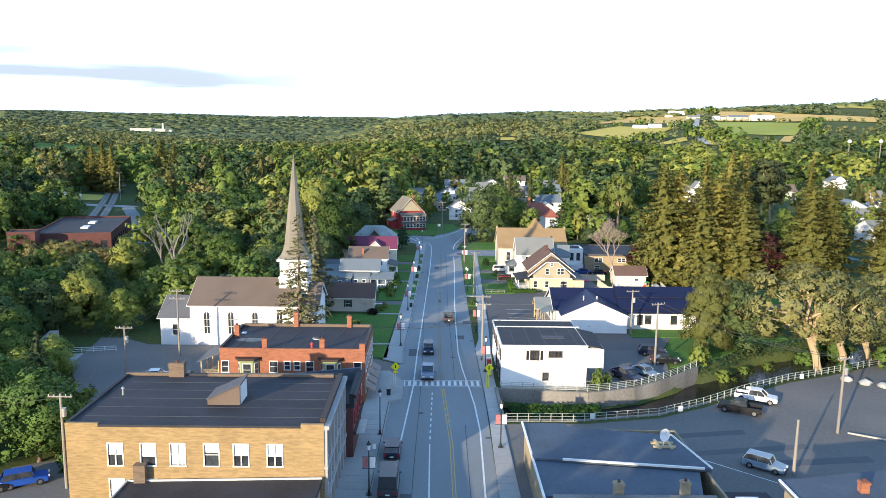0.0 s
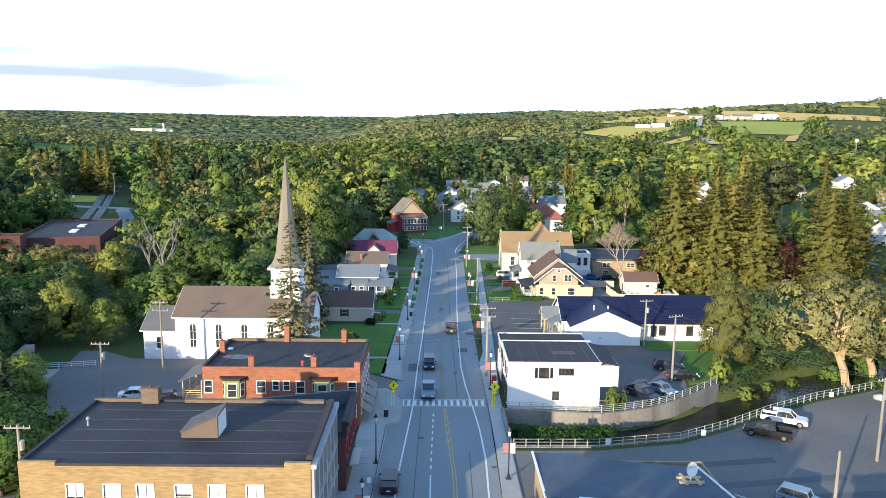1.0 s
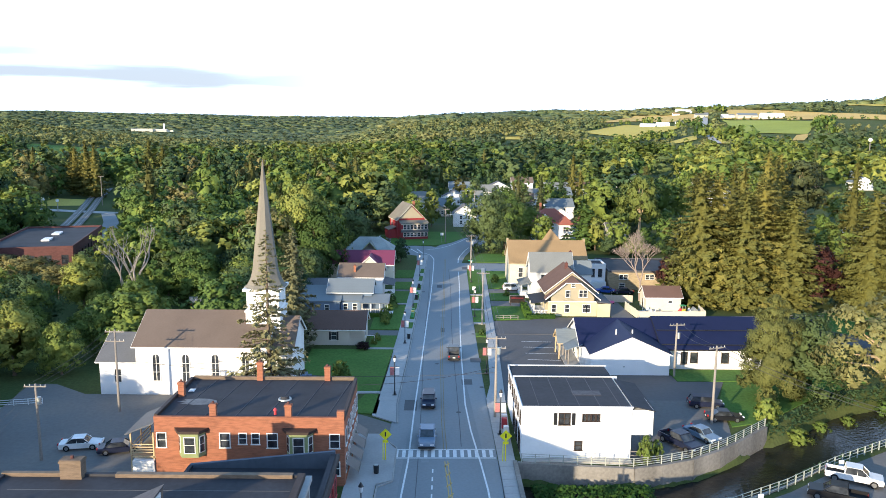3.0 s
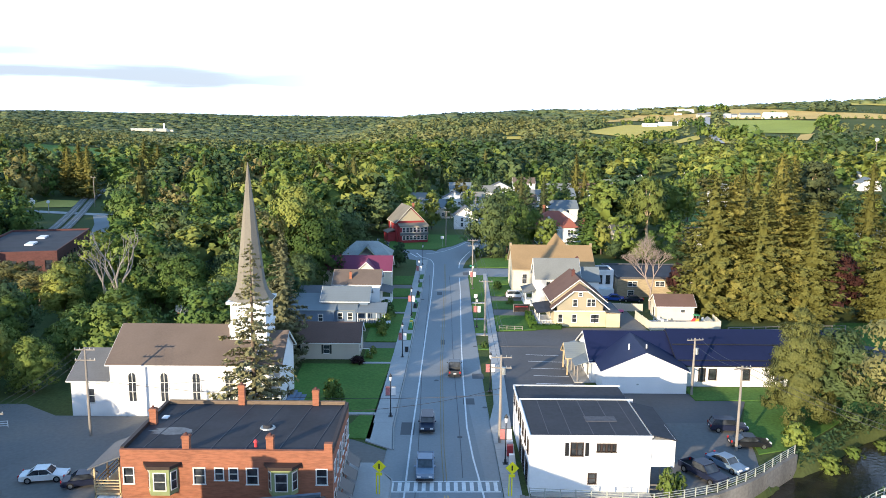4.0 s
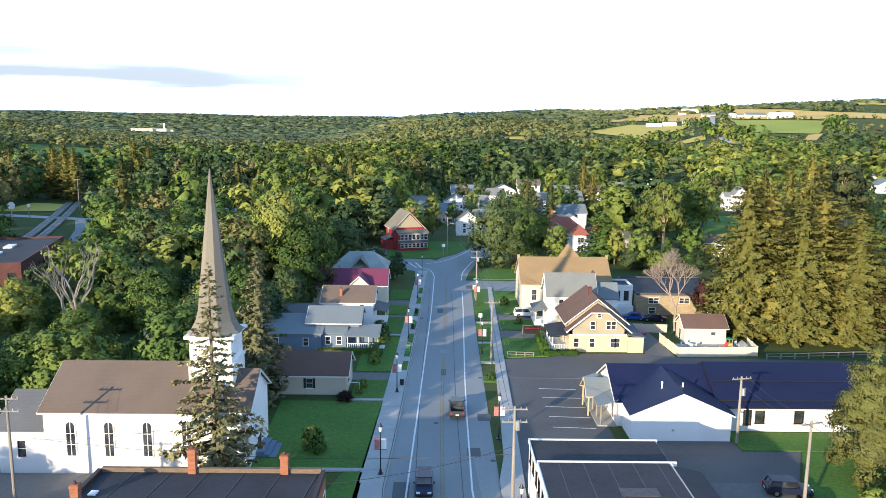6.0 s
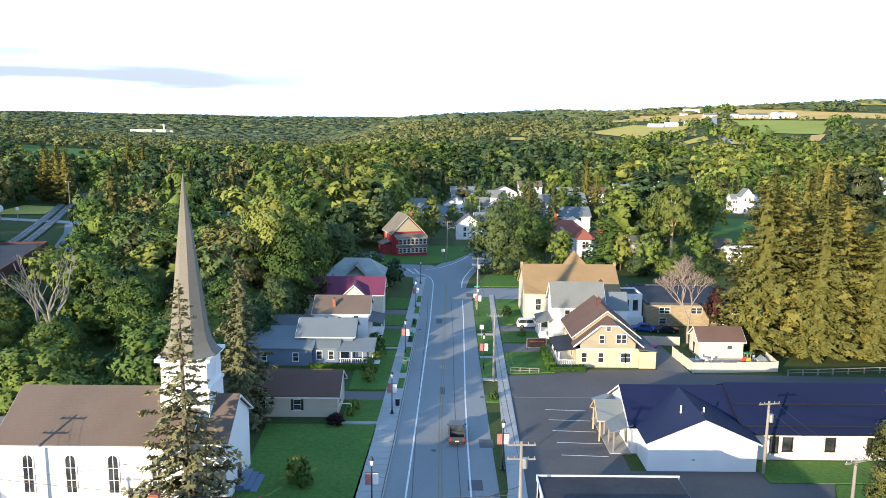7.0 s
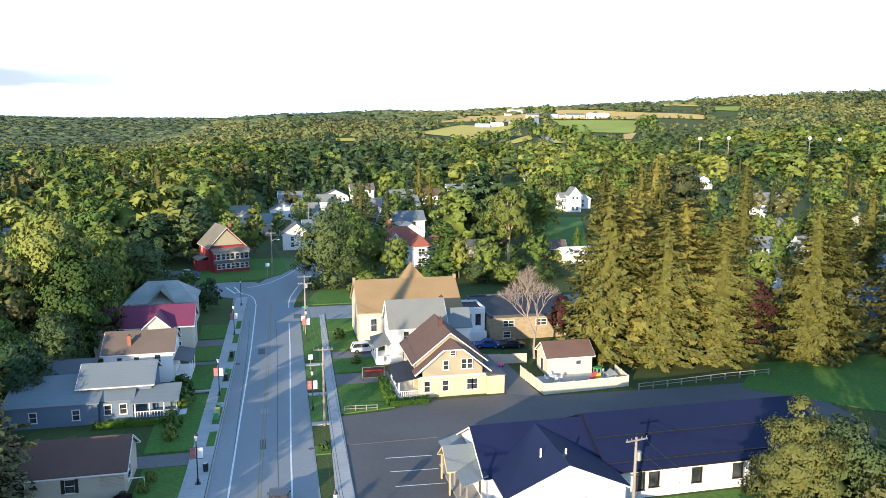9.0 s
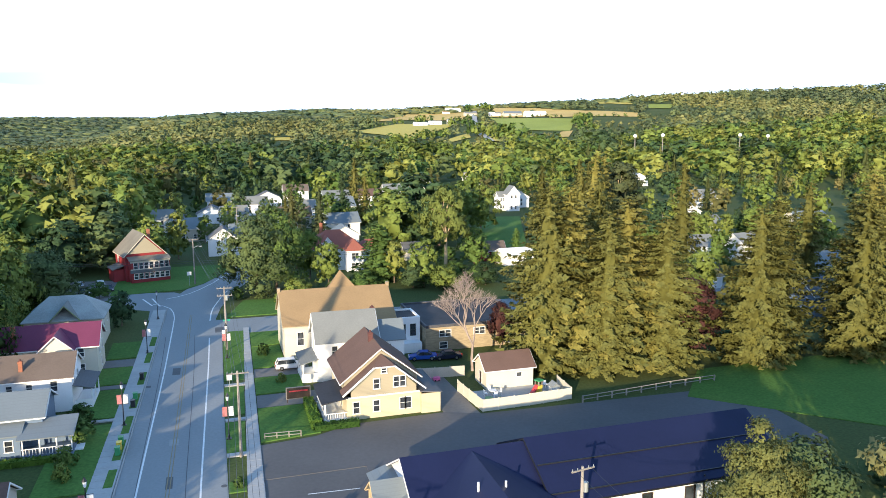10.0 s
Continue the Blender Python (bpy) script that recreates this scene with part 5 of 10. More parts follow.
    part("ledge", boxes((x0 + 0.2, x1, y0 - 1.1, y0 - 0.02, 0.0, 0.22)), M["kerb"], o, "concrete ledge along the foot of the wall")


def hall():
    o = thing("hall", I4, "long white one-storey hall with a navy metal roof", "building")
    wt = M["white_wall"]
    walls(o, 24.3, 36.6, 137.0, 141.5, 0.0, 3.45, wt, {}, M["trim"], {"s": (6.15, 6.1)})
    part("wall_lamp", boxes((29.3, 29.6, 136.88, 137.0, 1.3, 1.5)), M["steel"], o)
    walls(o, 23.6, 36.5, 141.6, 152.4, 0.0, 3.5, wt, {"w": [(4.6, 0.4, 2.4, 2.2, "slide"), (8.5, 0.3, 1.1, 2.2, "door", M["glass"])]}, M["trim"], {"w": (5.4, 6.55)})
    gable_roof(o, 23.6, 36.1, 141.6, 152.4, 3.5, 6.55, "x", M["navy_roof"], 0.45, 0.14, 0.5, M["trim"])
    # cross gable: its ridge runs back into the main roof
    bm = bmesh.new()
    xr = 30.45
    for a, s in ((23.95, 1), (36.95, -1)):
        v = [bm.verts.new(p) for p in ((a, 136.6, 3.32), (xr, 136.6, 6.18), (xr, 146.6, 6.42), (a, 142.4, 3.62))]
        v2 = [bm.verts.new(p.co + Vector((0, 0, 0.14))) for p in v]
        bm.faces.new(v)
        bm.faces.new(v2)
        for i in range(4):
            bm.faces.new((v[i], v[(i + 1) % 4], v2[(i + 1) % 4], v2[i]))
    bmesh.ops.recalc_face_normals(bm, faces=bm.faces)
    part("roof", bm, M["navy_roof"], o)
    bm = bmesh.new()
    for a in (23.95, 36.95):
        tube(bm, [(a, 136.58, 3.3), (xr, 136.58, 6.16)], 0.11, 4)
    part("fascia", bm, M["trim"], o)
    wins = [(x, 1.1, 1.05, 1.6, "plain") for x in (3.9, 8.9, 13.8, 18.8, 23.0)]
    walls(o, 36.6, 62.8, 140.2, 153.8, 0.0, 3.5, wt, {"s": [(3.3, 0.9, 0.9, 1.9, "sash")] + [(x + 1.0, *r) for x, *r in wins]}, M["dark_trim"], {"e": (6.8, 6.85), "w": (6.8, 6.85)})
    gable_roof(o, 36.6, 62.8, 140.2, 153.8, 3.5, 6.9, "x", M["navy_roof"], 0.45, 0.14, 0.5, M["black"])
    for k in range(2):
        y = 140.6 + 3.1 * k
        z = 3.5 + 3.4 * (y - 140.2) / 6.8 + 0.18
        part("snow_rail", boxes((36.3, 63.1, y, y + 0.12, z, z + 0.12)), M["black"], o)
    for k in range(62):
        x = 36.3 + 0.43 * k
        bm = bmesh.new()
        v = [bm.verts.new(p) for p in ((x, 139.8, 3.49), (x + 0.05, 139.8, 3.49), (x + 0.05, 146.95, 7.07), (x, 146.95, 7.07))]
        bm.faces.new(v)
        part("roof_seam", bm, M["navy_roof"], o)
    for x in (52.9,):
        part("downpipe", boxes((x, x + 0.12, 140.05, 140.18, 0.1, 3.8)), M["black"], o)
    for x, y, z in ((31.2, 139.5, 5.9), (28.8, 140.2, 5.8)):
        bm = bmesh.new()
        cone(bm, x, y, z - 0.2, z + 0.75, 0.11, 0.11)
        part("vent_pipe", bm, M["trim"], o)
    # porch on the street end
    for y in (141.8, 144.4, 147.0, 149.6, 152.0):
        part("porch_post", boxes((21.5, 21.66, y, y + 0.16, 0.1, 2.75)), M["wood"], o)
    part("porch_floor", boxes((21.1, 23.6, 141.4, 152.4, -0.1, 0.14)), M["kerb"], o)
    shed_roof(o, 21.2, 23.55, 141.4, 152.6, 2.65, 3.55, M["bluegrey_sh"], 0.15, 0.1, "x")
    gable_roof(o, 20.4, 23.5, 144.9, 149.1, 2.9, 4.6, "x", M["bluegrey_sh"], 0.2, 0.1, 0.5, M["new_wood"])
    for x in (20.5,):
        for y in (145.0, 148.9):
            part("porch_post", boxes((x, x + 0.18, y, y + 0.18, 0, 2.9)), M["new_wood"], o)


yellow_block()
low_shop()
middle_shop()
red_block()
church()
white_flat()
hall()


# ---- houses along the street ----
def yellow_house():
    o = thing("house", I4, "cream clapboard house with tan gable and brown roof", "house")
    x0, x1, y0, y1 = 22.8, 32.9, 174.0, 186.0
    sw = [(1.3, 0.9, 0.8, 1.5), (4.0, 0.9, 0.8, 1.5), (7.6, 0.9, 0.7, 1.5), (8.4, 0.9, 0.7, 1.5)]
    walls(o, x0, x1, y0, y1, 0.0, 3.1, M["cream"], {"s": [(*r, "sash") for r in sw], "w": [(3, 0.9, 0.9, 1.5), (8, 0.9, 0.9, 1.5)]}, M["trim"])
    m, w = side_frame(x0 + 0.02, x1 - 0.02, y0 - 0.1, y1, "s")
    bm = bmesh.new()
    out = [(0.6, 3.15), (w - 0.6, 3.15), (w - 0.6, 4.1), (w / 2 + 1.3, 7.0), (w / 2 - 1.3, 7.0), (0.6, 4.1)]
    v = [bm.verts.new(m @ Vector((u, 0, z))) for u, z in out]
    v2 = [bm.verts.new(m @ Vector((u, 0.3, z))) for u, z in out]
    bm.faces.new(v)
    for i in range(6):
        bm.faces.new((v[i], v[(i + 1) % 6], v2[(i + 1) % 6], v2[i]))
    bmesh.ops.recalc_face_normals(bm, faces=bm.faces)
    part("gable_wall", bm, M["tan_shingle"], o, "tan shingled gable")
    for u, z, ww, h in ((4.0, 4.1, 0.75, 1.3), (6.7, 4.1, 0.7, 1.4), (7.55, 4.1, 0.7, 1.4), (w / 2, 6.15, 0.65, 0.65)):
        window(o, m @ Matrix.Translation((0, -0.13, 0)), u, z, ww, h, M["trim"])
    walls(o, x0 + 0.02, x1 - 0.02, y0 + 1.6, y1 - 0.02, 3.1, 5.0, M["tan_shingle"], {}, M["trim"], {"n": (5.05, 8.7), "s": (5.05, 8.7)})
    gable_roof(o, x0, x1, y0 + 1.9, y1, 5.0, 9.0, "y", M["dkbrown_sh"], 0.6, 0.16, 0.5, M["trim"])
    # clipped front of the roof
    bm = bmesh.new()
    xm = (x0 + x1) / 2
    k = (8.15 - 4.0) / (xm - x0)
    zt = lambda x: 8.31 - k * abs(x - xm)
    pts = [(x0 - 0.6, y0 - 0.6), (xm - 1.4, y0 - 0.6), (xm, y0 + 1.7), (xm, y0 + 1.7), (xm + 1.4, y0 - 0.6), (x1 + 0.6, y0 - 0.6)]
    for seg in (((x0 - 0.6, y0 - 0.6), (xm - 1.4, y0 - 0.6), (xm, y0 + 1.7), (x0 - 0.6, y0 + 1.7)), ((x1 + 0.6, y0 + 1.7), (xm, y0 + 1.7), (xm + 1.4, y0 - 0.6), (x1 + 0.6, y0 - 0.6)), ((xm - 1.4, y0 - 0.6), (xm + 1.4, y0 - 0.6), (xm, y0 + 1.7))):
        v = [bm.verts.new((x, y, zt(x))) for x, y in seg]
        f = bm.faces.new(v)
        r = bmesh.ops.extrude_face_region(bm, geom=[f])
        for q in r["geom"]:
            if isinstance(q, bmesh.types.BMVert):
                q.co.z -= 0.15
    bmesh.ops.recalc_face_normals(bm, faces=bm.faces)
    part("roof", bm, M["dkbrown_sh"], o)
    bm = bmesh.new()
    for s in (-1, 1):
        tube(bm, [(xm + s * (xm - x0 + 0.6), y0 - 0.62, zt(x0 - 0.6) - 0.1), (xm + s * 1.4, y0 - 0.62, zt(xm - 1.4) - 0.1)], 0.13, 4)
    tube(bm, [(xm - 1.4, y0 - 0.62, zt(xm - 1.4) - 0.1), (xm + 1.4, y0 - 0.62, zt(xm - 1.4) - 0.1)], 0.1, 4)
    part("fascia", bm, M["trim"], o)
    part("belt_board", boxes((x0 - 0.1, x1 + 0.1, y0 - 0.16, y0 - 0.02, 3.0, 3.2)), M["trim"], o)
    chimney(o, xm - 0.4, y0 + 6.5, 8.4, 10.0, 0.6, 0.6, M["dark_brick"])
    # street porch and the low side wing
    for y in (174.0, 177.2, 180.4):
        part("porch_post", boxes((19.9, 20.1, y, y + 0.2, 0.5, 2.8)), M["trim"], o)
    part("porch_floor", boxes((19.8, 22.8, 173.6, 181.2, 0.0, 0.5)), M["trim"], o)
    part("porch_rail", boxes((19.85, 19.95, 173.8, 181, 1.25, 1.35), (19.85, 22.8, 173.7, 173.8, 1.25, 1.35), *[(20.0 + 0.3 * k, 20.06 + 0.3 * k, 173.7, 173.76, 0.5, 1.25) for k in range(9)]), M["trim"], o)
    shed_roof(o, 19.6, 22.75, 173.4, 181.4, 2.75, 3.3, M["membrane"], 0.15, 0.12, "x")
    walls(o, x1 + 0.02, 35.6, 173.6, 183.0, 0.0, 2.75, M["cream"], {}, M["trim"])
    shed_roof(o, x1 + 0.02, 35.6, 173.6, 183.0, 3.1, 2.75, M["dkgrey_sh"], 0.2, 0.12, "x")


def white_house():
    o = thing("house", I4, "white clapboard house with a grey shingle roof", "house")
    x0, x1, y0, y1 = 21.4, 30.6, 190.4, 197.4
    walls(o, x0, x1, y0, y1, 0.0, 6.4, M["white_wall"], {"s": [(2.6, 3.9, 0.8, 1.5), (2.6, 0.9, 1.1, 1.5), (7.3, 3.9, 0.8, 1.5)], "w": [(2.5, 3.9, 0.8, 1.5), (5.2, 3.9, 0.8, 1.5)]}, M["trim"], {"w": (3.5, 9.8), "e": (3.5, 9.8)})
    gable_roof(o, x0, x1, y0, y1, 6.3, 9.9, "x", M["grey_sh"], 0.4, 0.15, 0.5, M["trim"])
    walls(o, x1 + 0.02, x1 + 4.6, y0 + 1.2, y1 - 1, 0.0, 5.6, M["white_wall"], {"s": [(2, 3.4, 0.8, 1.3)]}, M["trim"])
    gable_roof(o, x1 + 0.02, x1 + 4.6, y0 + 1.2, y1 - 1, 5.5, 8.0, "x", M["bluegrey_sh"], 0.3, 0.14)
    chimney(o, x1 + 0.1, 194.4, 7.6, 10.2, 0.55, 0.55, M["dark_brick"])
    part("porch", boxes((19.0, 21.4, 190.6, 196.8, 0.0, 0.5)), M["trim"], o)
    for y in (190.7, 193.6, 196.5):
        part("porch_post", boxes((19.1, 19.28, y, y + 0.18, 0.5, 2.9)), M["trim"], o)
    part("porch_wall", boxes((19.05, 21.4, 190.62, 190.72, 0.5, 1.4)), M["trim"], o)
    shed_roof(o, 18.9, 21.4, 190.4, 197.0, 2.9, 3.6, M["grey_sh"], 0.15, 0.12, "x")


def tan_church():
    o = thing("chapel", I4, "tan clapboard chapel with a broad tan shingle roof", "church")
    x0, x1, y0, y1 = 17.7, 36.4, 202.8, 215.6
    walls(o, x0, x1, y0, y1, 0.0, 5.9, M["cream2"], {"s": [(2.6, 2.4, 1.0, 2.2, "sash")]}, M["trim"], {"w": (6.4, 10.3), "e": (6.4, 10.3)})
    gable_roof(o, x0, x1, y0, y1, 5.9, 10.4, "x", M["tan_sh"], 0.3, 0.16, 0.5, M["tan_shingle"])
    for x in (x0 - 0.2, x1 + 0.2):
        part("gable_coping", boxes((x - 0.25, x + 0.25, 208.85, 209.55, 10.0, 11.0)), M["tan_brick"], o)
    bm = bmesh.new()
    v = [bm.verts.new(p) for p in ((26, 209.3, 10.3), (31, 209.3, 10.3), (31, 216, 8), (26, 216, 8), (28.5, 211.4, 13.2))]
    for f in ((0, 1, 4), (1, 2, 4), (2, 3, 4), (3, 0, 4)):
        bm.faces.new([v[i] for i in f])
    part("tower_roof", bm, M["tan_sh"], o)
    # small gothic wing and the flat-roofed brick annexe
    walls(o, 36.5, 40.9, 202.6, 209.0, 0.0, 5.4, M["white_plain"], {"s": [(1.3, 2.6, 0.8, 1.9, "sash"), (3.1, 2.6, 0.8, 1.9, "sash")]}, M["black"])
    flat_roof(o, 36.5, 40.9, 202.6, 209.0, 5.5, M["membrane"], 0.3, M["white_plain"])
    part("lean_to", boxes((36.8, 40.7, 200.6, 202.5, 0.0, 1.7)), M["white_plain"], o)


def brick_annexe():
    o = thing("brick_building", I4, "tan brick two-storey building with a dark flat roof", "building")
    x0, x1, y0, y1 = 41.3, 60.0, 200.4, 218.0
    walls(o, x0, x1, y0, y1, 0.0, 4.3, M["tan_brick"], {"s": [(3.5, 2.5, 2.0, 1.1, "pair"), (9.8, 2.5, 2.0, 1.1, "pair"), (15.8, 2.5, 2.0, 1.1, "pair"), (3.2, 0.4, 1.3, 1.1, "sash"), (15.5, 0.4, 1.3, 1.2, "sash")]}, M["trim"])
    flat_roof(o, x0, x1, y0, y1, 4.4, M["membrane"], 0.25, M["seam"])


def ranch():
    o = thing("house", I4, "beige bungalow with a dark brown roof", "house")
    x0, x1, y0, y1 = -25.2, -12.7, 152.1, 159.3
    walls(o, x0, x1, y0, y1, 0.0, 3.05, M["beige"], {"s": [(7.2, 1.0, 0.9, 1.4), (2.5, 1.0, 0.9, 1.4)], "e": [(2.5, 1.0, 1.6, 1.4)]}, M["trim"], {"e": (3.6, 5.2), "w": (3.6, 5.2)})
    gable_roof(o, x0, x1, y0, y1, 3.05, 5.3, "x", M["dkbrown_sh"], 0.4, 0.15, 0.5, M["trim"])
    m, w = side_frame(x0, x1, y0, y1, "s")
    for u in (6.55, 7.85):
        part("shutter", boxes((u - 0.18, u + 0.18, -0.06, -0.01, 0.95, 2.45), m=m), M["black"], o, "black window shutter")
    part("lattice", boxes(*[(-15.1, -12.8, 152.0, 152.06, 1.2 + 0.16 * k, 1.28 + 0.16 * k) for k in range(8)]), M["beige"], o)
    part("ramp_rail", boxes((-12.6, -10.9, 153.0, 153.08, 1.5, 1.6), (-11.0, -10.9, 153.0, 153.08, 0.0, 1.6)), M["trim"], o)


def blue_house():
    o = thing("house", I4, "slate-blue clapboard house with pale grey metal roofs and a porch", "house")
    walls(o, -22.5, -13.5, 176.5, 184.0, 0.0, 4.3, M["blue"], {"s": [(2, 0.9, 0.8, 1.4), (4, 0.9, 0.8, 1.4)]}, M["trim"], {"e": (3.75, 6.05), "w": (3.75, 6.05)})
    gable_roof(o, -22.5, -13.5, 176.5, 184.0, 4.2, 6.15, "x", M["bluegrey_sh"], 0.4, 0.14, 0.5, M["trim"])
    walls(o, -31.0, -19.8, 173.6, 180.5, 0.0, 2.8, M["blue"], {"s": [(3.5, 0.8, 0.8, 1.3), (8.6, 0.8, 0.8, 1.3)]}, M["trim"])
    shed_roof(o, -31.0, -19.8, 173.6, 180.5, 2.8, 4.6, M["bluegrey_sh"], 0.3)
    walls(o, -19.7, -15.6, 174.4, 176.4, 0.0, 2.6, M["blue"], {"s": [(1.0, 0.9, 0.8, 1.3), (2.9, 0.9, 0.8, 1.3)]}, M["trim"])
    shed_roof(o, -19.7, -15.6, 174.4, 176.6, 2.7, 3.7, M["bluegrey_sh"], 0.25)
    shed_roof(o, -15.5, -9.9, 173.4, 177.4, 2.5, 3.5, M["bluegrey_sh"], 0.25)
    part("porch_floor", boxes((-15.5, -9.9, 173.5, 177.2, 0.0, 0.5)), M["blue"], o)
    part("porch_back", boxes((-15.5, -10.2, 177.0, 177.2, 0.5, 2.9)), M["blue"], o)
    for x in (-15.3, -13.5, -11.7, -10.1):
        part("porch_post", boxes((x, x + 0.14, 173.6, 173.74, 0.5, 2.6)), M["trim"], o)
    part("porch_rail", boxes((-15.4, -10.0, 173.62, 173.7, 1.2, 1.3), *[(-15.3 + 0.35 * k, -15.24 + 0.35 * k, 173.63, 173.69, 0.5, 1.2) for k in range(15)]), M["trim"], o)
    part("porch_steps", boxes((-9.9, -9.0, 174.5, 176.2, 0.0, 0.3)), M["white_plain"], o)
    walls(o, -28.5, -22.7, 181.0, 188.0, 0.0, 3.8, M["white_wall"], {}, M["trim"])
    shed_roof(o, -28.5, -22.7, 181.0, 188.0, 3.8, 4.6, M["dkgrey_sh"], 0.3)


def white_cottage():
    o = thing("house", I4, "white clapboard house with a tan-grey roof and street porch", "house")
    walls(o, -22.0, -12.2, 189.0, 197.0, 0.0, 5.0, M["white_wall"], {"s": [(2.2, 3.3, 0.7, 0.9), (4.6, 3.3, 0.7, 0.9), (7.6, 3.0, 0.8, 1.4)], "e": [(2, 3.0, 0.8, 1.4), (5, 3.0, 0.8, 1.4)]}, M["trim"], {"e": (4.0, 7.2), "w": (4.0, 7.2)})
    gable_roof(o, -22.0, -12.2, 189.0, 197.0, 4.9, 7.2, "x", M["brown_sh"], 0.35, 0.14, 0.5, M["trim"])
    shed_roof(o, -12.1, -9.7, 189.4, 196.4, 3.4, 2.8, M["dkgrey_sh"], 0.15, 0.12, "x")
    part("porch_floor", boxes((-12.1, -9.8, 189.5, 196.2, 0.0, 0.5)), M["white_plain"], o)
    for y in (189.6, 192.8, 196.0):
        part("porch_post", boxes((-9.95, -9.8, y, y + 0.15, 0.5, 2.9)), M["trim"], o)
    part("porch_wall", boxes((-12.0, -9.85, 189.55, 189.62, 0.5, 1.3)), M["trim"], o)
    chimney(o, -18.5, 190.4, 5.2, 7.2, 0.5, 0.5)


def maroon_house():
    o = thing("house", I4, "cream house with a maroon metal roof and a small front gable", "house")
    walls(o, -26.5, -10.8, 203.5, 211.5, 0.0, 5.3, M["cream2"], {"s": [(13.4, 3.4, 0.8, 1.3), (13.4, 0.9, 0.8, 1.3)], "e": [(2.5, 3.2, 0.8, 1.4), (5.5, 3.2, 0.8, 1.4), (4, 0.8, 0.8, 1.4)]}, M["trim"], {"e": (4.0, 7.7), "w": (4.0, 7.7)})
    gable_roof(o, -26.5, -10.8, 203.5, 211.5, 5.2, 7.8, "x", M["maroon_sh"], 0.4, 0.14, 0.5, M["trim"])
    walls(o, -18.6, -14.0, 202.0, 205.5, 0.0, 5.2, M["cream2"], {}, M["trim"], {"s": (2.3, 7.2)})
    gable_roof(o, -18.6, -14.0, 202.0, 207.0, 5.2, 7.3, "y", M["maroon_sh"], 0.35, 0.14, 0.5, M["trim"])
    chimney(o, -22.6, 205.5, 6.0, 8.4, 0.5, 0.5)


def grey_hip():
    o = thing("house", I4, "house with a broad grey hipped roof", "house")
    walls(o, -24.5, -12.2, 221.0, 231.0, 0.0, 5.2, M["cream2"], {"e": [(2.5, 3.2, 0.8, 1.4), (6.5, 3.2, 0.8, 1.4)]}, M["trim"])
    hip_roof(o, -24.5, -12.2, 221.0, 231.0, 5.2, 8.6, M["pale_sh"], 0.5, 0.3)
    gable_roof(o, -20.2, -15.8, 220.7, 226.0, 5.4, 7.8, "y", M["grey_sh"], 0.25, 0.13, 0.5, M["green_trim"])


def red_house():
    o = thing("house", I4, "barn-red clapboard house with a tan roof and glazed porch", "house")
    x0, x1, y0, y1 = -13.0, -3.4, 281.0, 292.0
    walls(o, x0, x1, y0, y1, 0.0, 7.0, M["red_wall"], {"s": [(2.4, 4.4, 0.9, 1.6), (7.2, 4.4, 0.9, 1.6)], "w": [(3, 4.4, 0.9, 1.6), (7, 1.2, 0.9, 1.6)]}, M["trim"], {"s": (4.8, 11.6), "n": (4.8, 11.6)})
    gable_roof(o, x0, x1, y0, y1, 6.9, 11.8, "y", M["spire"], 0.5, 0.16, 0.5, M["cream2"])
    part("gable_face", slab([(0.6, 7.1), (9.0, 7.1), (4.8, 11.2)], 0, 0.12), M["tan_shingle"], o).matrix_world = Matrix.Translation((x0, y0 - 0.02, 0)) @ Matrix.Rotation(radians(90), 4, "X")
    walls(o, x0 + 0.6, x1 + 0.4, y0 - 2.6, y0 - 0.02, 0.0, 5.6, M["red_wall"], {"s": rows_of([1.2 + 1.25 * k for k in range(7)], 3.6, 0.9, 1.5, "sash") + rows_of([1.2 + 1.25 * k for k in range(7)], 1.1, 0.9, 1.3, "sash")}, M["trim"])
    shed_roof(o, x0 + 0.6, x1 + 0.4, y0 - 2.6, y0, 5.6, 6.4, M["spire"], 0.35)
    part("porch_band", boxes((x0 + 0.4, x1 + 0.6, y0 - 2.8, y0 - 2.62, 2.6, 3.4)), M["dkgrey_sh"], o)
    chimney(o, -6.2, 285.0, 9.6, 12.6, 0.7, 0.7)
    shed_roof(o, -15.6, -13.0, 283.0, 289.0, 3.0, 4.0, M["spire"], 0.2, 0.12, "x")
    part("side_room", boxes((-15.5, -13.02, 283.1, 288.9, 0.0, 3.1)), M["red_wall"], o)
    part("upper_band", boxes((x0 + 0.5, x1 + 0.5, y0 - 2.72, y0 - 2.61, 5.15, 5.6), (x0 + 0.5, x1 + 0.5, y0 - 2.72, y0 - 2.61, 3.35, 3.6)), M["beige"], o)
    c = Vector((-8.2, 283.0, 0))
    o.matrix_world = Matrix.Translation(c + Vector((-1.6, 0, 0))) @ Matrix.Rotation(radians(18), 4, "Z") @ Matrix.Translation(-c)


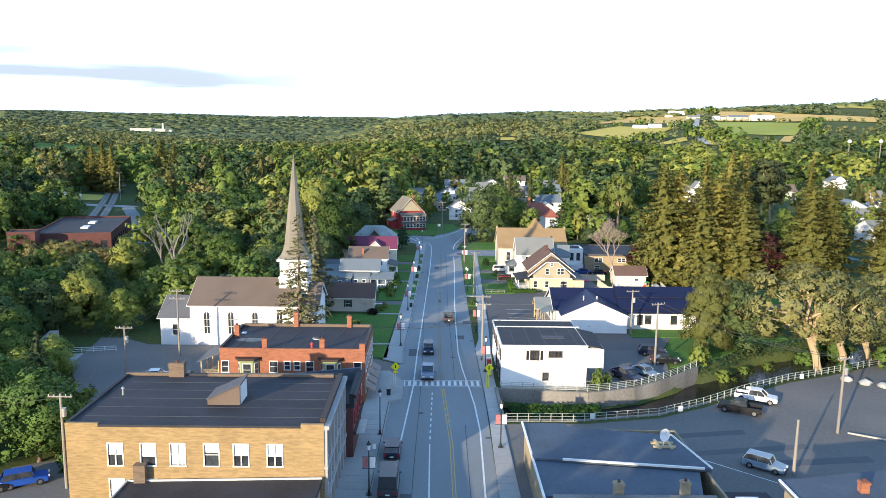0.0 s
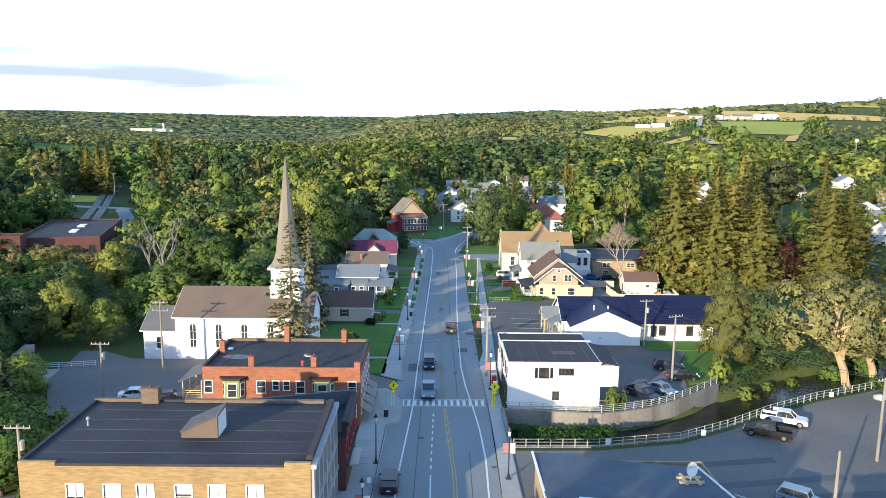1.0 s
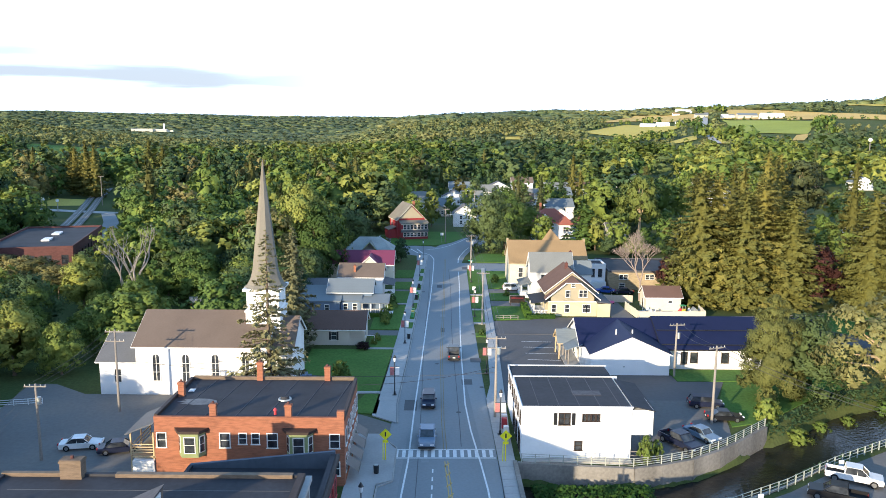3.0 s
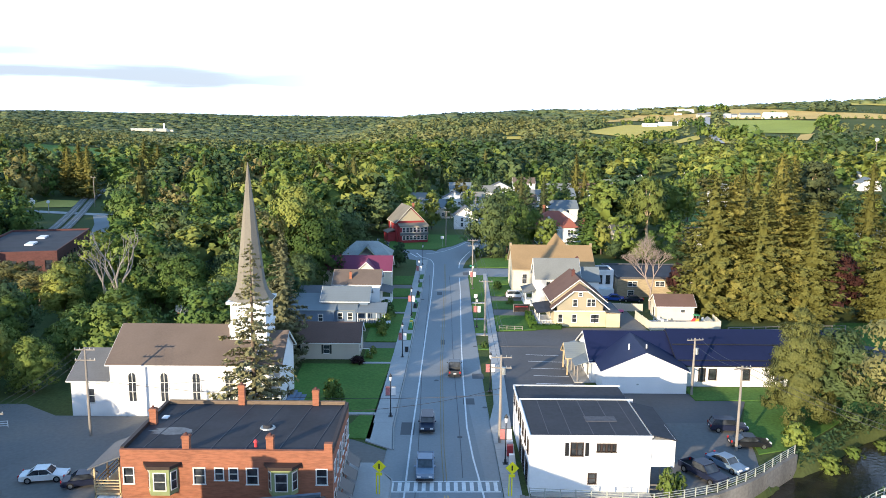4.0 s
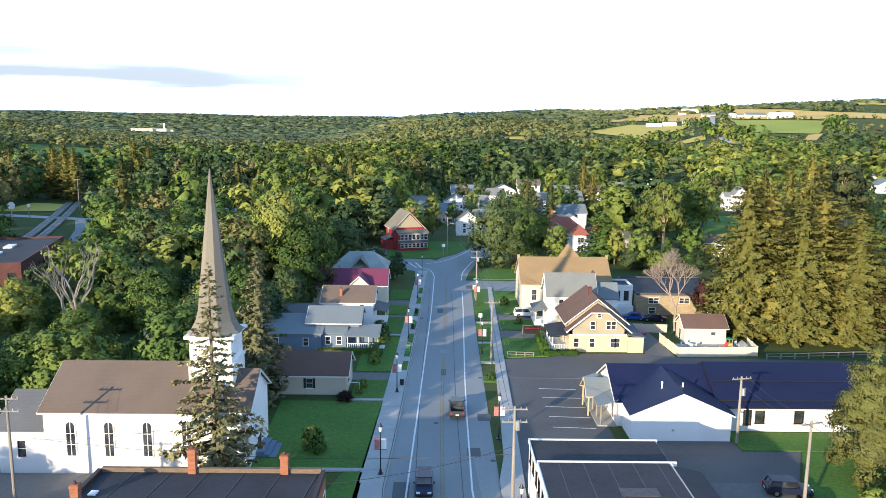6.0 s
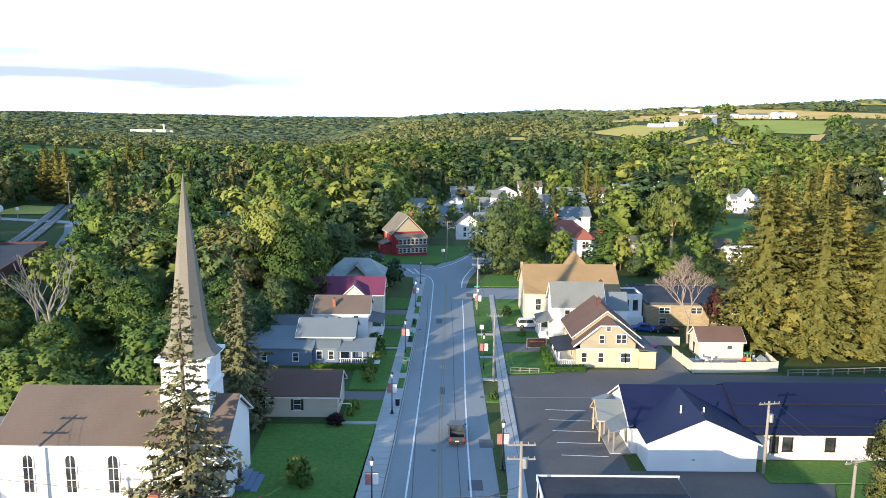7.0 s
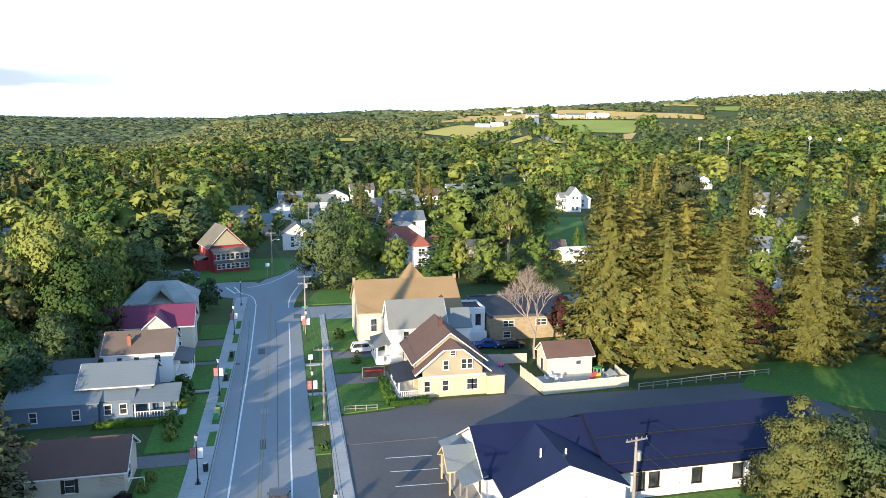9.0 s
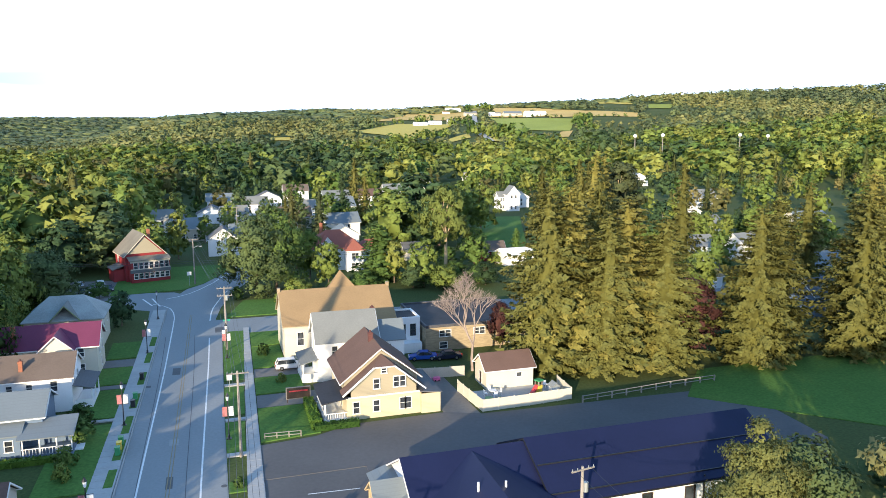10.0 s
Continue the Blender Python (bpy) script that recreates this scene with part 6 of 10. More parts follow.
def red_roof_house():
    o = thing("house", I4, "pale blue house with red hipped roofs and a small dormer", "house")
    walls(o, 33.0, 46.5, 280.0, 292.0, 0.0, 6.0, M["paleblue"], {"s": [(3, 3.6, 1.0, 1.6), (10.5, 3.6, 2.2, 1.6, "pair"), (10.5, 0.8, 2.2, 1.6, "pair")]}, M["trim"])
    hip_roof(o, 32.0, 46.5, 280.0, 292.0, 6.0, 10.4, M["red_sh"], 0.5, 0.1)
    walls(o, 41.5, 46.0, 276.8, 280.2, 0.0, 5.8, M["white_wall"], {"s": [(2.2, 3.5, 1.8, 1.5, "pair"), (2.2, 0.8, 1.8, 1.5, "pair")]}, M["trim"])
    hip_roof(o, 41.5, 46.0, 276.8, 282.5, 5.8, 8.6, M["red_sh"], 0.5)
    walls(o, 35.6, 38.0, 279.6, 283.0, 6.2, 7.8, M["white_wall"], {"s": [(1.2, 6.5, 0.8, 0.9)]}, M["trim"], {"s": (1.2, 9.2)})
    gable_roof(o, 35.6, 38.0, 279.5, 284.0, 7.8, 9.2, "y", M["red_sh"], 0.25, 0.12, 0.5, M["trim"])
    walls(o, 46.6, 54.0, 283.0, 291.0, 0.0, 5.2, M["paleblue"], {"s": [(2, 1, 0.9, 1.5), (5, 1, 0.9, 1.5)]}, M["trim"])
    hip_roof(o, 46.6, 54.0, 283.0, 291.0, 5.2, 7.8, M["red_sh"], 0.4)
    chimney(o, 36.4, 289.0, 9.0, 12.0, 0.8, 0.8)


def garden_shed_house():
    o = thing("outbuilding", I4, "cream outbuilding with a rusty brown roof in a fenced yard", "outbuilding")
    walls(o, 44.5, 52.0, 179.5, 184.3, 0.0, 3.1, M["cream2"], {"s": [(5.2, 1.6, 0.8, 0.6, "plain")], "w": [(2.4, 0.2, 1.0, 2.0, "door")]}, M["trim"], {"w": (2.4, 4.7), "e": (2.4, 4.7)})
    gable_roof(o, 44.5, 52.0, 179.5, 184.3, 3.05, 4.8, "x", M["dkbrown_sh"], 0.35, 0.13, 0.5, M["trim"])


def brown_shed():
    o = thing("garden_shed", pose(-50.2, 180.6, -1.3, 0, 0, 18), "small red-brown wooden shed with a grey roof", "shed")
    walls(o, -2.2, 2.2, -1.5, 1.5, 0.0, 2.3, M["red_wall"], {"s": [(1.1, 0.1, 0.9, 1.9, "door")]}, M["trim"])
    shed_roof(o, -2.2, 2.2, -1.5, 1.5, 2.35, 2.9, M["grey_sh"], 0.3, 0.1)


yellow_house()
white_house()
tan_church()
brick_annexe()
ranch()
blue_house()
white_cottage()
maroon_house()
grey_hip()
red_house()
red_roof_house()
garden_shed_house()
brown_shed()


def plain_house(x, y, w, d, eave, ridge, wall, roof, axis="x", rz=0.0, label="white house with a grey roof among trees", wins=2):
    o = thing("house", Matrix.Identity(4), label, "house", "houses among the trees")
    row = [(w * (k + 1) / (wins + 1), 1.0, 0.9, 1.4) for k in range(wins)]
    if eave > 4.5:
        row += [(r[0], eave - 2.0, 0.9, 1.3) for r in row]
    peaks = {"w": (d / 2, ridge), "e": (d / 2, ridge)} if axis == "x" else {"s": (w / 2, ridge), "n": (w / 2, ridge)}
    walls(o, -w / 2, w / 2, -d / 2, d / 2, -0.3, eave, wall, {"s": row}, M["trim"], peaks)
    gable_roof(o, -w / 2, w / 2, -d / 2, d / 2, eave, ridge + 0.1, axis, roof, 0.4, 0.14, 0.5, M["trim"])
    o.matrix_world = pose(x, y, land(x, y), 0, 0, rz)
    return o


FAR = [
    (10.5, 318, 9, 9, 5.0, 8.2, "white_wall", "dkgrey_sh", "y", 0, "white gabled house with a dark grey roof"),
    (20, 330, 14, 10, 4.0, 7.5, "white_wall", "bluegrey_sh", "x", 0, "white house with a pale metal roof"),
    (16, 385, 10, 8, 5, 8, "white_wall", "grey_sh", "x", 8, "white house with a grey roof"),
    (8, 400, 12, 9, 4, 7, "white_wall", "dkgrey_sh", "y", 0, "white house with a dark roof"),
    (38, 375, 13, 9, 4.5, 8, "beige", "brown_sh", "x", 0, "beige house with a brown roof"),
    (60, 405, 14, 10, 5, 8.5, "white_wall", "bluegrey_sh", "x", 5, "white house with a pale metal roof"),
    (48, 320, 9, 8, 4.5, 7.0, "white_wall", "bluegrey_sh", "y", 0, "white house with a pale metal roof"),
    (64, 292, 7, 6, 3.4, 4.8, "beige", "dkgrey_sh", "x", 0, "small beige outbuilding among trees"),
    (85, 284, 8, 7, 3.2, 5.2, "red_wall", "brown_sh", "x", -8, "small red shed with a white garage door"),
    (142, 404, 6, 6, 8.0, 11.5, "white_wall", "grey_sh", "y", 0, "tall white gabled house at the edge of a meadow"),
    (138, 408, 3.5, 6, 6.5, 8.5, "white_wall", "grey_sh", "x", 0, "white house beside a meadow"),
    (92, 276, 14, 7, 2.9, 4.2, "white_wall", "white_plain", "x", 4, "long white low building behind trees"),
    (96, 250, 9, 7, 2.8, 4.4, "white_wall", "tan_sh", "x", 0, "white low house with a tan roof"),
    (118, 232, 11, 8, 3.0, 5.0, "white_wall", "tan_sh", "x", 10, "white low house with a tan roof"),
    (138, 262, 13, 9, 5.0, 7.6, "paleblue", "grey_sh", "x", 0, "pale blue house behind spruces"),
    (152, 228, 11, 9, 4.8, 7.6, "blue", "bluegrey_sh", "x", 0, "slate blue house behind spruces"),
    (158, 262, 12, 9, 4.8, 7.6, "white_wall", "grey_sh", "x", 12, "white house behind spruces"),
    (128, 203, 10, 8, 4.5, 7.2, "blue", "dkgrey_sh", "x", 0, "slate blue house with a dark roof"),
    (170, 300, 12, 9, 5, 8, "white_wall", "grey_sh", "x", 0, "white house among trees"),
    (190, 340, 12, 9, 5, 8, "white_wall", "bluegrey_sh", "y", 0, "white house among trees"),
    (150, 420, 12, 10, 5, 8.5, "white_wall", "grey_sh", "y", 0, "white house among trees"),
    (200, 430, 14, 10, 5, 8.5, "cream2", "brown_sh", "x", 0, "cream house among trees"),
    (84, 450, 12, 9, 5, 8, "white_wall", "dkbrown_sh", "x", 0, "white house with a brown roof"),
    (104, 480, 12, 9, 5, 8, "white_wall", "grey_sh", "x", 0, "white house with a grey roof"),
    (130, 520, 14, 10, 5, 9, "white_wall", "bluegrey_sh", "y", 0, "white house with a pale roof"),
    (72, 352, 12, 8, 4.5, 7.4, "white_wall", "dkgrey_sh", "x", 0, "white house with a dark roof"),
    (26, 425, 12, 9, 5, 8, "white_wall", "grey_sh", "x", 0, "white house with a grey roof"),
    (235, 390, 14, 10, 5, 8.5, "white_wall", "grey_sh", "x", 0, "white house among trees"),
    (215, 300, 14, 10, 5, 8.0, "cream2", "bluegrey_sh", "x", 0, "cream house among trees"),
    (180, 560, 14, 10, 5, 8.5, "white_wall", "grey_sh", "x", 0, "white house among trees"),
    (280, 520, 14, 10, 5, 8.5, "white_wall", "bluegrey_sh", "y", 0, "white house among trees"),
    (330, 610, 16, 12, 6, 9.5, "white_wall", "grey_sh", "x", 0, "white house among trees"),
    (150, 660, 16, 12, 6, 9.5, "white_wall", "red_sh", "x", 0, "white house with a red roof"),
    (30, 347, 12, 9, 5, 8, "white_wall", "dkgrey_sh", "y", 0, "white house with a dark roof"),
    (0, 352, 11, 9, 4.5, 7.5, "beige", "bluegrey_sh", "x", 0, "beige house with a pale roof"),
    (-8, 378, 12, 9, 5, 8, "white_wall", "grey_sh", "x", 0, "white house with a grey roof"),
    (52, 348, 12, 9, 5, 8, "white_wall", "bluegrey_sh", "x", 4, "white house with a pale metal roof"),
    (44, 402, 12, 9, 5, 8, "white_wall", "grey_sh", "x", -6, "white house with a grey roof"),
    (88, 386, 12, 9, 5, 8, "red_wall", "dkbrown_sh", "x", 0, "barn-red house with a brown roof"),
    (34, 452, 13, 9, 5, 8, "white_wall", "dkgrey_sh", "y", 0, "white house with a dark roof"),
    (12, 446, 12, 9, 5, 8, "white_wall", "bluegrey_sh", "x", 0, "white house with a pale metal roof"),
    (66, 446, 13, 9, 5, 8, "paleblue", "grey_sh", "x", 8, "pale blue house with a grey roof"),
    (52, 492, 13, 9, 5, 8, "white_wall", "brown_sh", "x", 0, "white house with a brown roof"),
    (-78, 330, 12, 8, 4, 7, "beige", "bluegrey_sh", "x", 20, "beige house with a pale roof by the railway"),
    (-95, 345, 10, 8, 4, 7, "white_wall", "grey_sh", "x", 0, "white house by the railway"),
    (-47.6, 177, 4.4, 3.6, 2.4, 3.4, "red_wall", "dkgrey_sh", "x", 0, "small brown garden shed with a dark roof"),
]
for x, y, w, d, e, r, wall, roof, axis, rz, label in FAR:
    plain_house(x, y, w, d, e, r, M[wall], M[roof], axis, rz, label)


def mill():
    o = thing("mill_building", pose(-109.5, 233, -0.5, 0, 0, 104.7), "long red brick mill with a dark flat roof", "building")
    walls(o, -21, 21, -10.5, 10.5, -2, 7.0, M["dark_brick"], {"s": rows_of([3 + 4.2 * k for k in range(9)], 3.0, 1.6, 2.2, "sash"), "w": rows_of([3 + 4 * k for k in range(5)], 3.0, 1.6, 2.2, "sash")}, M["dark_trim"])
    flat_roof(o, -21, 21, -10.5, 10.5, 7.1, M["membrane"], 0.5, M["dark_brick"])
    walls(o, -27, -21.02, 8, 15, -2, 8.6, M["dark_brick"], {}, M["dark_trim"])
    flat_roof(o, -27, -21.02, 8, 15, 8.7, M["membrane"], 0.3, M["dark_brick"])
    for x in (-8, 4):
        part("skylight", boxes((x, x + 5, -2, 0, 7.1, 7.5)), M["white_plain"], o)


def low_blue_roofs():
    o = thing("workshop_building", I4, "low workshop with patched blue-grey flat roofs by the creek", "building")
    walls(o, 10.6, 28.0, 64.0, 81.6, 0.0, 3.9, M["tan_brick"], {}, M["trim"])
    bm = bmesh.new()
    v = [bm.verts.new(p) for p in ((10.4, 72.6, 4.5), (28.2, 70.4, 4.5), (26.8, 79.4, 4.25), (15.6, 81.6, 4.2), (15.5, 82.6, 4.2), (10.4, 82.6, 4.25))]
    bm.faces.new(v)
    r = bmesh.ops.extrude_face_region(bm, geom=bm.faces[:])
    for q in r["geom"]:
        if isinstance(q, bmesh.types.BMVert):
            q.co.z -= 0.4
    bmesh.ops.recalc_face_normals(bm, faces=bm.faces)
    part("roof", bm, M["membrane_b"], o)
    part("roof", slab([(10.5, 65.0), (25.2, 64.2), (26.8, 70.0), (10.5, 72.4)], 3.9, 4.3), M["membrane_b"], o)
    bm = bmesh.new()
    tube(bm, [(13.4, 72.2, 4.58), (27.4, 70.3, 4.58)], 0.14, 4)
    tube(bm, [(28.2, 70.4, 4.55), (26.8, 79.4, 4.3)], 0.12, 4)
    tube(bm, [(10.4, 64.0, 4.4), (10.4, 82.6, 4.35)], 0.14, 4)
    part("roof_edge", bm, M["trim"], o, "white metal roof edge")
    part("parapet", boxes((11.2, 26.4, 63.8, 64.5, 3.6, 4.7)), M["oldconcrete"], o, "weathered white-painted parapet")
    chimney(o, 17.4, 65.0, 4.2, 5.7, 0.9, 0.7, M["tan_brick"])
    chimney(o, 23.6, 64.9, 4.2, 5.9, 0.8, 0.7, M["tan_brick"])
    bm = bmesh.new()
    tube(bm, [(25.0, 76.2, 4.4), (25.0, 76.2, 5.3)], 0.07)
    ring = [bm.verts.new((25.0 + 0.55 * math.cos(a), 75.9, 5.7 + 0.75 * math.sin(a))) for a in [2 * math.pi * i / 14 for i in range(14)]]
    c = bm.verts.new((25.0, 76.1, 5.7))
    for i in range(14):
        bm.faces.new((ring[i], ring[(i + 1) % 14], c))
    part("satellite_dish", bm, M["white_plain"], o, "white satellite dish on a timber base")
    part("dish_base", boxes((23.8, 26.2, 75.6, 75.9, 4.35, 4.55), (23.8, 26.2, 76.6, 76.9, 4.35, 4.55), (24.2, 24.5, 75.2, 77.4, 4.4, 4.6), (25.5, 25.8, 75.2, 77.4, 4.4, 4.6)), M["new_wood"], o)
    o2 = thing("workshop_building", I4, "low workshop with a blue-grey flat roof and brick chimneys", "building")
    walls(o2, 34.0, 60.0, 55.0, 67.0, 0.0, 4.4, M["tan_brick"], {}, M["trim"])
    part("roof", slab([(33.6, 54.5), (60.5, 54.5), (60.5, 71.5), (46, 70.0), (33.6, 67.4)], 4.4, 4.8), M["membrane_b"], o2)
    chimney(o2, 40.5, 65.2, 4.7, 5.9, 0.8, 0.7)
    part("skylight", boxes((46.5, 49.0, 66.2, 67.2, 4.8, 5.1)), M["white_plain"], o2)
    bm = bmesh.new()
    tube(bm, [(33.6, 67.4, 4.85), (33.6, 54.5, 4.85)], 0.13, 4)
    part("roof_edge", bm, M["trim"], o2)
    o3 = thing("lean_to", I4, "dark sheet-roofed lean-to crowded with scrap", "lean-to")
    walls(o3, 28.4, 32.6, 62.0, 68.0, 0.0, 3.0, M["wood"], {}, M["trim"])
    shed_roof(o3, 28.4, 32.6, 60.0, 68.0, 3.6, 3.0, M["membrane"], 0.2)
    part("scrap_board", boxes((29.0, 31.2, 66.2, 66.4, 3.4, 3.6), (30.0, 30.8, 64.2, 65.0, 3.5, 4.0)), M["sign_white"], o3)


mill()
low_blue_roofs()

# ---- trees ----
def quad_mesh(name, V, F, material, N=None, tint=None):
    me = bpy.data.meshes.new(name)
    me.from_pydata(V, [], F, shade_flat=N is None)
    me.materials.append(material)
    if N is not None:
        me.normals_split_custom_set_from_vertices(N)
    if tint is not None:
        me.attributes.new("tint", "FLOAT", "POINT").data.foreach_set("value", tint)
    return me


def unit(a):
    return a / (np.linalg.norm(a, axis=-1, keepdims=True) + 1e-6)


def leaf_quads(rng, P, D, size, V, F, spread_=0.5, N=None):
    """Adds a small three-cornered leaf spray at each place of P, facing roughly along D. N takes the way the crown faces there."""
    P, D0 = np.asarray(P, float), unit(np.asarray(D, float))
    n = len(P)
    D = unit(D0 + rng.normal(0, spread_, (n, 3)))
    U = unit(np.cross(D, rng.normal(0, 1, (n, 3))))
    W = np.cross(D, U)
    k = len(V)
    corners = []
    for a in (0.0, 2.09, 4.19):
        r = size * rng.uniform(0.55, 1.45, n)[:, None]
        corners.append(P + (U * math.cos(a) + W * math.sin(a)) * r)
    V += np.stack(corners, 1).reshape(-1, 3).tolist()
    F += [(k + 3 * i, k + 3 * i + 1, k + 3 * i + 2) for i in range(n)]
    if N is not None:
        N += np.repeat(unit(D0 + 0.15 * D), 3, axis=0).tolist()


ICO = bmesh.new()
bmesh.ops.create_icosphere(ICO, subdivisions=1, radius=1.0)
ICO_V, ICO_F = [v.co.copy() for v in ICO.verts], [tuple(v.index for v in f.verts) for f in ICO.faces]
ICO.free()


def blob(rng, c, r, squash, V, F, N=None):
    """A lumpy dense heart of a crown."""
    k = len(V)
    for q in ICO_V:
        w = rng.uniform(0.58, 1.14) * r
        V.append((c[0] + q.x * w, c[1] + q.y * w, c[2] + q.z * w * squash))
        if N is not None:
            N.append(tuple(Vector((q.x, q.y, q.z)) + Vector(rng.normal(0, 0.7, 3))))
    F += [tuple(k + i for i in f) for f in ICO_F]


def broadleaf(seed, h, r, base, lumps, leaves, size, squash=0.8, round_=1.0, heart=0.7, clump=1.0):
    """Crown (verts, faces, ways it faces) and lumps of a broad-leaved tree of height h and crown radius r."""
    rng = np.random.default_rng(seed)
    V, F, N, cs = [], [], [], []
    zc, hz = base + (h - base) * 0.48, (h - base) / 2
    for i in range(lumps):
        a, t = 2.399 * i + rng.uniform(-0.5, 0.5), 1.0 - 1.72 * (i + 0.5) / lumps + rng.uniform(-0.1, 0.1)
        ring = math.sqrt(max(0.04, 1 - min(1.0, t * t) ** (1.0 if t > 0 else 2.2) * round_))
        lr = r * rng.uniform(0.27, 0.44) * clump
        reach = rng.uniform(0.52, 0.80) if i % 4 else rng.uniform(0.30, 0.5)
        cs.append((ring * reach * r * math.cos(a), ring * reach * r * math.sin(a), zc + t * (hz - lr * 0.55) * rng.uniform(0.88, 1.04), lr))
    if heart:
        blob(rng, (0, 0, zc - 0.05 * hz), 0.50 * r, hz / r, V, F, N)
        if leaves > 1700:
            for c in cs:
                blob(rng, c[:3], c[3] * heart * 0.70, squash, V, F, N)
    tot = sum(c[3] ** 2 for c in cs)
    mid_ = np.array((0, 0, zc))
    for c in cs:
        n = max(3, int(leaves * c[3] ** 2 / tot))
        m = max(3, n // 12)
        out = unit(np.array(c[:3]) - mid_)
        d = unit(rng.normal(0, 1, (m, 3)) + out * 0.55 + np.array((0, 0, 0.25)))
        knot = d * (c[3] * rng.uniform(0.74, 1.08, m))[:, None]
        pick = rng.integers(0, m, n)
        off = rng.normal(0, 1, (n, 3)) * c[3] * 0.17
        P = np.array(c[:3]) + (knot[pick] + off) * np.array((1, 1, squash))
        body = unit((P - mid_) / np.array((r, r, hz)))
        leaf_quads(rng, P, d[pick] * 0.75 + off / (c[3] * 0.7) + body * 0.8, size, V, F, 0.33, N)
    return V, F, N, cs


def limbs(seed, h, base, cs, r0, lean=0.0, stout=1.0):
    rng = random.Random(seed)
    bm = bmesh.new()
    top = base + (h - base) * 0.45
    trunk = [(lean * t * t, 0.02 * h * math.sin(3 * t), top * t) for t in (0, 0.08, 0.35, 0.7, 1.0)]
    tube(bm, trunk, [r0 * 1.5, r0, r0 * 0.85, r0 * 0.65, r0 * 0.4], 8)
    for c in cs[:9] if stout < 1.2 else cs[:16]:
        s = rng.uniform(0.5, 0.95)
        a = Vector((lean * s * s, 0, top * s))
        b = Vector(c[:3])
        m_ = a.lerp(b, 0.5) + Vector((0, 0, 0.06 * h))
        tube(bm, [a, m_, a.lerp(b, 0.85)], [r0 * 0.36 * stout, r0 * 0.22 * stout, r0 * 0.07 * stout], 5)
    return bm


def make_tree(name, seed, h, r, base, lumps, leaves, size, leafmat, bark, label, category="tree", squash=0.8, r0=None, lean=0.0, round_=1.0, clump=1.0, heart=0.7, stout=1.0):
    V, F, N, cs = broadleaf(seed, h, r, base, lumps, leaves, size, squash, round_, heart, clump)
    if lean:
        V = [(v[0] + lean, v[1], v[2]) for v in V]
        cs = [(c[0] + lean, c[1], c[2], c[3]) for c in cs]
    o = thing(name, Matrix.Identity(4), label, category, "trees of the town")
    part("trunk", limbs(seed, h, base, cs, r0 or h * 0.018, lean, stout), bark, o)
    c = new("crown", quad_mesh("crown", V, F, leafmat, N))
    c.parent = o
    return o


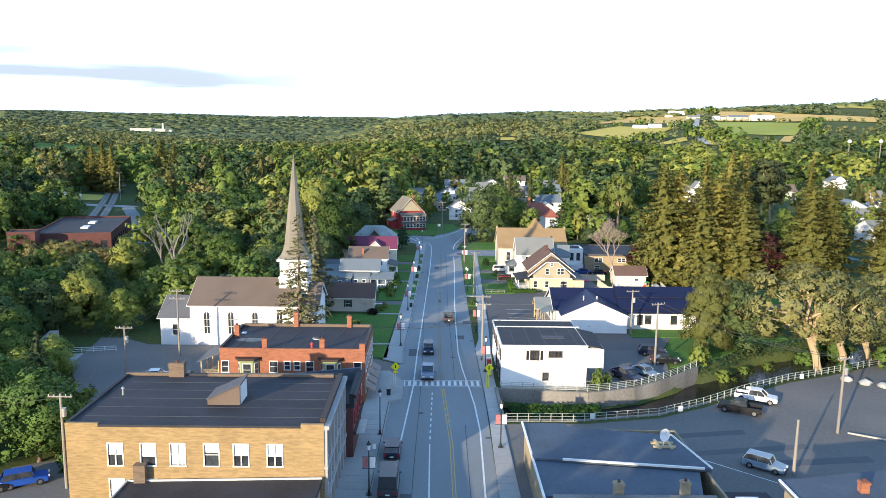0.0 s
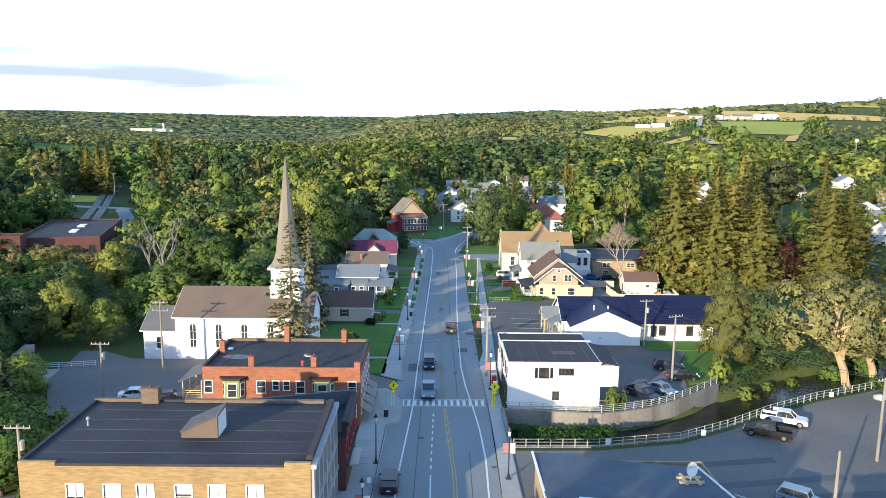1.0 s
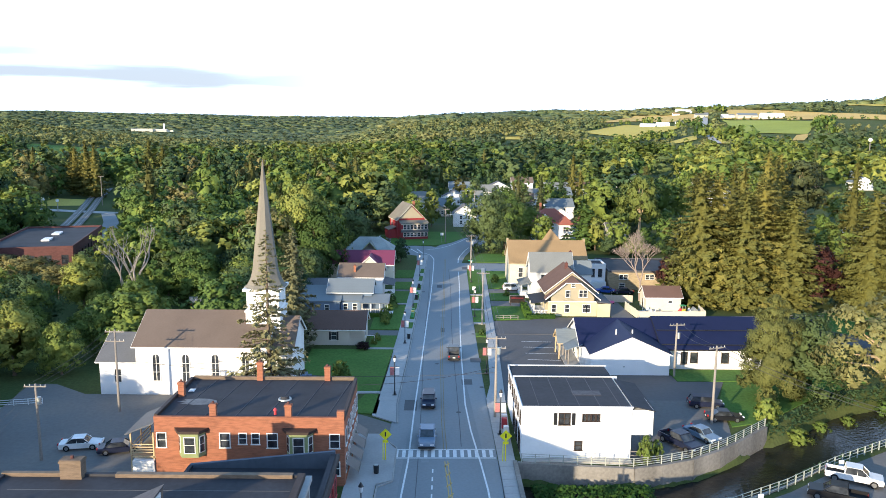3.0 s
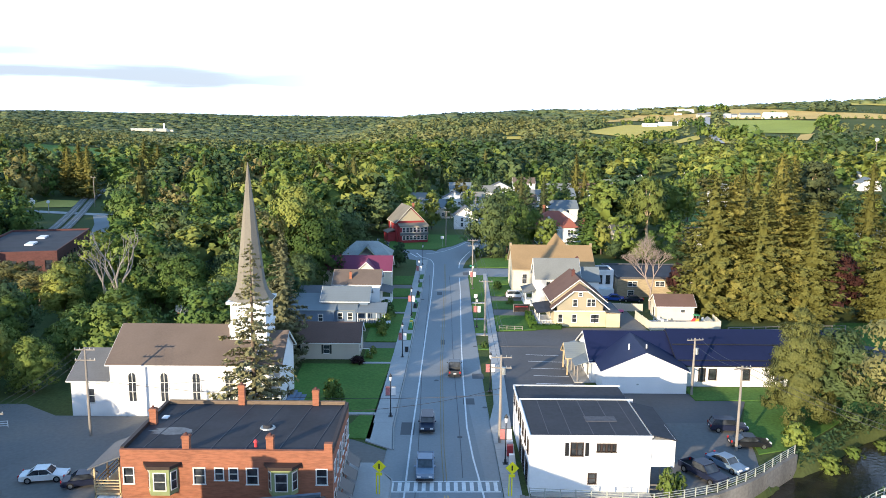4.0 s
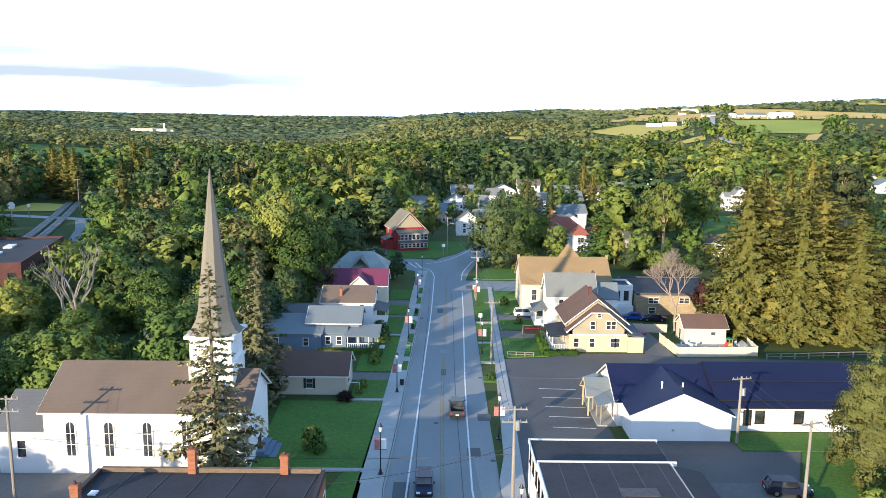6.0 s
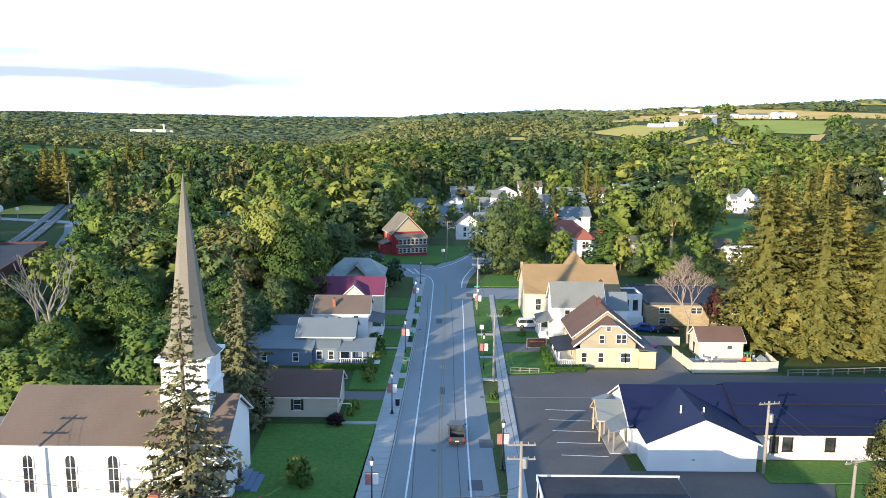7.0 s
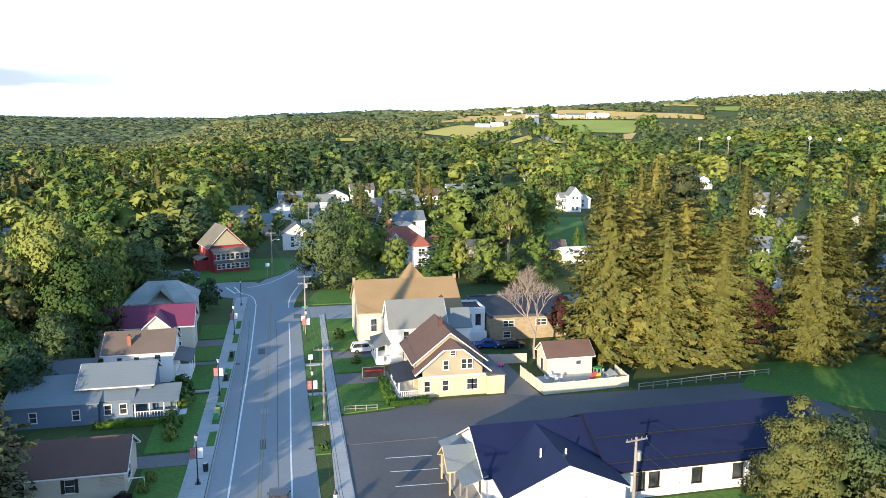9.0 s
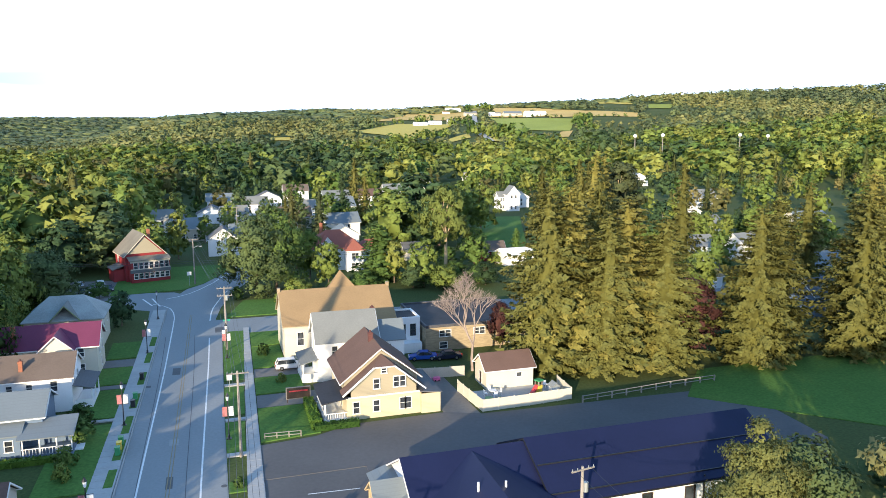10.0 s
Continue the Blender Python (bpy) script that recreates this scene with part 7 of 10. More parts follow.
def conifer_mesh(seed, h, r, base, whorls, arms, droop, sprays, gap=0.0, power=0.85, fine=1.0, core=0.0):
    """Tiers of boughs that droop and lift at the tips, each set with flat needle sprays."""
    rng = np.random.default_rng(seed)
    V, F, N = [], [], []
    lobes = rng.uniform(0.84, 1.12, 9)
    bulge = rng.uniform(0.80, 1.16, (7, whorls // 4 + 1))
    if core:
        n, rows_ = 10, 9
        for i in range(rows_):
            t = i / (rows_ - 1)
            for j in range(n):
                rr = core * r * max(0.0, 1 - t) ** power * rng.uniform(0.55, 1.25) + 0.02
                a = 6.283 * j / n
                V.append((rr * math.cos(a), rr * math.sin(a), base + (h - base) * t * 0.97 + rng.uniform(-0.2, 0.2)))
                N.append(tuple(np.array((math.cos(a), math.sin(a), -0.5)) + rng.normal(0, 0.4, 3)))
        F += [(i * n + j, i * n + (j + 1) % n, (i + 1) * n + (j + 1) % n, (i + 1) * n + j) for i in range(rows_ - 1) for j in range(n)]
    for i in range(whorls):
        t = min(0.985, max(0.0, (i + rng.uniform(-0.45, 0.45)) / whorls))
        z = base + (h - base) * t
        rr = r * (1 - t) ** power * rng.uniform(0.84, 1.12) * min(1.0, 0.72 + 2.2 * t)
        turn_ = rng.uniform(0, 6.28)
        for j in range(arms):
            if rng.uniform() < gap:
                continue
            a = 2 * math.pi * (j + rng.uniform(-0.35, 0.35)) / arms + turn_
            L = max(0.25, rr * rng.uniform(0.66, 1.18) * lobes[int(a / 0.6981 + 0.35 * i) % 9] * bulge[int(a / 1.0472) % 6, i // 4])
            d, s = np.array((math.cos(a), math.sin(a), 0.0)), np.array((-math.sin(a), math.cos(a), 0.0))
            zz = z + rng.uniform(-1.0, 1.0) * (h - base) / whorls

            def at(q):
                q = np.asarray(q)[..., None]
                return d * L * q + np.array((0, 0, 1.0)) * (zz + L * (0.10 * q - droop * 2.0 * q * q + droop * 1.25 * q ** 4))

            w0, k = 0.04 + L * 0.03, len(V)
            p0, p1, p2 = at(0.05), at(0.6), at(1.0)
            V += [tuple(p0 - s * w0), tuple(p0 + s * w0), tuple(p1 + s * w0), tuple(p1 - s * w0), tuple(p2)]
            N += [tuple(d * 0.6 + np.array((0, 0, 0.7)))] * 5
            F += [(k, k + 1, k + 2, k + 3), (k + 3, k + 2, k + 4)]
            m = max(3, int(sprays * (0.35 + 0.8 * L / r)))
            f = 1.04 - 0.80 * rng.uniform(0, 1, m) ** 1.15
            side = rng.choice((-1.0, 1.0), m)[:, None]
            ln = ((0.30 + 0.14 * L) * rng.uniform(0.6, 1.3, m) * fine)[:, None]
            dr = unit(d * rng.uniform(0.25, 1.0, (m, 1)) + s * side * rng.uniform(0.15, 1.0, (m, 1)) + np.array((0, 0, 1.0)) * rng.uniform(-0.9, 0.3, (m, 1)))
            face = unit(d * 0.9 + np.array((0, 0, 0.6)) + rng.normal(0, 0.35, (m, 3)))
            sd = unit(np.cross(dr, face)) * ln * rng.uniform(0.30, 0.52, (m, 1))
            P = at(f) + rng.normal(0, 0.05, (m, 3)) * L * 0.6
            k = len(V)
            V += np.stack([P - sd, P + dr * ln, P + sd], 1).reshape(-1, 3).tolist()
            N += np.repeat(unit(face + d * 0.35), 3, axis=0).tolist()
            # seen from outside, each spray turns its upper side outward
            g = np.cross(dr * ln + sd, 2 * sd)
            flip = (g * face).sum(1) < 0
            F += [(k + 3 * q, k + 3 * q + 2, k + 3 * q + 1) if flip[q] else (k + 3 * q, k + 3 * q + 1, k + 3 * q + 2) for q in range(m)]
    return V, F, N


def make_conifer(name, seed, h, r, base, whorls, arms, droop, sprays, mat_, label, gap=0.0, power=0.85, core=0.45, bark=None, fine=0.7):
    V, F, N = conifer_mesh(seed, h, r, base, whorls, arms, droop, sprays, gap, power, fine, core)
    o = thing(name, Matrix.Identity(4), label, "tree", "conifers of the town")
    bm = bmesh.new()
    tube(bm, [(0, 0, -0.3), (0, 0, base), (0, 0, h * 0.6), (0, 0, h * 0.98)], [h * 0.016, h * 0.013, h * 0.007, 0.02], 7)
    part("trunk", bm, bark or M["bark"], o)
    c = new("crown", quad_mesh("crown", V, F, mat_, N))
    c.parent = o
    return o


def place(o, first, x, y, s, rz, sink=0.1):
    m = Matrix.Translation((x, y, land(x, y) - sink)) @ Matrix.Rotation(rz, 4, "Z") @ Matrix.Diagonal((s[0], s[0], s[1], 1))
    if first:
        o.matrix_world = m
        return o
    base_scale, o.scale = o.scale.copy(), (1, 1, 1)
    c = copy_thing(o, m)
    o.scale = base_scale
    return c


PROTO = {
    "maple": make_tree("maple_tree", 1, 16, 6.2, 0.0, 22, 2100, 0.46, M["leaf"], M["bark"], "full green maple in late summer leaf"),
    "maple2": make_tree("maple_tree", 2, 17, 5.4, 0.0, 24, 2100, 0.46, M["leaf"], M["bark"], "tall green maple in late summer leaf"),
    "ash": make_tree("ash_tree", 3, 18, 5.4, 0.2, 24, 2100, 0.46, M["leaf_y"], M["bark"], "tall yellow-green ash tree in leaf"),
    "oak": make_tree("oak_tree", 4, 16, 6.8, 0.0, 24, 2100, 0.48, M["leaf_d"], M["bark"], "dark green spreading oak"),
    "brown": make_tree("ash_tree", 5, 14, 5.6, 2.6, 18, 4000, 0.29, M["leaf_b"], M["bark"], "thin tree with browning leaves"),
    "bushy": make_tree("shrub_tree", 6, 8, 4.2, -0.4, 18, 4000, 0.235, M["leaf"], M["bark"], "dense low green shrub tree"),
    "bush": make_tree("shrub", 15, 3, 1.7, -0.2, 16, 1700, 0.15, M["leaf"], M["bark"], "dense rounded green shrub", category="shrub"),
    "willow": make_tree("willow_tree", 7, 15, 6.4, 4.2, 20, 4600, 0.22, M["leaf_w"], M["pale_bark"], "old crack willow with pale leaning trunk", squash=0.75, r0=0.52, lean=-4.2, round_=0.7, clump=0.66, heart=0.0, stout=1.5),
    "larch": make_tree("larch_tree", 8, 15, 5.2, -1.6, 44, 27000, 0.15, M["larch"], M["bark"], "feathery green larch on the creek bank", squash=0.72, clump=0.78),
    "elm": make_tree("elm_tree", 11, 21, 7.4, 6.5, 26, 7000, 0.34, M["leaf_e"], M["pale_bark"], "tall old elm with a pale forked trunk", r0=0.55, clump=0.7, heart=0.0),
    "near_maple": make_tree("maple_tree", 12, 16, 6.0, -0.6, 26, 7600, 0.265, M["leaf"], M["bark"], "full green maple at the wood's edge"),
    "near_oak": make_tree("oak_tree", 13, 16, 6.6, -0.8, 28, 7600, 0.265, M["leaf_d"], M["bark"], "dark green oak at the wood's edge"),
    "near_ash": make_tree("ash_tree", 14, 18, 5.2, -0.4, 28, 7600, 0.265, M["leaf_y"], M["bark"], "yellow-green ash at the wood's edge"),
    "copper": make_tree("copper_beech", 9, 13, 4.8, 1.0, 20, 5200, 0.25, M["leaf_p"], M["bark"], "dark copper-red beech between spruces"),
    "spruce": make_conifer("spruce_tree", 21, 30, 6.6, 0.6, 46, 10, 0.13, 54, M["needle"], "tall olive spruce with drooping boughs", power=0.50, core=0.36, fine=0.58),
    "spruce2": make_conifer("spruce_tree", 22, 28, 7.0, 0.6, 43, 10, 0.11, 58, M["needle"], "broad olive spruce with drooping boughs", power=0.54, core=0.36, fine=0.58),
    "spruce_m": make_conifer("spruce_tree", 26, 28, 6.0, 0.8, 32, 8, 0.13, 22, M["needle"], "tall olive spruce among houses", power=0.60, core=0.36, fine=0.9),
    "spruce_d": make_conifer("spruce_tree", 23, 22, 4.6, 1.0, 26, 8, 0.16, 11, M["needle_d"], "dark green spruce among houses", power=0.8, core=0.36, fine=1.3),
    "cedar": make_conifer("cedar_tree", 24, 12, 2.8, 0.1, 28, 9, 0.10, 24, M["leaf"], "bright green conical cedar tree", power=0.55, core=0.5, fine=0.8),
    "pine": make_tree("pine_tree", 25, 22, 5.0, 7.0, 22, 5000, 0.32, M["needle_d"], M["pale_bark"], "tall open-topped pine among houses", squash=0.55),
}
used = set()


def plant(kind, x, y, h, width=None, rz=None):
    if kind == "bushy" and h <= 4.2:
        kind = "bush"
    o = PROTO[kind]
    nominal = {"near_maple": 16, "near_oak": 16, "near_ash": 18, "maple": 16, "maple2": 17, "ash": 18, "oak": 16, "brown": 14, "bushy": 8, "bush": 3, "willow": 15, "larch": 15, "copper": 13, "elm": 21, "spruce": 30, "spruce2": 28, "spruce_m": 28, "spruce_d": 22, "cedar": 12, "pine": 22}[kind]
    s = h / nominal
    r = random.Random(int(x * 31 + y * 17))
    ob = place(o, kind not in used, x, y, ((width or 1.0) * s, s), r.uniform(0, 6.28) if rz is None else rz)
    used.add(kind)
    return ob


def inside(pts, x, y):
    c = False
    for (a, b), (d, e) in zip(pts, pts[1:] + pts[:1]):
        if (b > y) != (e > y) and x < (d - a) * (y - b) / (e - b) + a:
            c = not c
    return c


def scatter(seed, x0, x1, y0, y1, step, keep=1.0, test=None):
    rng = random.Random(seed)
    out = []
    y = y0
    while y < y1:
        x = x0
        while x < x1:
            px, py = x + rng.uniform(-0.42, 0.42) * step, y + rng.uniform(-0.42, 0.42) * step
            if rng.random() < keep and (test is None or test(px, py)):
                out.append((px, py, rng.random(), rng.random()))
            x += step
        y += step
    return out


# spruces on the east side
for row in (("spruce", 57.0, 185.5, 30, 1.15), ("spruce2", 61.5, 187.5, 29, 1.1), ("spruce", 65.5, 182.0, 25.5, 1.25), ("spruce2", 70.5, 185.0, 27, 1.3), ("spruce", 75.5, 181.5, 24.5, 1.35),
            ("spruce2", 91.0, 178.5, 26.0, 1.1), ("spruce", 97.0, 181.5, 27.0, 1.1), ("spruce2", 110, 176, 28, 1.1), ("spruce", 116, 181, 31, 1.1), ("spruce2", 123, 178, 28, 1.1), ("spruce", 131, 184, 30, 1.1),
            ("spruce_m", 78, 215, 31, 0.95), ("spruce_m", 86, 222, 28, 0.8), ("spruce_m", 95, 240, 33, 0.9), ("spruce_m", 104, 252, 32, 0.9), ("spruce_m", 124, 246, 30, 0.9), ("pine", 118, 268, 30, 1.0), ("pine", 128, 282, 29, 1.0),
            ("spruce_m", 136, 216, 27, 1.0), ("spruce_m", 176, 232, 28, 1.0), ("spruce_m", 150, 190, 30, 1.1), ("spruce_m", 172, 196, 31, 1.1), ("spruce_m", 110, 302, 27, 0.9), ("spruce_m", 138, 330, 28, 0.9), ("spruce_m", 150, 345, 26, 0.9), ("spruce_d", 42, 330, 20, 1.0), ("spruce_d", 57, 372, 22, 1.0), ("spruce_d", 90, 352, 22, 1.0), ("spruce_m", 70, 415, 26, 0.8), ("spruce_m", -180, 418, 28, 1.2), ("spruce_m", -189, 428, 30, 1.2), ("spruce_m", -198, 434, 27, 1.2), ("spruce_m", -176, 482, 31, 1.1), ("spruce_m", -164, 472, 28, 1.2)):
    plant(row[0], row[1], row[2], row[3], row[4])
plant("copper", 82.0, 184.0, 14, 1.0)
plant("copper", 86.0, 187.0, 12, 1.0)
plant("copper", 54.5, 199.0, 8.5, 0.7)
# creek side
plant("larch", 47.8, 126.6, 14.8, 0.86)
plant("near_oak", 53.2, 128.4, 12.5, 1.12)
for x, y, h in ((65.2, 120.6, 20.0), (71.0, 123.0, 18.5), (76.0, 124.0, 16.0), (83.0, 129.0, 17.0), (91, 136, 16)):
    plant("willow", x, y, h, 1.05, 0.35 * math.sin(x))
for x, y, h, w in ((44.0, 118.6, 3.2, 1.0), (48.0, 117.8, 2.6, 1.2), (24.4, 105.8, 3.4, 0.55), (26.0, 107.0, 2.4, 0.6), (53, 121.8, 1.9, 1.2), (58, 124.0, 1.8, 1.2), (66, 127.5, 3, 1.2), (73, 131, 5, 1.2), (75.5, 118, 4, 1.3), (66.5, 115.6, 1.8, 1.3)):
    plant("bushy", x, y, h, w)
# west yards
plant("near_maple", -28.5, 202.0, 20.0, 0.9)
plant("near_ash", -33.0, 208.0, 25.0, 0.95)
plant("brown", -42.0, 204.0, 20.0, 1.0)
plant("ash", -37.0, 219.0, 25.0, 0.9)
plant("maple", -30.0, 238.0, 17.0, 0.8)
plant("oak", -10.6, 235.0, 7.0, 0.9)
plant("oak", -24.0, 312.0, 20.0, 1.1)
plant("maple", -36.0, 322.0, 22.0, 1.0)
plant("ash", -2.5, 312.0, 15.0, 0.8)
plant("maple", -46.0, 296.0, 20.0, 1.0)
# east yards
for kind, x, y, h, w in (("near_oak", 16.5, 257, 19, 1.0), ("near_maple", 21.5, 261, 20, 0.95), ("near_ash", 30.5, 270, 13, 0.95), ("ash", 20, 300, 12, 0.8), ("cedar", 47.0, 262, 15, 1.75), ("cedar", 94.0, 285, 9, 1.0), ("elm", 65.0, 264, 24, 0.82),
                         ("ash", 58.0, 296, 22, 1.25), ("oak", 68, 305, 24, 1.3), ("maple2", 78, 312, 22, 1.25), ("bushy", 57, 262, 5, 1.2), ("bushy", 70, 252, 5, 1.0), ("maple", 76, 272, 12, 1.0), ("bushy", 36, 252, 4, 1.6), ("bushy", 41, 254, 4.5, 1.6), ("near_oak", 53, 252, 6, 1.4), ("bushy", 60, 248, 6, 1.3), ("near_oak", 71, 250, 6, 1.4), ("bushy", 25, 250, 4.5, 1.4), ("near_ash", 57, 258, 5, 1.4), ("bushy", 66, 258, 5, 1.3), ("spruce_d", 32, 322, 21, 1.1), ("maple2", 48, 352, 16, 1.0), ("oak", 64, 335, 15, 0.9), ("maple", 92, 330, 20, 1.0), ("maple", 104, 342, 18, 1.0)):
    plant(kind, x, y, h, w)
for x, y, a, b in scatter(15, 60, 100, 126, 150, 5.5, 0.35, lambda x, y: y > lerp_table(RIVER_N, x) + 1.5 and y < lerp_table(RIVER_N, x) + 7):
    plant("oak" if a < 0.6 else "maple2", x, y, 4.5 + 2.5 * b, 1.2)
MEADOW = [(76, 286), (106, 290), (112, 310), (152, 410), (120, 410)]
YARDS = [(72, 196), (190, 190), (190, 300), (60, 300), (60, 264), (72, 240)]
for x, y, a, b in scatter(16, 20, 195, 190, 345, 10.5, 0.46, lambda x, y: (inside(YARDS, x, y) or (24 < x < 84 and 252 < y < 345)) and not any(abs(x - f[0]) < f[2] / 2 + 2.5 and -14 < y - f[1] < f[3] / 2 + 3 for f in FAR) and not (30 < x < 56 and 262 < y < 294) and not inside(MEADOW, x, y) and not (225 < y < 237) and not (56 < x < 74 and y < 272)):
    kind = "maple" if a < 0.3 else "maple2" if a < 0.5 else "ash" if a < 0.7 else "oak" if a < 0.88 else "spruce_d"
    plant(kind, x, y, 9 + 7 * b, 0.95)
# trees between the houses past the bend
for kind, x, y, h, w in (("maple", 14, 372, 11, 1.0), ("ash", 25, 339, 11, 0.9), ("oak", 38, 362, 11, 1.0), ("maple2", 5, 342, 10, 0.9), ("ash", 41, 389, 12, 1.0), ("oak", 19, 402, 12, 1.0), ("maple", 57, 364, 11, 1.0), ("maple2", -3, 366, 11, 1.0), ("spruce_m", 31, 332, 17, 0.9), ("spruce_m", 66, 372, 20, 0.9)):
    plant(kind, x, y, h, w)
# street-side shrubs
for x, y, h, w in ((-10.2, 170.2, 2.6, 0.9), (-10.0, 166.4, 2.2, 0.9), (-11.0, 152.6, 1.4, 0.9), (-10.6, 155.0, 1.6, 0.8), (-14.4, 133.6, 3.2, 0.75), (-13.4, 132.4, 2.2, 0.7), (8.5, 159.2, 1.3, 1.0), (14.4, 207, 2.2, 0.9), (16, 192, 1.6, 0.9), (-12.9, 151.5, 1.0, 1.2)):
    plant("bushy", x, y, h, w)
plant("copper", -12.6, 149.7, 1.4, 2.6)
for x, y, h in ((-100, 203, 7.5), (-93, 197, 8.5), (-86, 191, 8), (-108, 209, 6.5)):
    plant("brown", x, y, h, 1.5)
for kind, x, y, h, w in (("near_maple", -33, 160, 8, 1.1), ("near_oak", -39, 164, 9, 1.1), ("near_maple", -35, 171, 10, 1.1), ("near_oak", -31, 181, 10, 1.0), ("near_maple", -37, 188, 13, 1.0), ("near_oak", -29.5, 192, 11, 1.0), ("near_maple", -42, 184, 12, 1.1), ("near_ash", -27, 214, 11, 1.0), ("near_oak", -46, 193, 12, 1.1), ("near_maple", -53, 187, 13, 1.1), ("near_oak", -58, 193, 14, 1.1), ("near_maple", -30, 224, 13, 1.1), ("near_oak", -26, 246, 14, 1.2), ("near_maple", -34, 250, 15, 1.2), ("oak", -20, 300, 16, 1.3), ("maple", -10, 305, 14, 1.2), ("oak", -30, 292, 15, 1.2), ("maple", -40, 284, 14, 1.2), ("bushy", -64, 160, 2.8, 1.5), ("bushy", -58, 158, 2.5, 1.5), ("bushy", -69, 166, 3.5, 1.4), ("bushy", -62, 168, 2.6, 1.5), ("bushy", -55, 174, 2.2, 1.5), ("bushy", -52, 152, 2.5, 1.5), ("bushy", -46, 154, 3.5, 1.3), ("bushy", -37, 155, 4, 1.3)):
    plant(kind, x, y, h, w)
plant("bushy", -9.9, 177.6, 2.9, 1.15)
plant("bushy", -10.4, 183.0, 3.0, 1.15)
for x, y, h, w in ((26, 301, 3, 1.5), (58, 296, 4, 1.3), (73, 286, 4, 1.3), (84, 276, 3.5, 1.3), (66, 268, 4, 1.2), (38, 300, 3, 1.4), (14, 288, 3, 1.2), (-18, 262, 4, 1.2), (-13.5, 245, 3.5, 1.2), (-30, 255, 5, 1.2), (-24, 222, 4, 1.2), (-27, 229, 5, 1.1), (21, 247, 2.2, 1.4), (12, 252, 3, 1.1), (99, 268, 4, 1.3), (108, 258, 4, 1.3), (126, 262, 4, 1.3)):
    plant("bushy", x, y, h, w)


def bare_tree(name, seed, h, label, bark, x, y, depth=5, wide=0.55):
    """A leafless tree: trunk and forking limbs."""
    rng = random.Random(seed)
    bm = bmesh.new()

    def grow(p, d, L, r, k):
        q = p + d * L
        mid = p + d * L * 0.5 + Vector((rng.uniform(-1, 1), rng.uniform(-1, 1), 0)) * L * 0.06
        tube(bm, [p, mid, q], [r, r * 0.85, r * 0.68], 5 if k > 2 else 3, k == 0)
        if k == 0:
            return
        for i in range(2 if depth < 6 and k < depth else 3 if depth < 6 or k > 3 else 4):
            a = rng.uniform(0, 6.28)
            nd = (d + Vector((math.cos(a), math.sin(a), rng.uniform(-0.1, 0.5))) * wide).normalized()
            grow(q, nd, L * rng.uniform(0.62, 0.85), r * 0.6, k - 1)

    grow(Vector((0, 0, -0.2)), Vector((0, 0, 1)), h * (0.28 if depth > 5 else 0.24), h * (0.017 if depth > 5 else 0.021), depth)
    o = thing(name, pose(x, y, land(x, y)), label, "tree")
    part("trunk", bm, bark, o)
    return o


bare_tree("bare_tree", 3, 16.0, "leafless pale brown tree beside the brick annexe", M["twig"], 45.6, 188.5, 6, 0.56)
bare_tree("dead_tree", 5, 25.0, "dead grey tree with bare limbs at the wood's edge", M["grey_bark"], -61.3, 173.8, 5, 0.40)
bare_tree("dead_tree", 8, 20.0, "dead grey tree with bare limbs at the wood's edge", M["grey_bark"], -66.0, 179.4, 5, 0.40)

# two thin spruces by the church
o = make_conifer("thin_spruce", 31, 25.2, 4.9, 0.4, 40, 7, 0.17, 44, M["needle_g"], "thin ragged spruce before the church tower", 0.16, 0.75, 0.0, fine=0.58)
o.matrix_world = pose(-22.9, 124.0, -0.6)
o = make_conifer("thin_spruce", 32, 22.0, 3.8, 0.4, 46, 9, 0.17, 34, M["needle_g"], "slender grey-green spruce beside the bungalow", 0.0, 0.66, 0.3, fine=0.66)
o.matrix_world = pose(-24.3, 149.0, -0.2)


# ---- woods by area ----
CLEAR = [rect(-9, 13, 20, 232), [(-14, 232), (14, 232), (18, 262), (34, 300), (30, 330), (2, 330), (-20, 300), (-45, 294), (-62, 284), (-62, 262), (-14, 252)], rect(-26, 70, 120, 256), rect(9, 130, 221, 236),
         rect(-34, 10, 60, 240), MEADOW, [(-128, 205), (-90, 203), (-84, 262), (-104, 275), (-136, 262)], [(-124, 255), (-96, 246), (-102, 262), (-127, 325), (-152, 385), (-178, 437), (-200, 490), (-206, 490), (-196, 450), (-188, 372), (-168, 323), (-135, 275)],
         [(-50, 100), (-40, 80), (-30, 74), (-30, 130), (-58, 134), (-54, 112)], rect(-50, -36, 60, 79), [(-64, 112), (-48, 112), (-48, 126), (-64, 126)], rect(-48.5, -20, 124, 142), [(-58, 152), (-42, 152), (-41, 180), (-52, 181), (-60, 173), (-66, 168)], [(-72, 150), (-58, 150), (-62, 176), (-70, 182), (-76, 168)]]


def blocked(x, y, margin):
    if any(inside(p, x, y) for p in CLEAR):
        return True
    for f in FAR:
        if abs(x - f[0]) < f[2] / 2 + margin and abs(y - f[1]) < f[3] / 2 + margin + 2:
            return True
        if f[4] > 2 and abs(x - f[0] * (1 - 0.05)) < f[2] / 2 and -13 < y - f[1] < 0:
            return True
    return False


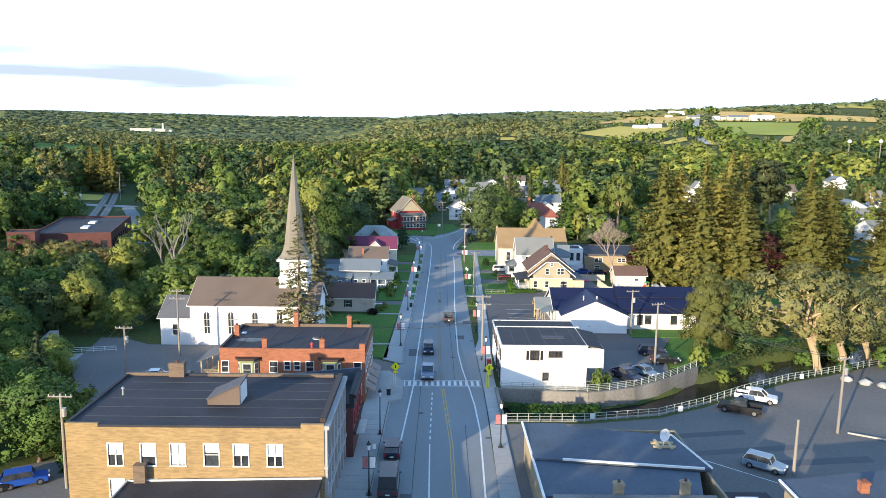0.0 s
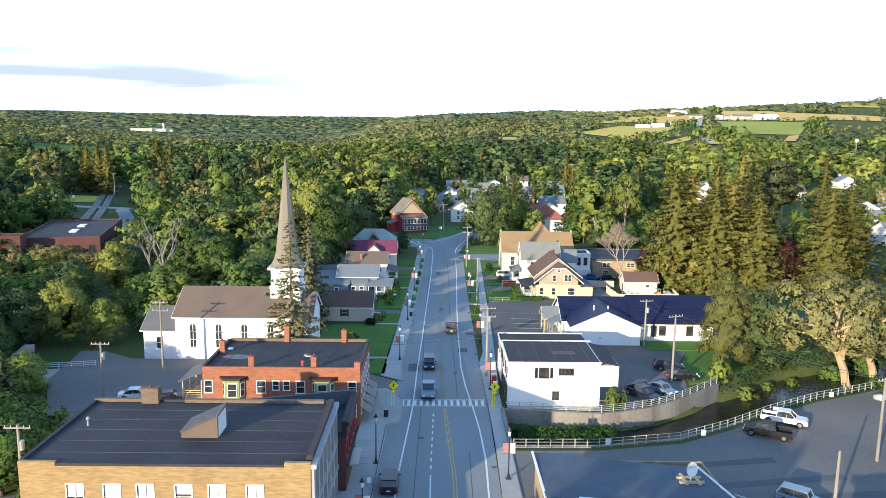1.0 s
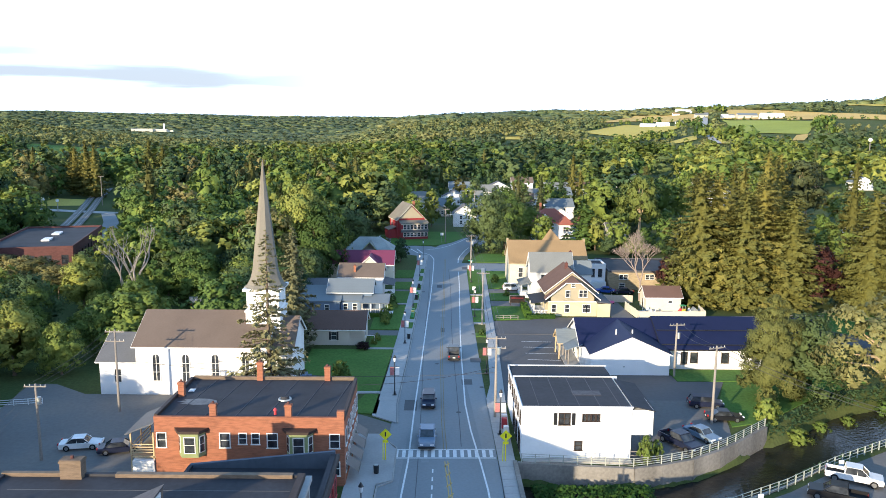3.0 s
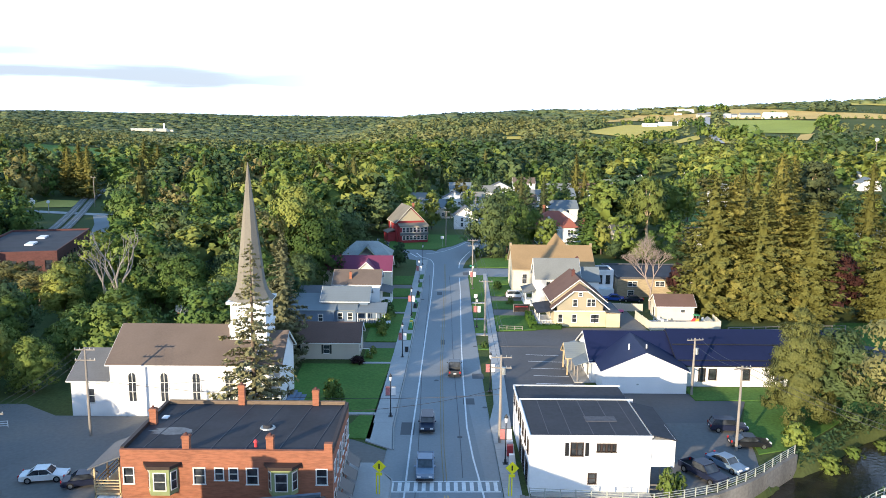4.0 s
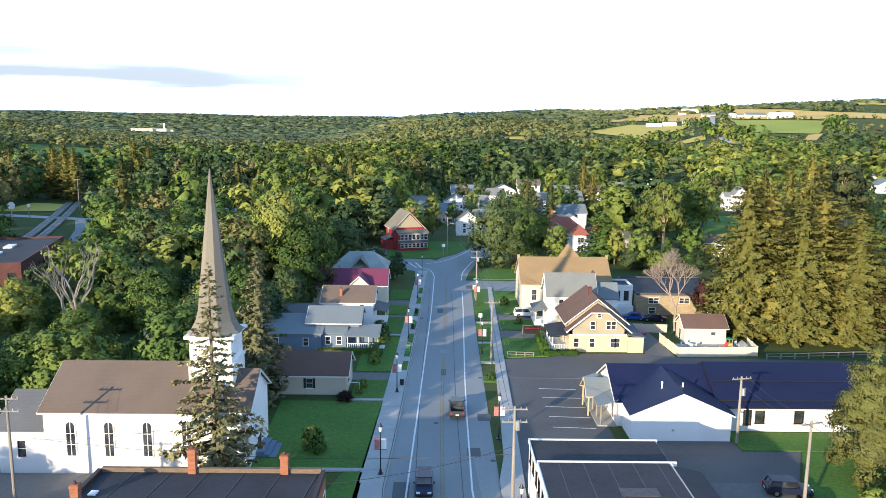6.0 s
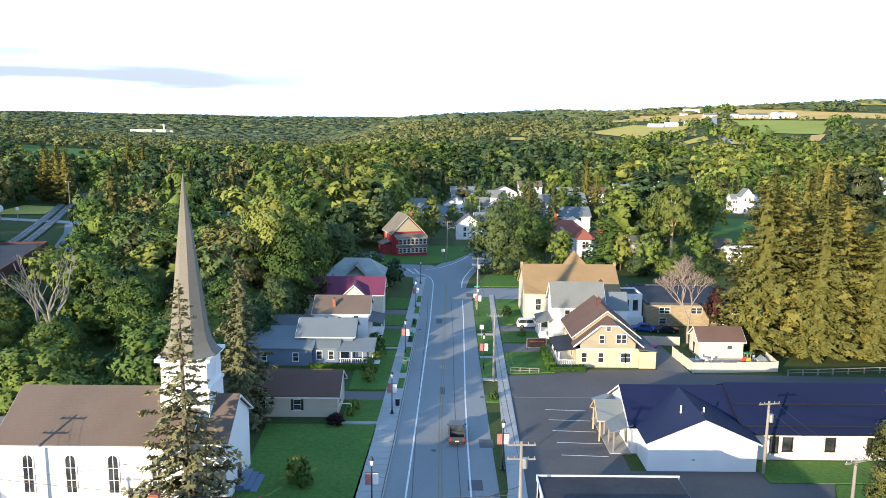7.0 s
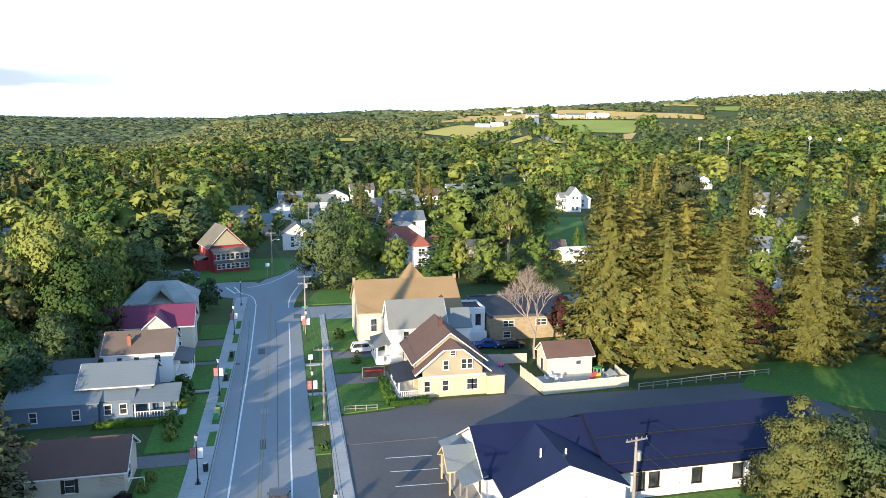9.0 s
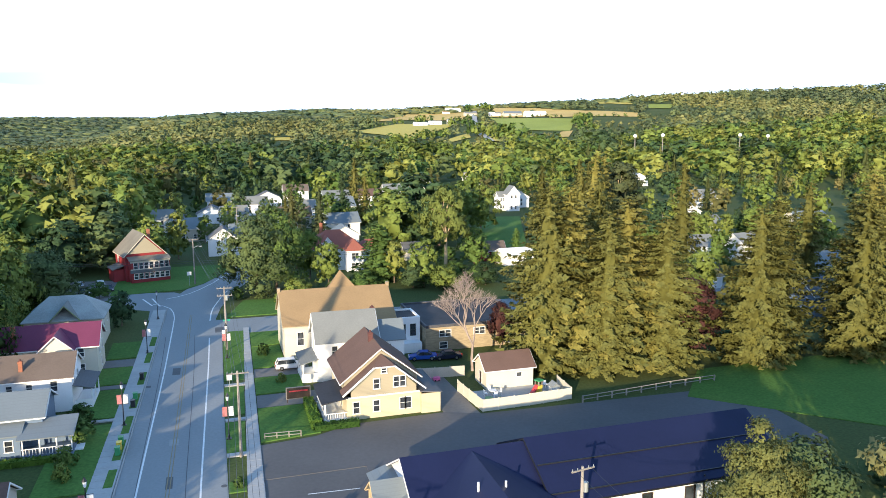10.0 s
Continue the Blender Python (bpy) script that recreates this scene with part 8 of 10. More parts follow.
west_mid = {"leaf": [], "leaf_y": [], "leaf_d": [], "leaf_b": []}
WEST = [(-150, 66), (-52, 66), (-42, 84), (-50, 102), (-60, 116), (-60, 134), (-50, 142), (-30, 160), (-32, 200), (-40, 262), (-64, 262), (-64, 290), (-150, 290)]
for x, y, a, b in scatter(5, -150, -25, 66, 290, 9.2, 0.95, lambda x, y: inside(WEST, x, y) and not blocked(x, y, 3)):
    kind = "maple" if a < 0.3 else "maple2" if a < 0.52 else "oak" if a < 0.7 else "ash" if a < 0.84 else "brown" if a < 0.91 else "bushy"
    near = y < 192 and x > -80
    if y > 190 or x < -92:
        west_mid[{"maple": "leaf", "maple2": "leaf", "oak": "leaf_d", "ash": "leaf_y", "brown": "leaf_b", "bushy": "leaf"}[kind]].append((x, y, (5 + 4 * b) if (x < -72 and 150 < y < 216) else (12 + 7 * b), 1.05))
        continue
    low = x < -72 and 150 < y < 216
    if near:
        kind = {"oak": "near_oak", "ash": "near_ash", "maple": "near_maple", "maple2": "near_maple"}.get(kind, kind)
        if y < 125:
            kind = "near_oak" if a < 0.25 else "near_maple" if a < 0.92 else "spruce_d"
    plant(kind, x, y, (8 + 5 * b) if near else (4.5 + 4 * b) if low else (10 + 6 * b), 1.05 + 0.15 * b)
for x, y, a, b in scatter(6, -52, -36, 80, 100, 4.0, 0.9, lambda x, y: inside([(-52, 104), (-37, 84), (-35, 78), (-38, 78), (-46, 84), (-56, 100)], x, y)):
    plant("bushy", x, y, 3.0 + 2.5 * b, 1.2)
for x, y, a, b in scatter(7, -58, -30, 142, 156, 6.0, 0.8, lambda x, y: x < -30 and y > 145 + (x + 58) * 0.1):
    plant("bushy", x, y, (2.2 + 1.5 * b) if x < -42 else (4 + 5 * b), 1.2)


def canopy(seed, size, leaves, lumps, heart=0.7):
    V, F, N, cs = broadleaf(seed, 1.0, 0.40, 0.03, lumps, leaves, size, 0.9, 1.0, heart)
    return np.array(V), np.array(F), np.array(N)


def fir(seed, whorls, arms, sprays, fine):
    V, F, N = conifer_mesh(seed, 20.0, 5.0, 0.3, whorls, arms, 0.13, sprays, 0.0, 0.62, fine, 0.42)
    tri = [(f[0], f[1], f[2]) for f in F] + [(f[0], f[2], f[3]) for f in F if len(f) == 4]
    return np.array([tuple(v) for v in V]) / 20.0, np.array(tri), unit(np.array(N, float))


def ground_z(x, y):
    """Height of the ground sheet between its corners."""
    i, j = int(np.searchsorted(gx, x)) - 1, int(np.searchsorted(gy, y)) - 1
    i, j = min(max(i, 0), nx - 2), min(max(j, 0), len(gy) - 2)
    u, v = (x - gx[i]) / (gx[i + 1] - gx[i]), (y - gy[j]) / (gy[j + 1] - gy[j])
    a, b, c, d = (verts[q][2] for q in (j * nx + i, j * nx + i + 1, (j + 1) * nx + i, (j + 1) * nx + i + 1))
    return (a * (1 - u) + b * u) * (1 - v) + (c * (1 - u) + d * u) * v


def woods(name, spots, shapes, material, label, sink=0.02):
    """Many trees of one wood, joined: spots are (x, y, height, width)."""
    vs, fs, ns, ts, off = [], [], [], [], 0
    rng = np.random.default_rng(len(spots))
    for i, (x, y, h, w) in enumerate(spots):
        V, F, N = shapes[rng.integers(len(shapes))]
        a, w = rng.uniform(0, 6.28), w * rng.uniform(0.85, 1.2)
        ca, sa = math.cos(a), math.sin(a)
        P = np.empty_like(V)
        P[:, 0] = (V[:, 0] * ca - V[:, 1] * sa) * h * w + x
        P[:, 1] = (V[:, 0] * sa + V[:, 1] * ca) * h * w + y
        P[:, 2] = (V[:, 2] - sink) * h + ground_z(x, y)
        vs.append(P)
        ns.append(np.stack([N[:, 0] * ca - N[:, 1] * sa, N[:, 0] * sa + N[:, 1] * ca, N[:, 2]], 1))
        ts.append(np.full(len(V), rng.uniform()))
        fs.append(F + off)
        off += len(V)
    if not vs:
        return
    me = quad_mesh(name, np.concatenate(vs).tolist(), np.concatenate(fs).tolist(), material, np.concatenate(ns).tolist(), np.concatenate(ts))
    tagged(new(name, me), label, "woodland", kind="stuff")


FIELDS = [
    ("field_gold", [(302, 1501), (422, 1655), (542, 1596), (473, 1398)], "ripe golden grain field on the hillside"),
    ("field_yellow", [(222, 1220), (337, 1389), (419, 1322), (270, 1040)], "yellow pasture on the hillside"),
    ("field_gold", [(622, 1655), (676, 1490), (594, 1314), (521, 1430)], "ripe golden grain field above the barns"),
    ("field_gold", [(676, 1490), (733, 1249), (707, 1195), (578, 1281)], "ripe golden grain field on the hillside"),
    ("field_green", [(519, 1411), (596, 1217), (507, 1063), (440, 1134)], "green crop field below the barns"),
    ("field_gold", [(489, 1055), (513, 1064), (458, 969), (445, 974)], "small golden stubble field"),
    ("field_yellow", [(375, 1044), (388, 1018), (365, 962), (345, 974)], "small yellow meadow by the hill road"),
    ("field_yellow", [(292, 996), (369, 1112), (348, 1039), (293, 970)], "pale mown strip by the hill road"),
    ("field_yellow", [(838, 1595), (830, 1412), (806, 1385), (790, 1520)], "pale yellow field near the crest"),
    ("field_green", [(823, 1377), (887, 1367), (825, 1287), (787, 1314)], "green pasture near the crest"),
    ("field_yellow", [(924, 1354), (958, 1315), (944, 1290), (908, 1335)], "pale yellow field near the crest"),
    ("field_yellow", [(92, 1141), (123, 1147), (119, 1085), (86, 1095)], "narrow golden clearing in the woods"),
    ("grass", [(-545, 1030), (-400, 1010), (-300, 720), (-385, 700)], "green meadow in the valley"),
    ("field_yellow", [(-192, 372), (-169, 376), (-178, 405), (-197, 410)], "dry grass beside the railway"),
]


def drape(q, lift, n, m):
    """A four-cornered patch laid over the ground sheet."""
    bm, g = bmesh.new(), {}
    a, b, c, d = (Vector(p) for p in q)
    for j in range(m + 1):
        for i in range(n + 1):
            p = a.lerp(b, i / n).lerp(d.lerp(c, i / n), j / m)
            w = 5.0 * noise.noise(Vector((p.x * 0.02, p.y * 0.02, 4.0))) if (a - b).length > 60 else 0.0
            g[i, j] = bm.verts.new((p.x + w, p.y + w, ground_z(p.x + w, p.y + w) + lift))
    for j in range(m):
        for i in range(n):
            bm.faces.new((g[i, j], g[i + 1, j], g[i + 1, j + 1], g[i, j + 1]))
    bmesh.ops.recalc_face_normals(bm, faces=bm.faces)
    if sum(f.normal.z for f in bm.faces) < 0:
        bmesh.ops.reverse_faces(bm, faces=bm.faces)
    return bm


for mat_, pts, label in FIELDS:
    tagged(link_mesh("field", drape(pts, 1.0 if abs(pts[0][1]) > 600 else 0.25, 20, 20), M[mat_]), label, "field", kind="structure")
tagged(link_mesh("far_road", drape([(566, 1640), (574, 1640), (410, 1180), (399, 1186)], 1.8, 4, 40), M["concrete"]), "pale country road up the hillside", "road", kind="structure")
tagged(link_mesh("far_road", drape([(399, 1186), (410, 1180), (352, 960), (343, 965)], 1.8, 4, 24), M["concrete"]), "pale country road up the hillside", "road", kind="structure")


ROAD_STRIP = [(556, 1660), (584, 1660), (420, 1180), (362, 960), (334, 960), (390, 1190)]


def open_field(x, y):
    return any(inside(f[1], x * k, y * k) for f in FIELDS for k in (1.0, 1.02, 1.045, 1.07) if k < 1.01 or abs(f[1][0][1]) > 600) or any(inside(ROAD_STRIP, x * k, y * k) for k in (1.0, 1.03, 1.06))


def before_field(x, y):
    return any(inside(f[1], x * k, y * k) for f in FIELDS if f[1][0][1] > 600 for k in (1.09, 1.13, 1.18, 1.24, 1.3))


def seen_side(x, y):
    """Within the valley that lies ahead."""
    az = math.degrees(math.atan2(x, y - 40))
    return -42 < az < 60


TOWN = [(13, 236), (70, 236), (180, 150), (420, 300), (420, 620), (120, 760), (0, 640), (-14, 420), (-10, 330)]
leafy = [canopy(40 + i, 0.052, 500, 13) for i in range(5)]
leafy_near = [canopy(90 + i, 0.033, 1450, 16) for i in range(4)]
firs = [fir(50 + i, 18, 7, 7, 1.25) for i in range(3)]
mid = scatter(8, -420, 560, 230, 530, 13.2, 1.0, lambda x, y: seen_side(x, y) and not blocked(x, y, 4) and not open_field(x, y) and not (-64 < x < 150 and y < 300) and not inside(WEST, x, y))
groups = {"leaf": [], "leaf_y": [], "leaf_d": [], "leaf_b": [], "needle": []}
for x, y, a, b in mid:
    town = inside(TOWN, x, y)
    if town and a < 0.60:
        continue
    v = noise.noise(Vector((x * 0.012, y * 0.012, 1.0)))
    c = (a * 37.3 + b * 11.7) % 1.0
    kind = "needle" if c < 0.17 else "leaf_y" if v + 0.5 * (c - 0.5) > 0.08 else "leaf_d" if v + 0.4 * (b - 0.5) < -0.2 else "leaf"
    if c > 0.90:
        kind = "leaf_b"
    h = (7 + 8 * b) if town else (11 + 15 * a)
    groups[kind].append((x, y, h * (1.12 if kind == "needle" else 1.0), 1.0 if kind != "needle" else 1.0))
NAMES = {"leaf": "green broadleaf woodland", "leaf_y": "yellow-green broadleaf woodland", "leaf_d": "dark green woodland", "leaf_b": "browning late summer woodland", "needle": "olive spruces standing in the woodland"}
for kind, spots in west_mid.items():
    woods("west_woodland", spots, leafy_near, M[kind], NAMES[kind] + " behind the church yard")
for kind, spots in groups.items():
    woods("woodland", spots, firs if kind == "needle" else leafy, M["needle_m" if kind == "needle" else kind], NAMES[kind] + " beyond the town")

# trees out of view, added only to block the low sun from street and lots
back = [(x, y, 12 + 4 * a, 1.3) for x, y, a, b in scatter(31, -200, -125, -70, 120, 9, 0.95) + scatter(32, -120, -52, -130, -30, 9, 0.95) if x < -90 or y < -30]
back += [(x, y, 16 + 4 * a, 1.1) for x, y, a, b in scatter(33, 16, 74, -24, 24, 8, 0.95)]
back += [(x, y, 21 + 3 * a, 0.9) for x, y, a, b in scatter(34, -26, -13, -18, 20, 6.5, 0.98)]
leafy2 = [canopy(60 + i, 0.135, 46, 6) for i in range(5)]
leafy_mid = [canopy(65 + i, 0.092, 140, 9) for i in range(5)]
firs2 = [fir(70 + i, 9, 6, 5, 1.9) for i in range(2)]
woods("hill_wood", back, leafy_mid, M["leaf"], "unseen tall wood added to shade the street and lots")
groups = {k: [] for k in ("leaf", "leaf_y", "leaf_d", "needle")}
nearer = {k: [] for k in groups}
for x, y, a, b in scatter(9, -1000, 1300, 520, 1500, 17.5, 0.9, lambda x, y: seen_side(x, y) and not open_field(x, y)):
    v = noise.noise(Vector((x * 0.006, y * 0.006, 1.0)))
    if inside(TOWN, x, y) and a < 0.3:
        continue
    v += 0.5 * ((a * 53.7 + b * 19.1) % 1.0 - 0.5)
    kind = "needle" if b < 0.1 else "leaf_y" if v > 0.04 else "leaf_d" if v < -0.2 else "leaf"
    if y > 860 and (a * 91.7) % 1.0 < 0.16:
        continue
    if y < 860:
        nearer[kind].append((x, y, (10 + 13 * a) * (0.42 if before_field(x, y) else 1.0), 1.25))
    else:
        groups[kind].append((x, y, (11 + 5 * a) * (0.42 if before_field(x, y) else 1.0), 1.55 if kind != "needle" else 1.3))
for kind, spots in groups.items():
    woods("valley_woodland", nearer[kind], firs2 if kind == "needle" else leafy_mid, M["needle_m" if kind == "needle" else kind], NAMES[kind] + " across the valley floor")
    # far broadleaf woods take the leaf colours with haze mixed in
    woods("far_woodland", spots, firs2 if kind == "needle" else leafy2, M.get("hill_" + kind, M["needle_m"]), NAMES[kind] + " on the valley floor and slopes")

lump = []
for i in range(4):
    rng = np.random.default_rng(80 + i)
    V, F, N = [], [], []
    blob(rng, (0, 0, 0.30), 0.5, 0.8, V, F, N)
    d = rng.normal(0, 1, (9, 3))
    d[:, 2] = np.abs(d[:, 2])
    d /= np.linalg.norm(d, axis=1)[:, None]
    leaf_quads(rng, d * np.array((0.46, 0.46, 0.40)) + np.array((0, 0, 0.30)), d, 0.16, V, F, 0.5, N)
    lump.append((np.array(V), np.array(F), unit(np.array(N) * 0.7 + np.array((0, 0, 0.8)))))
groups = {"leaf": [], "leaf_y": [], "leaf_d": [], "leaf_b": []}
for x, y, a, b in scatter(10, -2600, 2800, 1450, 2500, 28, 0.95, lambda x, y: seen_side(x, y) and not open_field(x, y)) + scatter(11, -3400, 1200, 2500, 5000, 50, 0.95, lambda x, y: seen_side(x, y)):
    v = noise.noise(Vector((x * 0.003, y * 0.003, 1.0)))
    big = 0.72 if y < 2500 else 0.8
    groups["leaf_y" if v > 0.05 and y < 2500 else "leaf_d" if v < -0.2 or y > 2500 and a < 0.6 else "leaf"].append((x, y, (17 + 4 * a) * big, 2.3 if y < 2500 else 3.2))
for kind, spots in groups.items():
    # hill woods likewise wear leaf colours paled to imitate haze
    woods("hill_woodland", spots, lump, M.get("hill_" + kind, M[kind]), NAMES[kind] + " on distant hills, leaf colour paled for haze", 0.12)

# tree clumps between the fields
clump = []
rr_ = random.Random(12)
for cx, cy, n, h in ((385, 1400, 7, 15), (372, 1056, 6, 22), (388, 1060, 4, 20), (364, 946, 5, 25), (374, 950, 3, 27), (412, 1285, 6, 15), (560, 1622, 9, 15), (588, 1618, 9, 16), (282, 1035, 7, 14), (310, 1050, 5, 14), (240, 1005, 6, 14), (560, 1130, 9, 16), (585, 1165, 8, 16), (520, 1040, 8, 16), (610, 1425, 4, 10), (330, 1385, 5, 10), (440, 1390, 4, 10)):
    clump += [(cx + rr_.uniform(-14, 14), cy + rr_.uniform(-12, 12), h * rr_.uniform(0.75, 1.1), 1.0) for _ in range(n)]
woods("field_trees", clump, leafy2, M["leaf"], "clumps of broadleaf trees between the hillside fields")
hedge_ = [(a[0] + (b[0] - a[0]) * k / 16 + rr_.uniform(-4, 4), a[1] + (b[1] - a[1]) * k / 16 + rr_.uniform(-4, 4), rr_.uniform(4, 8), 1.2) for a, b in (((300, 1495), (473, 1392)), ((519, 1420), (594, 1310)), ((222, 1222), (337, 1395)), ((578, 1275), (707, 1190)), ((470, 1400), (540, 1590))) for k in range(17) if rr_.random() < 0.7]
woods("field_hedge", hedge_, leafy2, M["leaf"], "ragged hedgerows along the hillside fields")

# ivy and weeds on the creek bank
rng = np.random.default_rng(77)
V, F = [], []
for i in range(2600):
    x = rng.uniform(11.0, 24.0)
    y = rng.uniform(97.8, 104.0)
    edge = 1 - abs(y - 101) / 3.4
    leaf_quads(rng, [(x, y, -2.9 + 1.6 * edge + rng.uniform(0, 0.9))], [(0, -0.4, 1)], 0.24, V, F)
tagged(new("bank_weeds", quad_mesh("bank_weeds", V, F, M["weeds"])), "dense green weeds and ivy at the foot of the creek wall", "weeds", kind="stuff")
V, F = [], []
for i in range(2600):
    x = rng.uniform(36.0, 80.0)
    k = rng.uniform(0, 1)
    s, n = lerp_table(RIVER_S, x), lerp_table(RIVER_N, x)
    y = s + 2.6 * k if i % 2 else n - 1.6 * k + 0.6
    leaf_quads(rng, [(x, y, land(x, y) + rng.uniform(0.0, 0.7))], [(0, -0.2, 1)], 0.26, V, F)
tagged(new("bank_weeds", quad_mesh("bank_weeds", V, F, M["leaf_d"])), "straggling weeds along the creek bank", "weeds", kind="stuff")

# ---- cars ----
CAR_PAINT = {}


def car_paint(c):
    if c not in CAR_PAINT:
        CAR_PAINT[c] = paint("car_paint", c, 0.35, 0.0, 0.35, 0.15)
    return CAR_PAINT[c]


def car(x, y, rz, c, label, kind="suv", z=0.0):
    """A car whose nose points along +y before it is turned."""
    o = thing("pickup_truck" if kind == "pickup" else "van" if kind == "van" else "car", pose(x, y, z, 0, 0, rz), label, "pickup truck" if kind == "pickup" else "van" if kind == "van" else "car", "vehicles")
    L, W, H = {"suv": (4.7, 1.88, 1.68), "sedan": (4.8, 1.82, 1.45), "pickup": (5.7, 2.0, 1.85), "van": (5.6, 2.1, 2.6)}[kind]
    h = L / 2
    belt = {"suv": 1.02, "sedan": 0.90, "pickup": 1.12, "van": 1.25}[kind]
    prof = {"suv": [(-h, 0.45), (-h + 0.05, 0.95), (-h + 0.12, belt), (h - 1.35, belt), (h - 0.15, 0.82), (h, 0.6), (h - 0.05, 0.32), (-h + 0.1, 0.32)],
            "sedan": [(-h, 0.45), (-h + 0.05, 0.88), (-h + 0.9, belt), (h - 1.4, belt), (h - 0.15, 0.72), (h, 0.52), (h - 0.05, 0.28), (-h + 0.1, 0.28)],
            "pickup": [(-h, 0.55), (-h, 0.70), (-h + 0.1, 0.74), (-1.02, 0.74), (-0.98, belt), (h - 1.45, belt), (h - 0.12, 1.02), (h, 0.7), (h - 0.05, 0.42), (-h + 0.1, 0.45)],
            "van": [(-h, 0.45), (-h + 0.02, 1.1), (-h + 0.05, belt), (h - 1.1, belt), (h - 0.12, 0.95), (h, 0.6), (h - 0.05, 0.32), (-h + 0.1, 0.32)]}[kind]

    def loft(rows):
        """rows of side profiles (y, z) at half widths."""
        bm = bmesh.new()
        rings = [[bm.verts.new((sx, p[0], p[1])) for p in pr] for sx, pr in rows]
        for a, b in zip(rings, rings[1:]):
            for i in range(len(a)):
                j = (i + 1) % len(a)
                bm.faces.new((a[i], a[j], b[j], b[i]))
        bm.faces.new(rings[0][::-1])
        bm.faces.new(rings[-1])
        bmesh.ops.recalc_face_normals(bm, faces=bm.faces)
        return bm

    def inset(pr, k):
        cy, cz = sum(p[0] for p in pr) / len(pr), sum(p[1] for p in pr) / len(pr)
        return [(cy + (p[0] - cy) * k, cz + (p[1] - cz) * k) for p in pr]

    w = W / 2
    body = part("body", loft([(-w, inset(prof, 0.93)), (-w + 0.1, prof), (w - 0.1, prof), (w, inset(prof, 0.93))]), car_paint(c), o)
    cab = {"suv": [(-h + 0.15, belt), (-h + 0.45, H - 0.12), (-h + 0.8, H), (0.35, H), (0.7, H - 0.1), (h - 1.35, belt)],
           "sedan": [(-h + 0.75, belt), (-h + 1.5, H - 0.05), (-h + 1.9, H), (0.2, H), (0.5, H - 0.06), (h - 1.35, belt)],
           "pickup": [(-0.95, belt), (-0.85, H - 0.1), (-0.6, H), (0.5, H), (0.75, H - 0.1), (h - 1.4, belt)],
           "van": [(-h + 0.05, belt), (-h + 0.1, H - 0.1), (-h + 0.3, H), (h - 1.9, H), (h - 1.7, H - 0.1), (h - 1.0, belt)]}[kind]
    glass_only = kind != "van"
    part("glasshouse", loft([(-w + 0.12, inset(cab, 0.96)), (w - 0.12, inset(cab, 0.96))]), M["glass"] if glass_only else car_paint(c), o)
    roof_y = [p for p in cab if p[1] > H - 0.15]
    part("roof_panel", boxes((-w + 0.2, w - 0.2, roof_y[0][0], roof_y[-1][0], H - 0.06, H + 0.02)), car_paint(c), o)
    for sx in (-w + 0.14, w - 0.14):
        mid = (cab[0][0] + cab[-1][0]) / 2
        for a, b in ((cab[0], cab[1]), (cab[-2], cab[-1]), ((mid, belt), (mid, H))):
            bm = bmesh.new()
            lo_, hi_ = (a, b) if a[1] < b[1] else (b, a)
            tube(bm, [(sx, lo_[0], lo_[1]), (sx * 0.95, hi_[0], hi_[1])], 0.05, 4)
            part("pillar", bm, car_paint(c), o)
    if kind == "van":
        part("windscreen", boxes((-w + 0.2, w - 0.2, h - 1.62, h - 1.3, belt + 0.1, H - 0.3)), M["glass"], o)
    if kind == "pickup":
        part("cargo_bed", boxes((-w + 0.12, w - 0.12, -h + 0.1, -1.0, 0.74, 0.77)), M["tyre"], o, "open dark cargo bed")
        for sx in (-1, 1):
            part("bed_side", boxes((sx * (w - 0.09) - 0.05, sx * (w - 0.09) + 0.05, -h + 0.02, -0.96, 0.62, belt)), car_paint(c), o)
        part("tailgate", boxes((-w + 0.14, w - 0.14, -h + 0.01, -h + 0.09, 0.62, belt)), car_paint(c), o)
    wheel_z, wr = 0.36 if kind != "pickup" else 0.42, 0.36 if kind != "pickup" else 0.42
    for sx in (-1, 1):
        for wy in (-h + 0.95, h - 0.95):
            bm = bmesh.new()
            tube(bm, [(sx * (w - 0.22), wy, wheel_z), (sx * (w + 0.015), wy, wheel_z)], wr, 14)
            t = part("wheel", bm, M["tyre"], o)
            bm = bmesh.new()
            tube(bm, [(sx * (w + 0.005), wy, wheel_z), (sx * (w + 0.03), wy, wheel_z)], wr * 0.6, 10)
            part("rim", bm, M["rim"], t)
        part("headlight", boxes((sx * w * 0.62 - 0.2, sx * w * 0.62 + 0.2, h - 0.16, h + 0.01, 0.66, 0.82)), M["lamp_white"], o)
        part("tail_light", boxes((sx * w * 0.8 - 0.1, sx * w * 0.8 + 0.1, -h - 0.01, -h + 0.12, 0.72, 1.0)), M["lamp_red"], o)
        part("mirror", boxes((sx * (w + 0.1) - 0.1, sx * (w + 0.1) + 0.1, h - 1.75, h - 1.6, belt, belt + 0.16)), car_paint(c), o)
    part("front_bumper", boxes((-w + 0.1, w - 0.1, h - 0.1, h + 0.04, 0.35, 0.55)), M["black"], o)
    part("rear_bumper", boxes((-w + 0.1, w - 0.1, -h - 0.04, -h + 0.1, 0.4, 0.6)), M["black"], o)
    part("number_plate", boxes((-0.22, 0.22, -h - 0.055, -h - 0.035, 0.6, 0.74)), M["sign_white"], o)
    return o


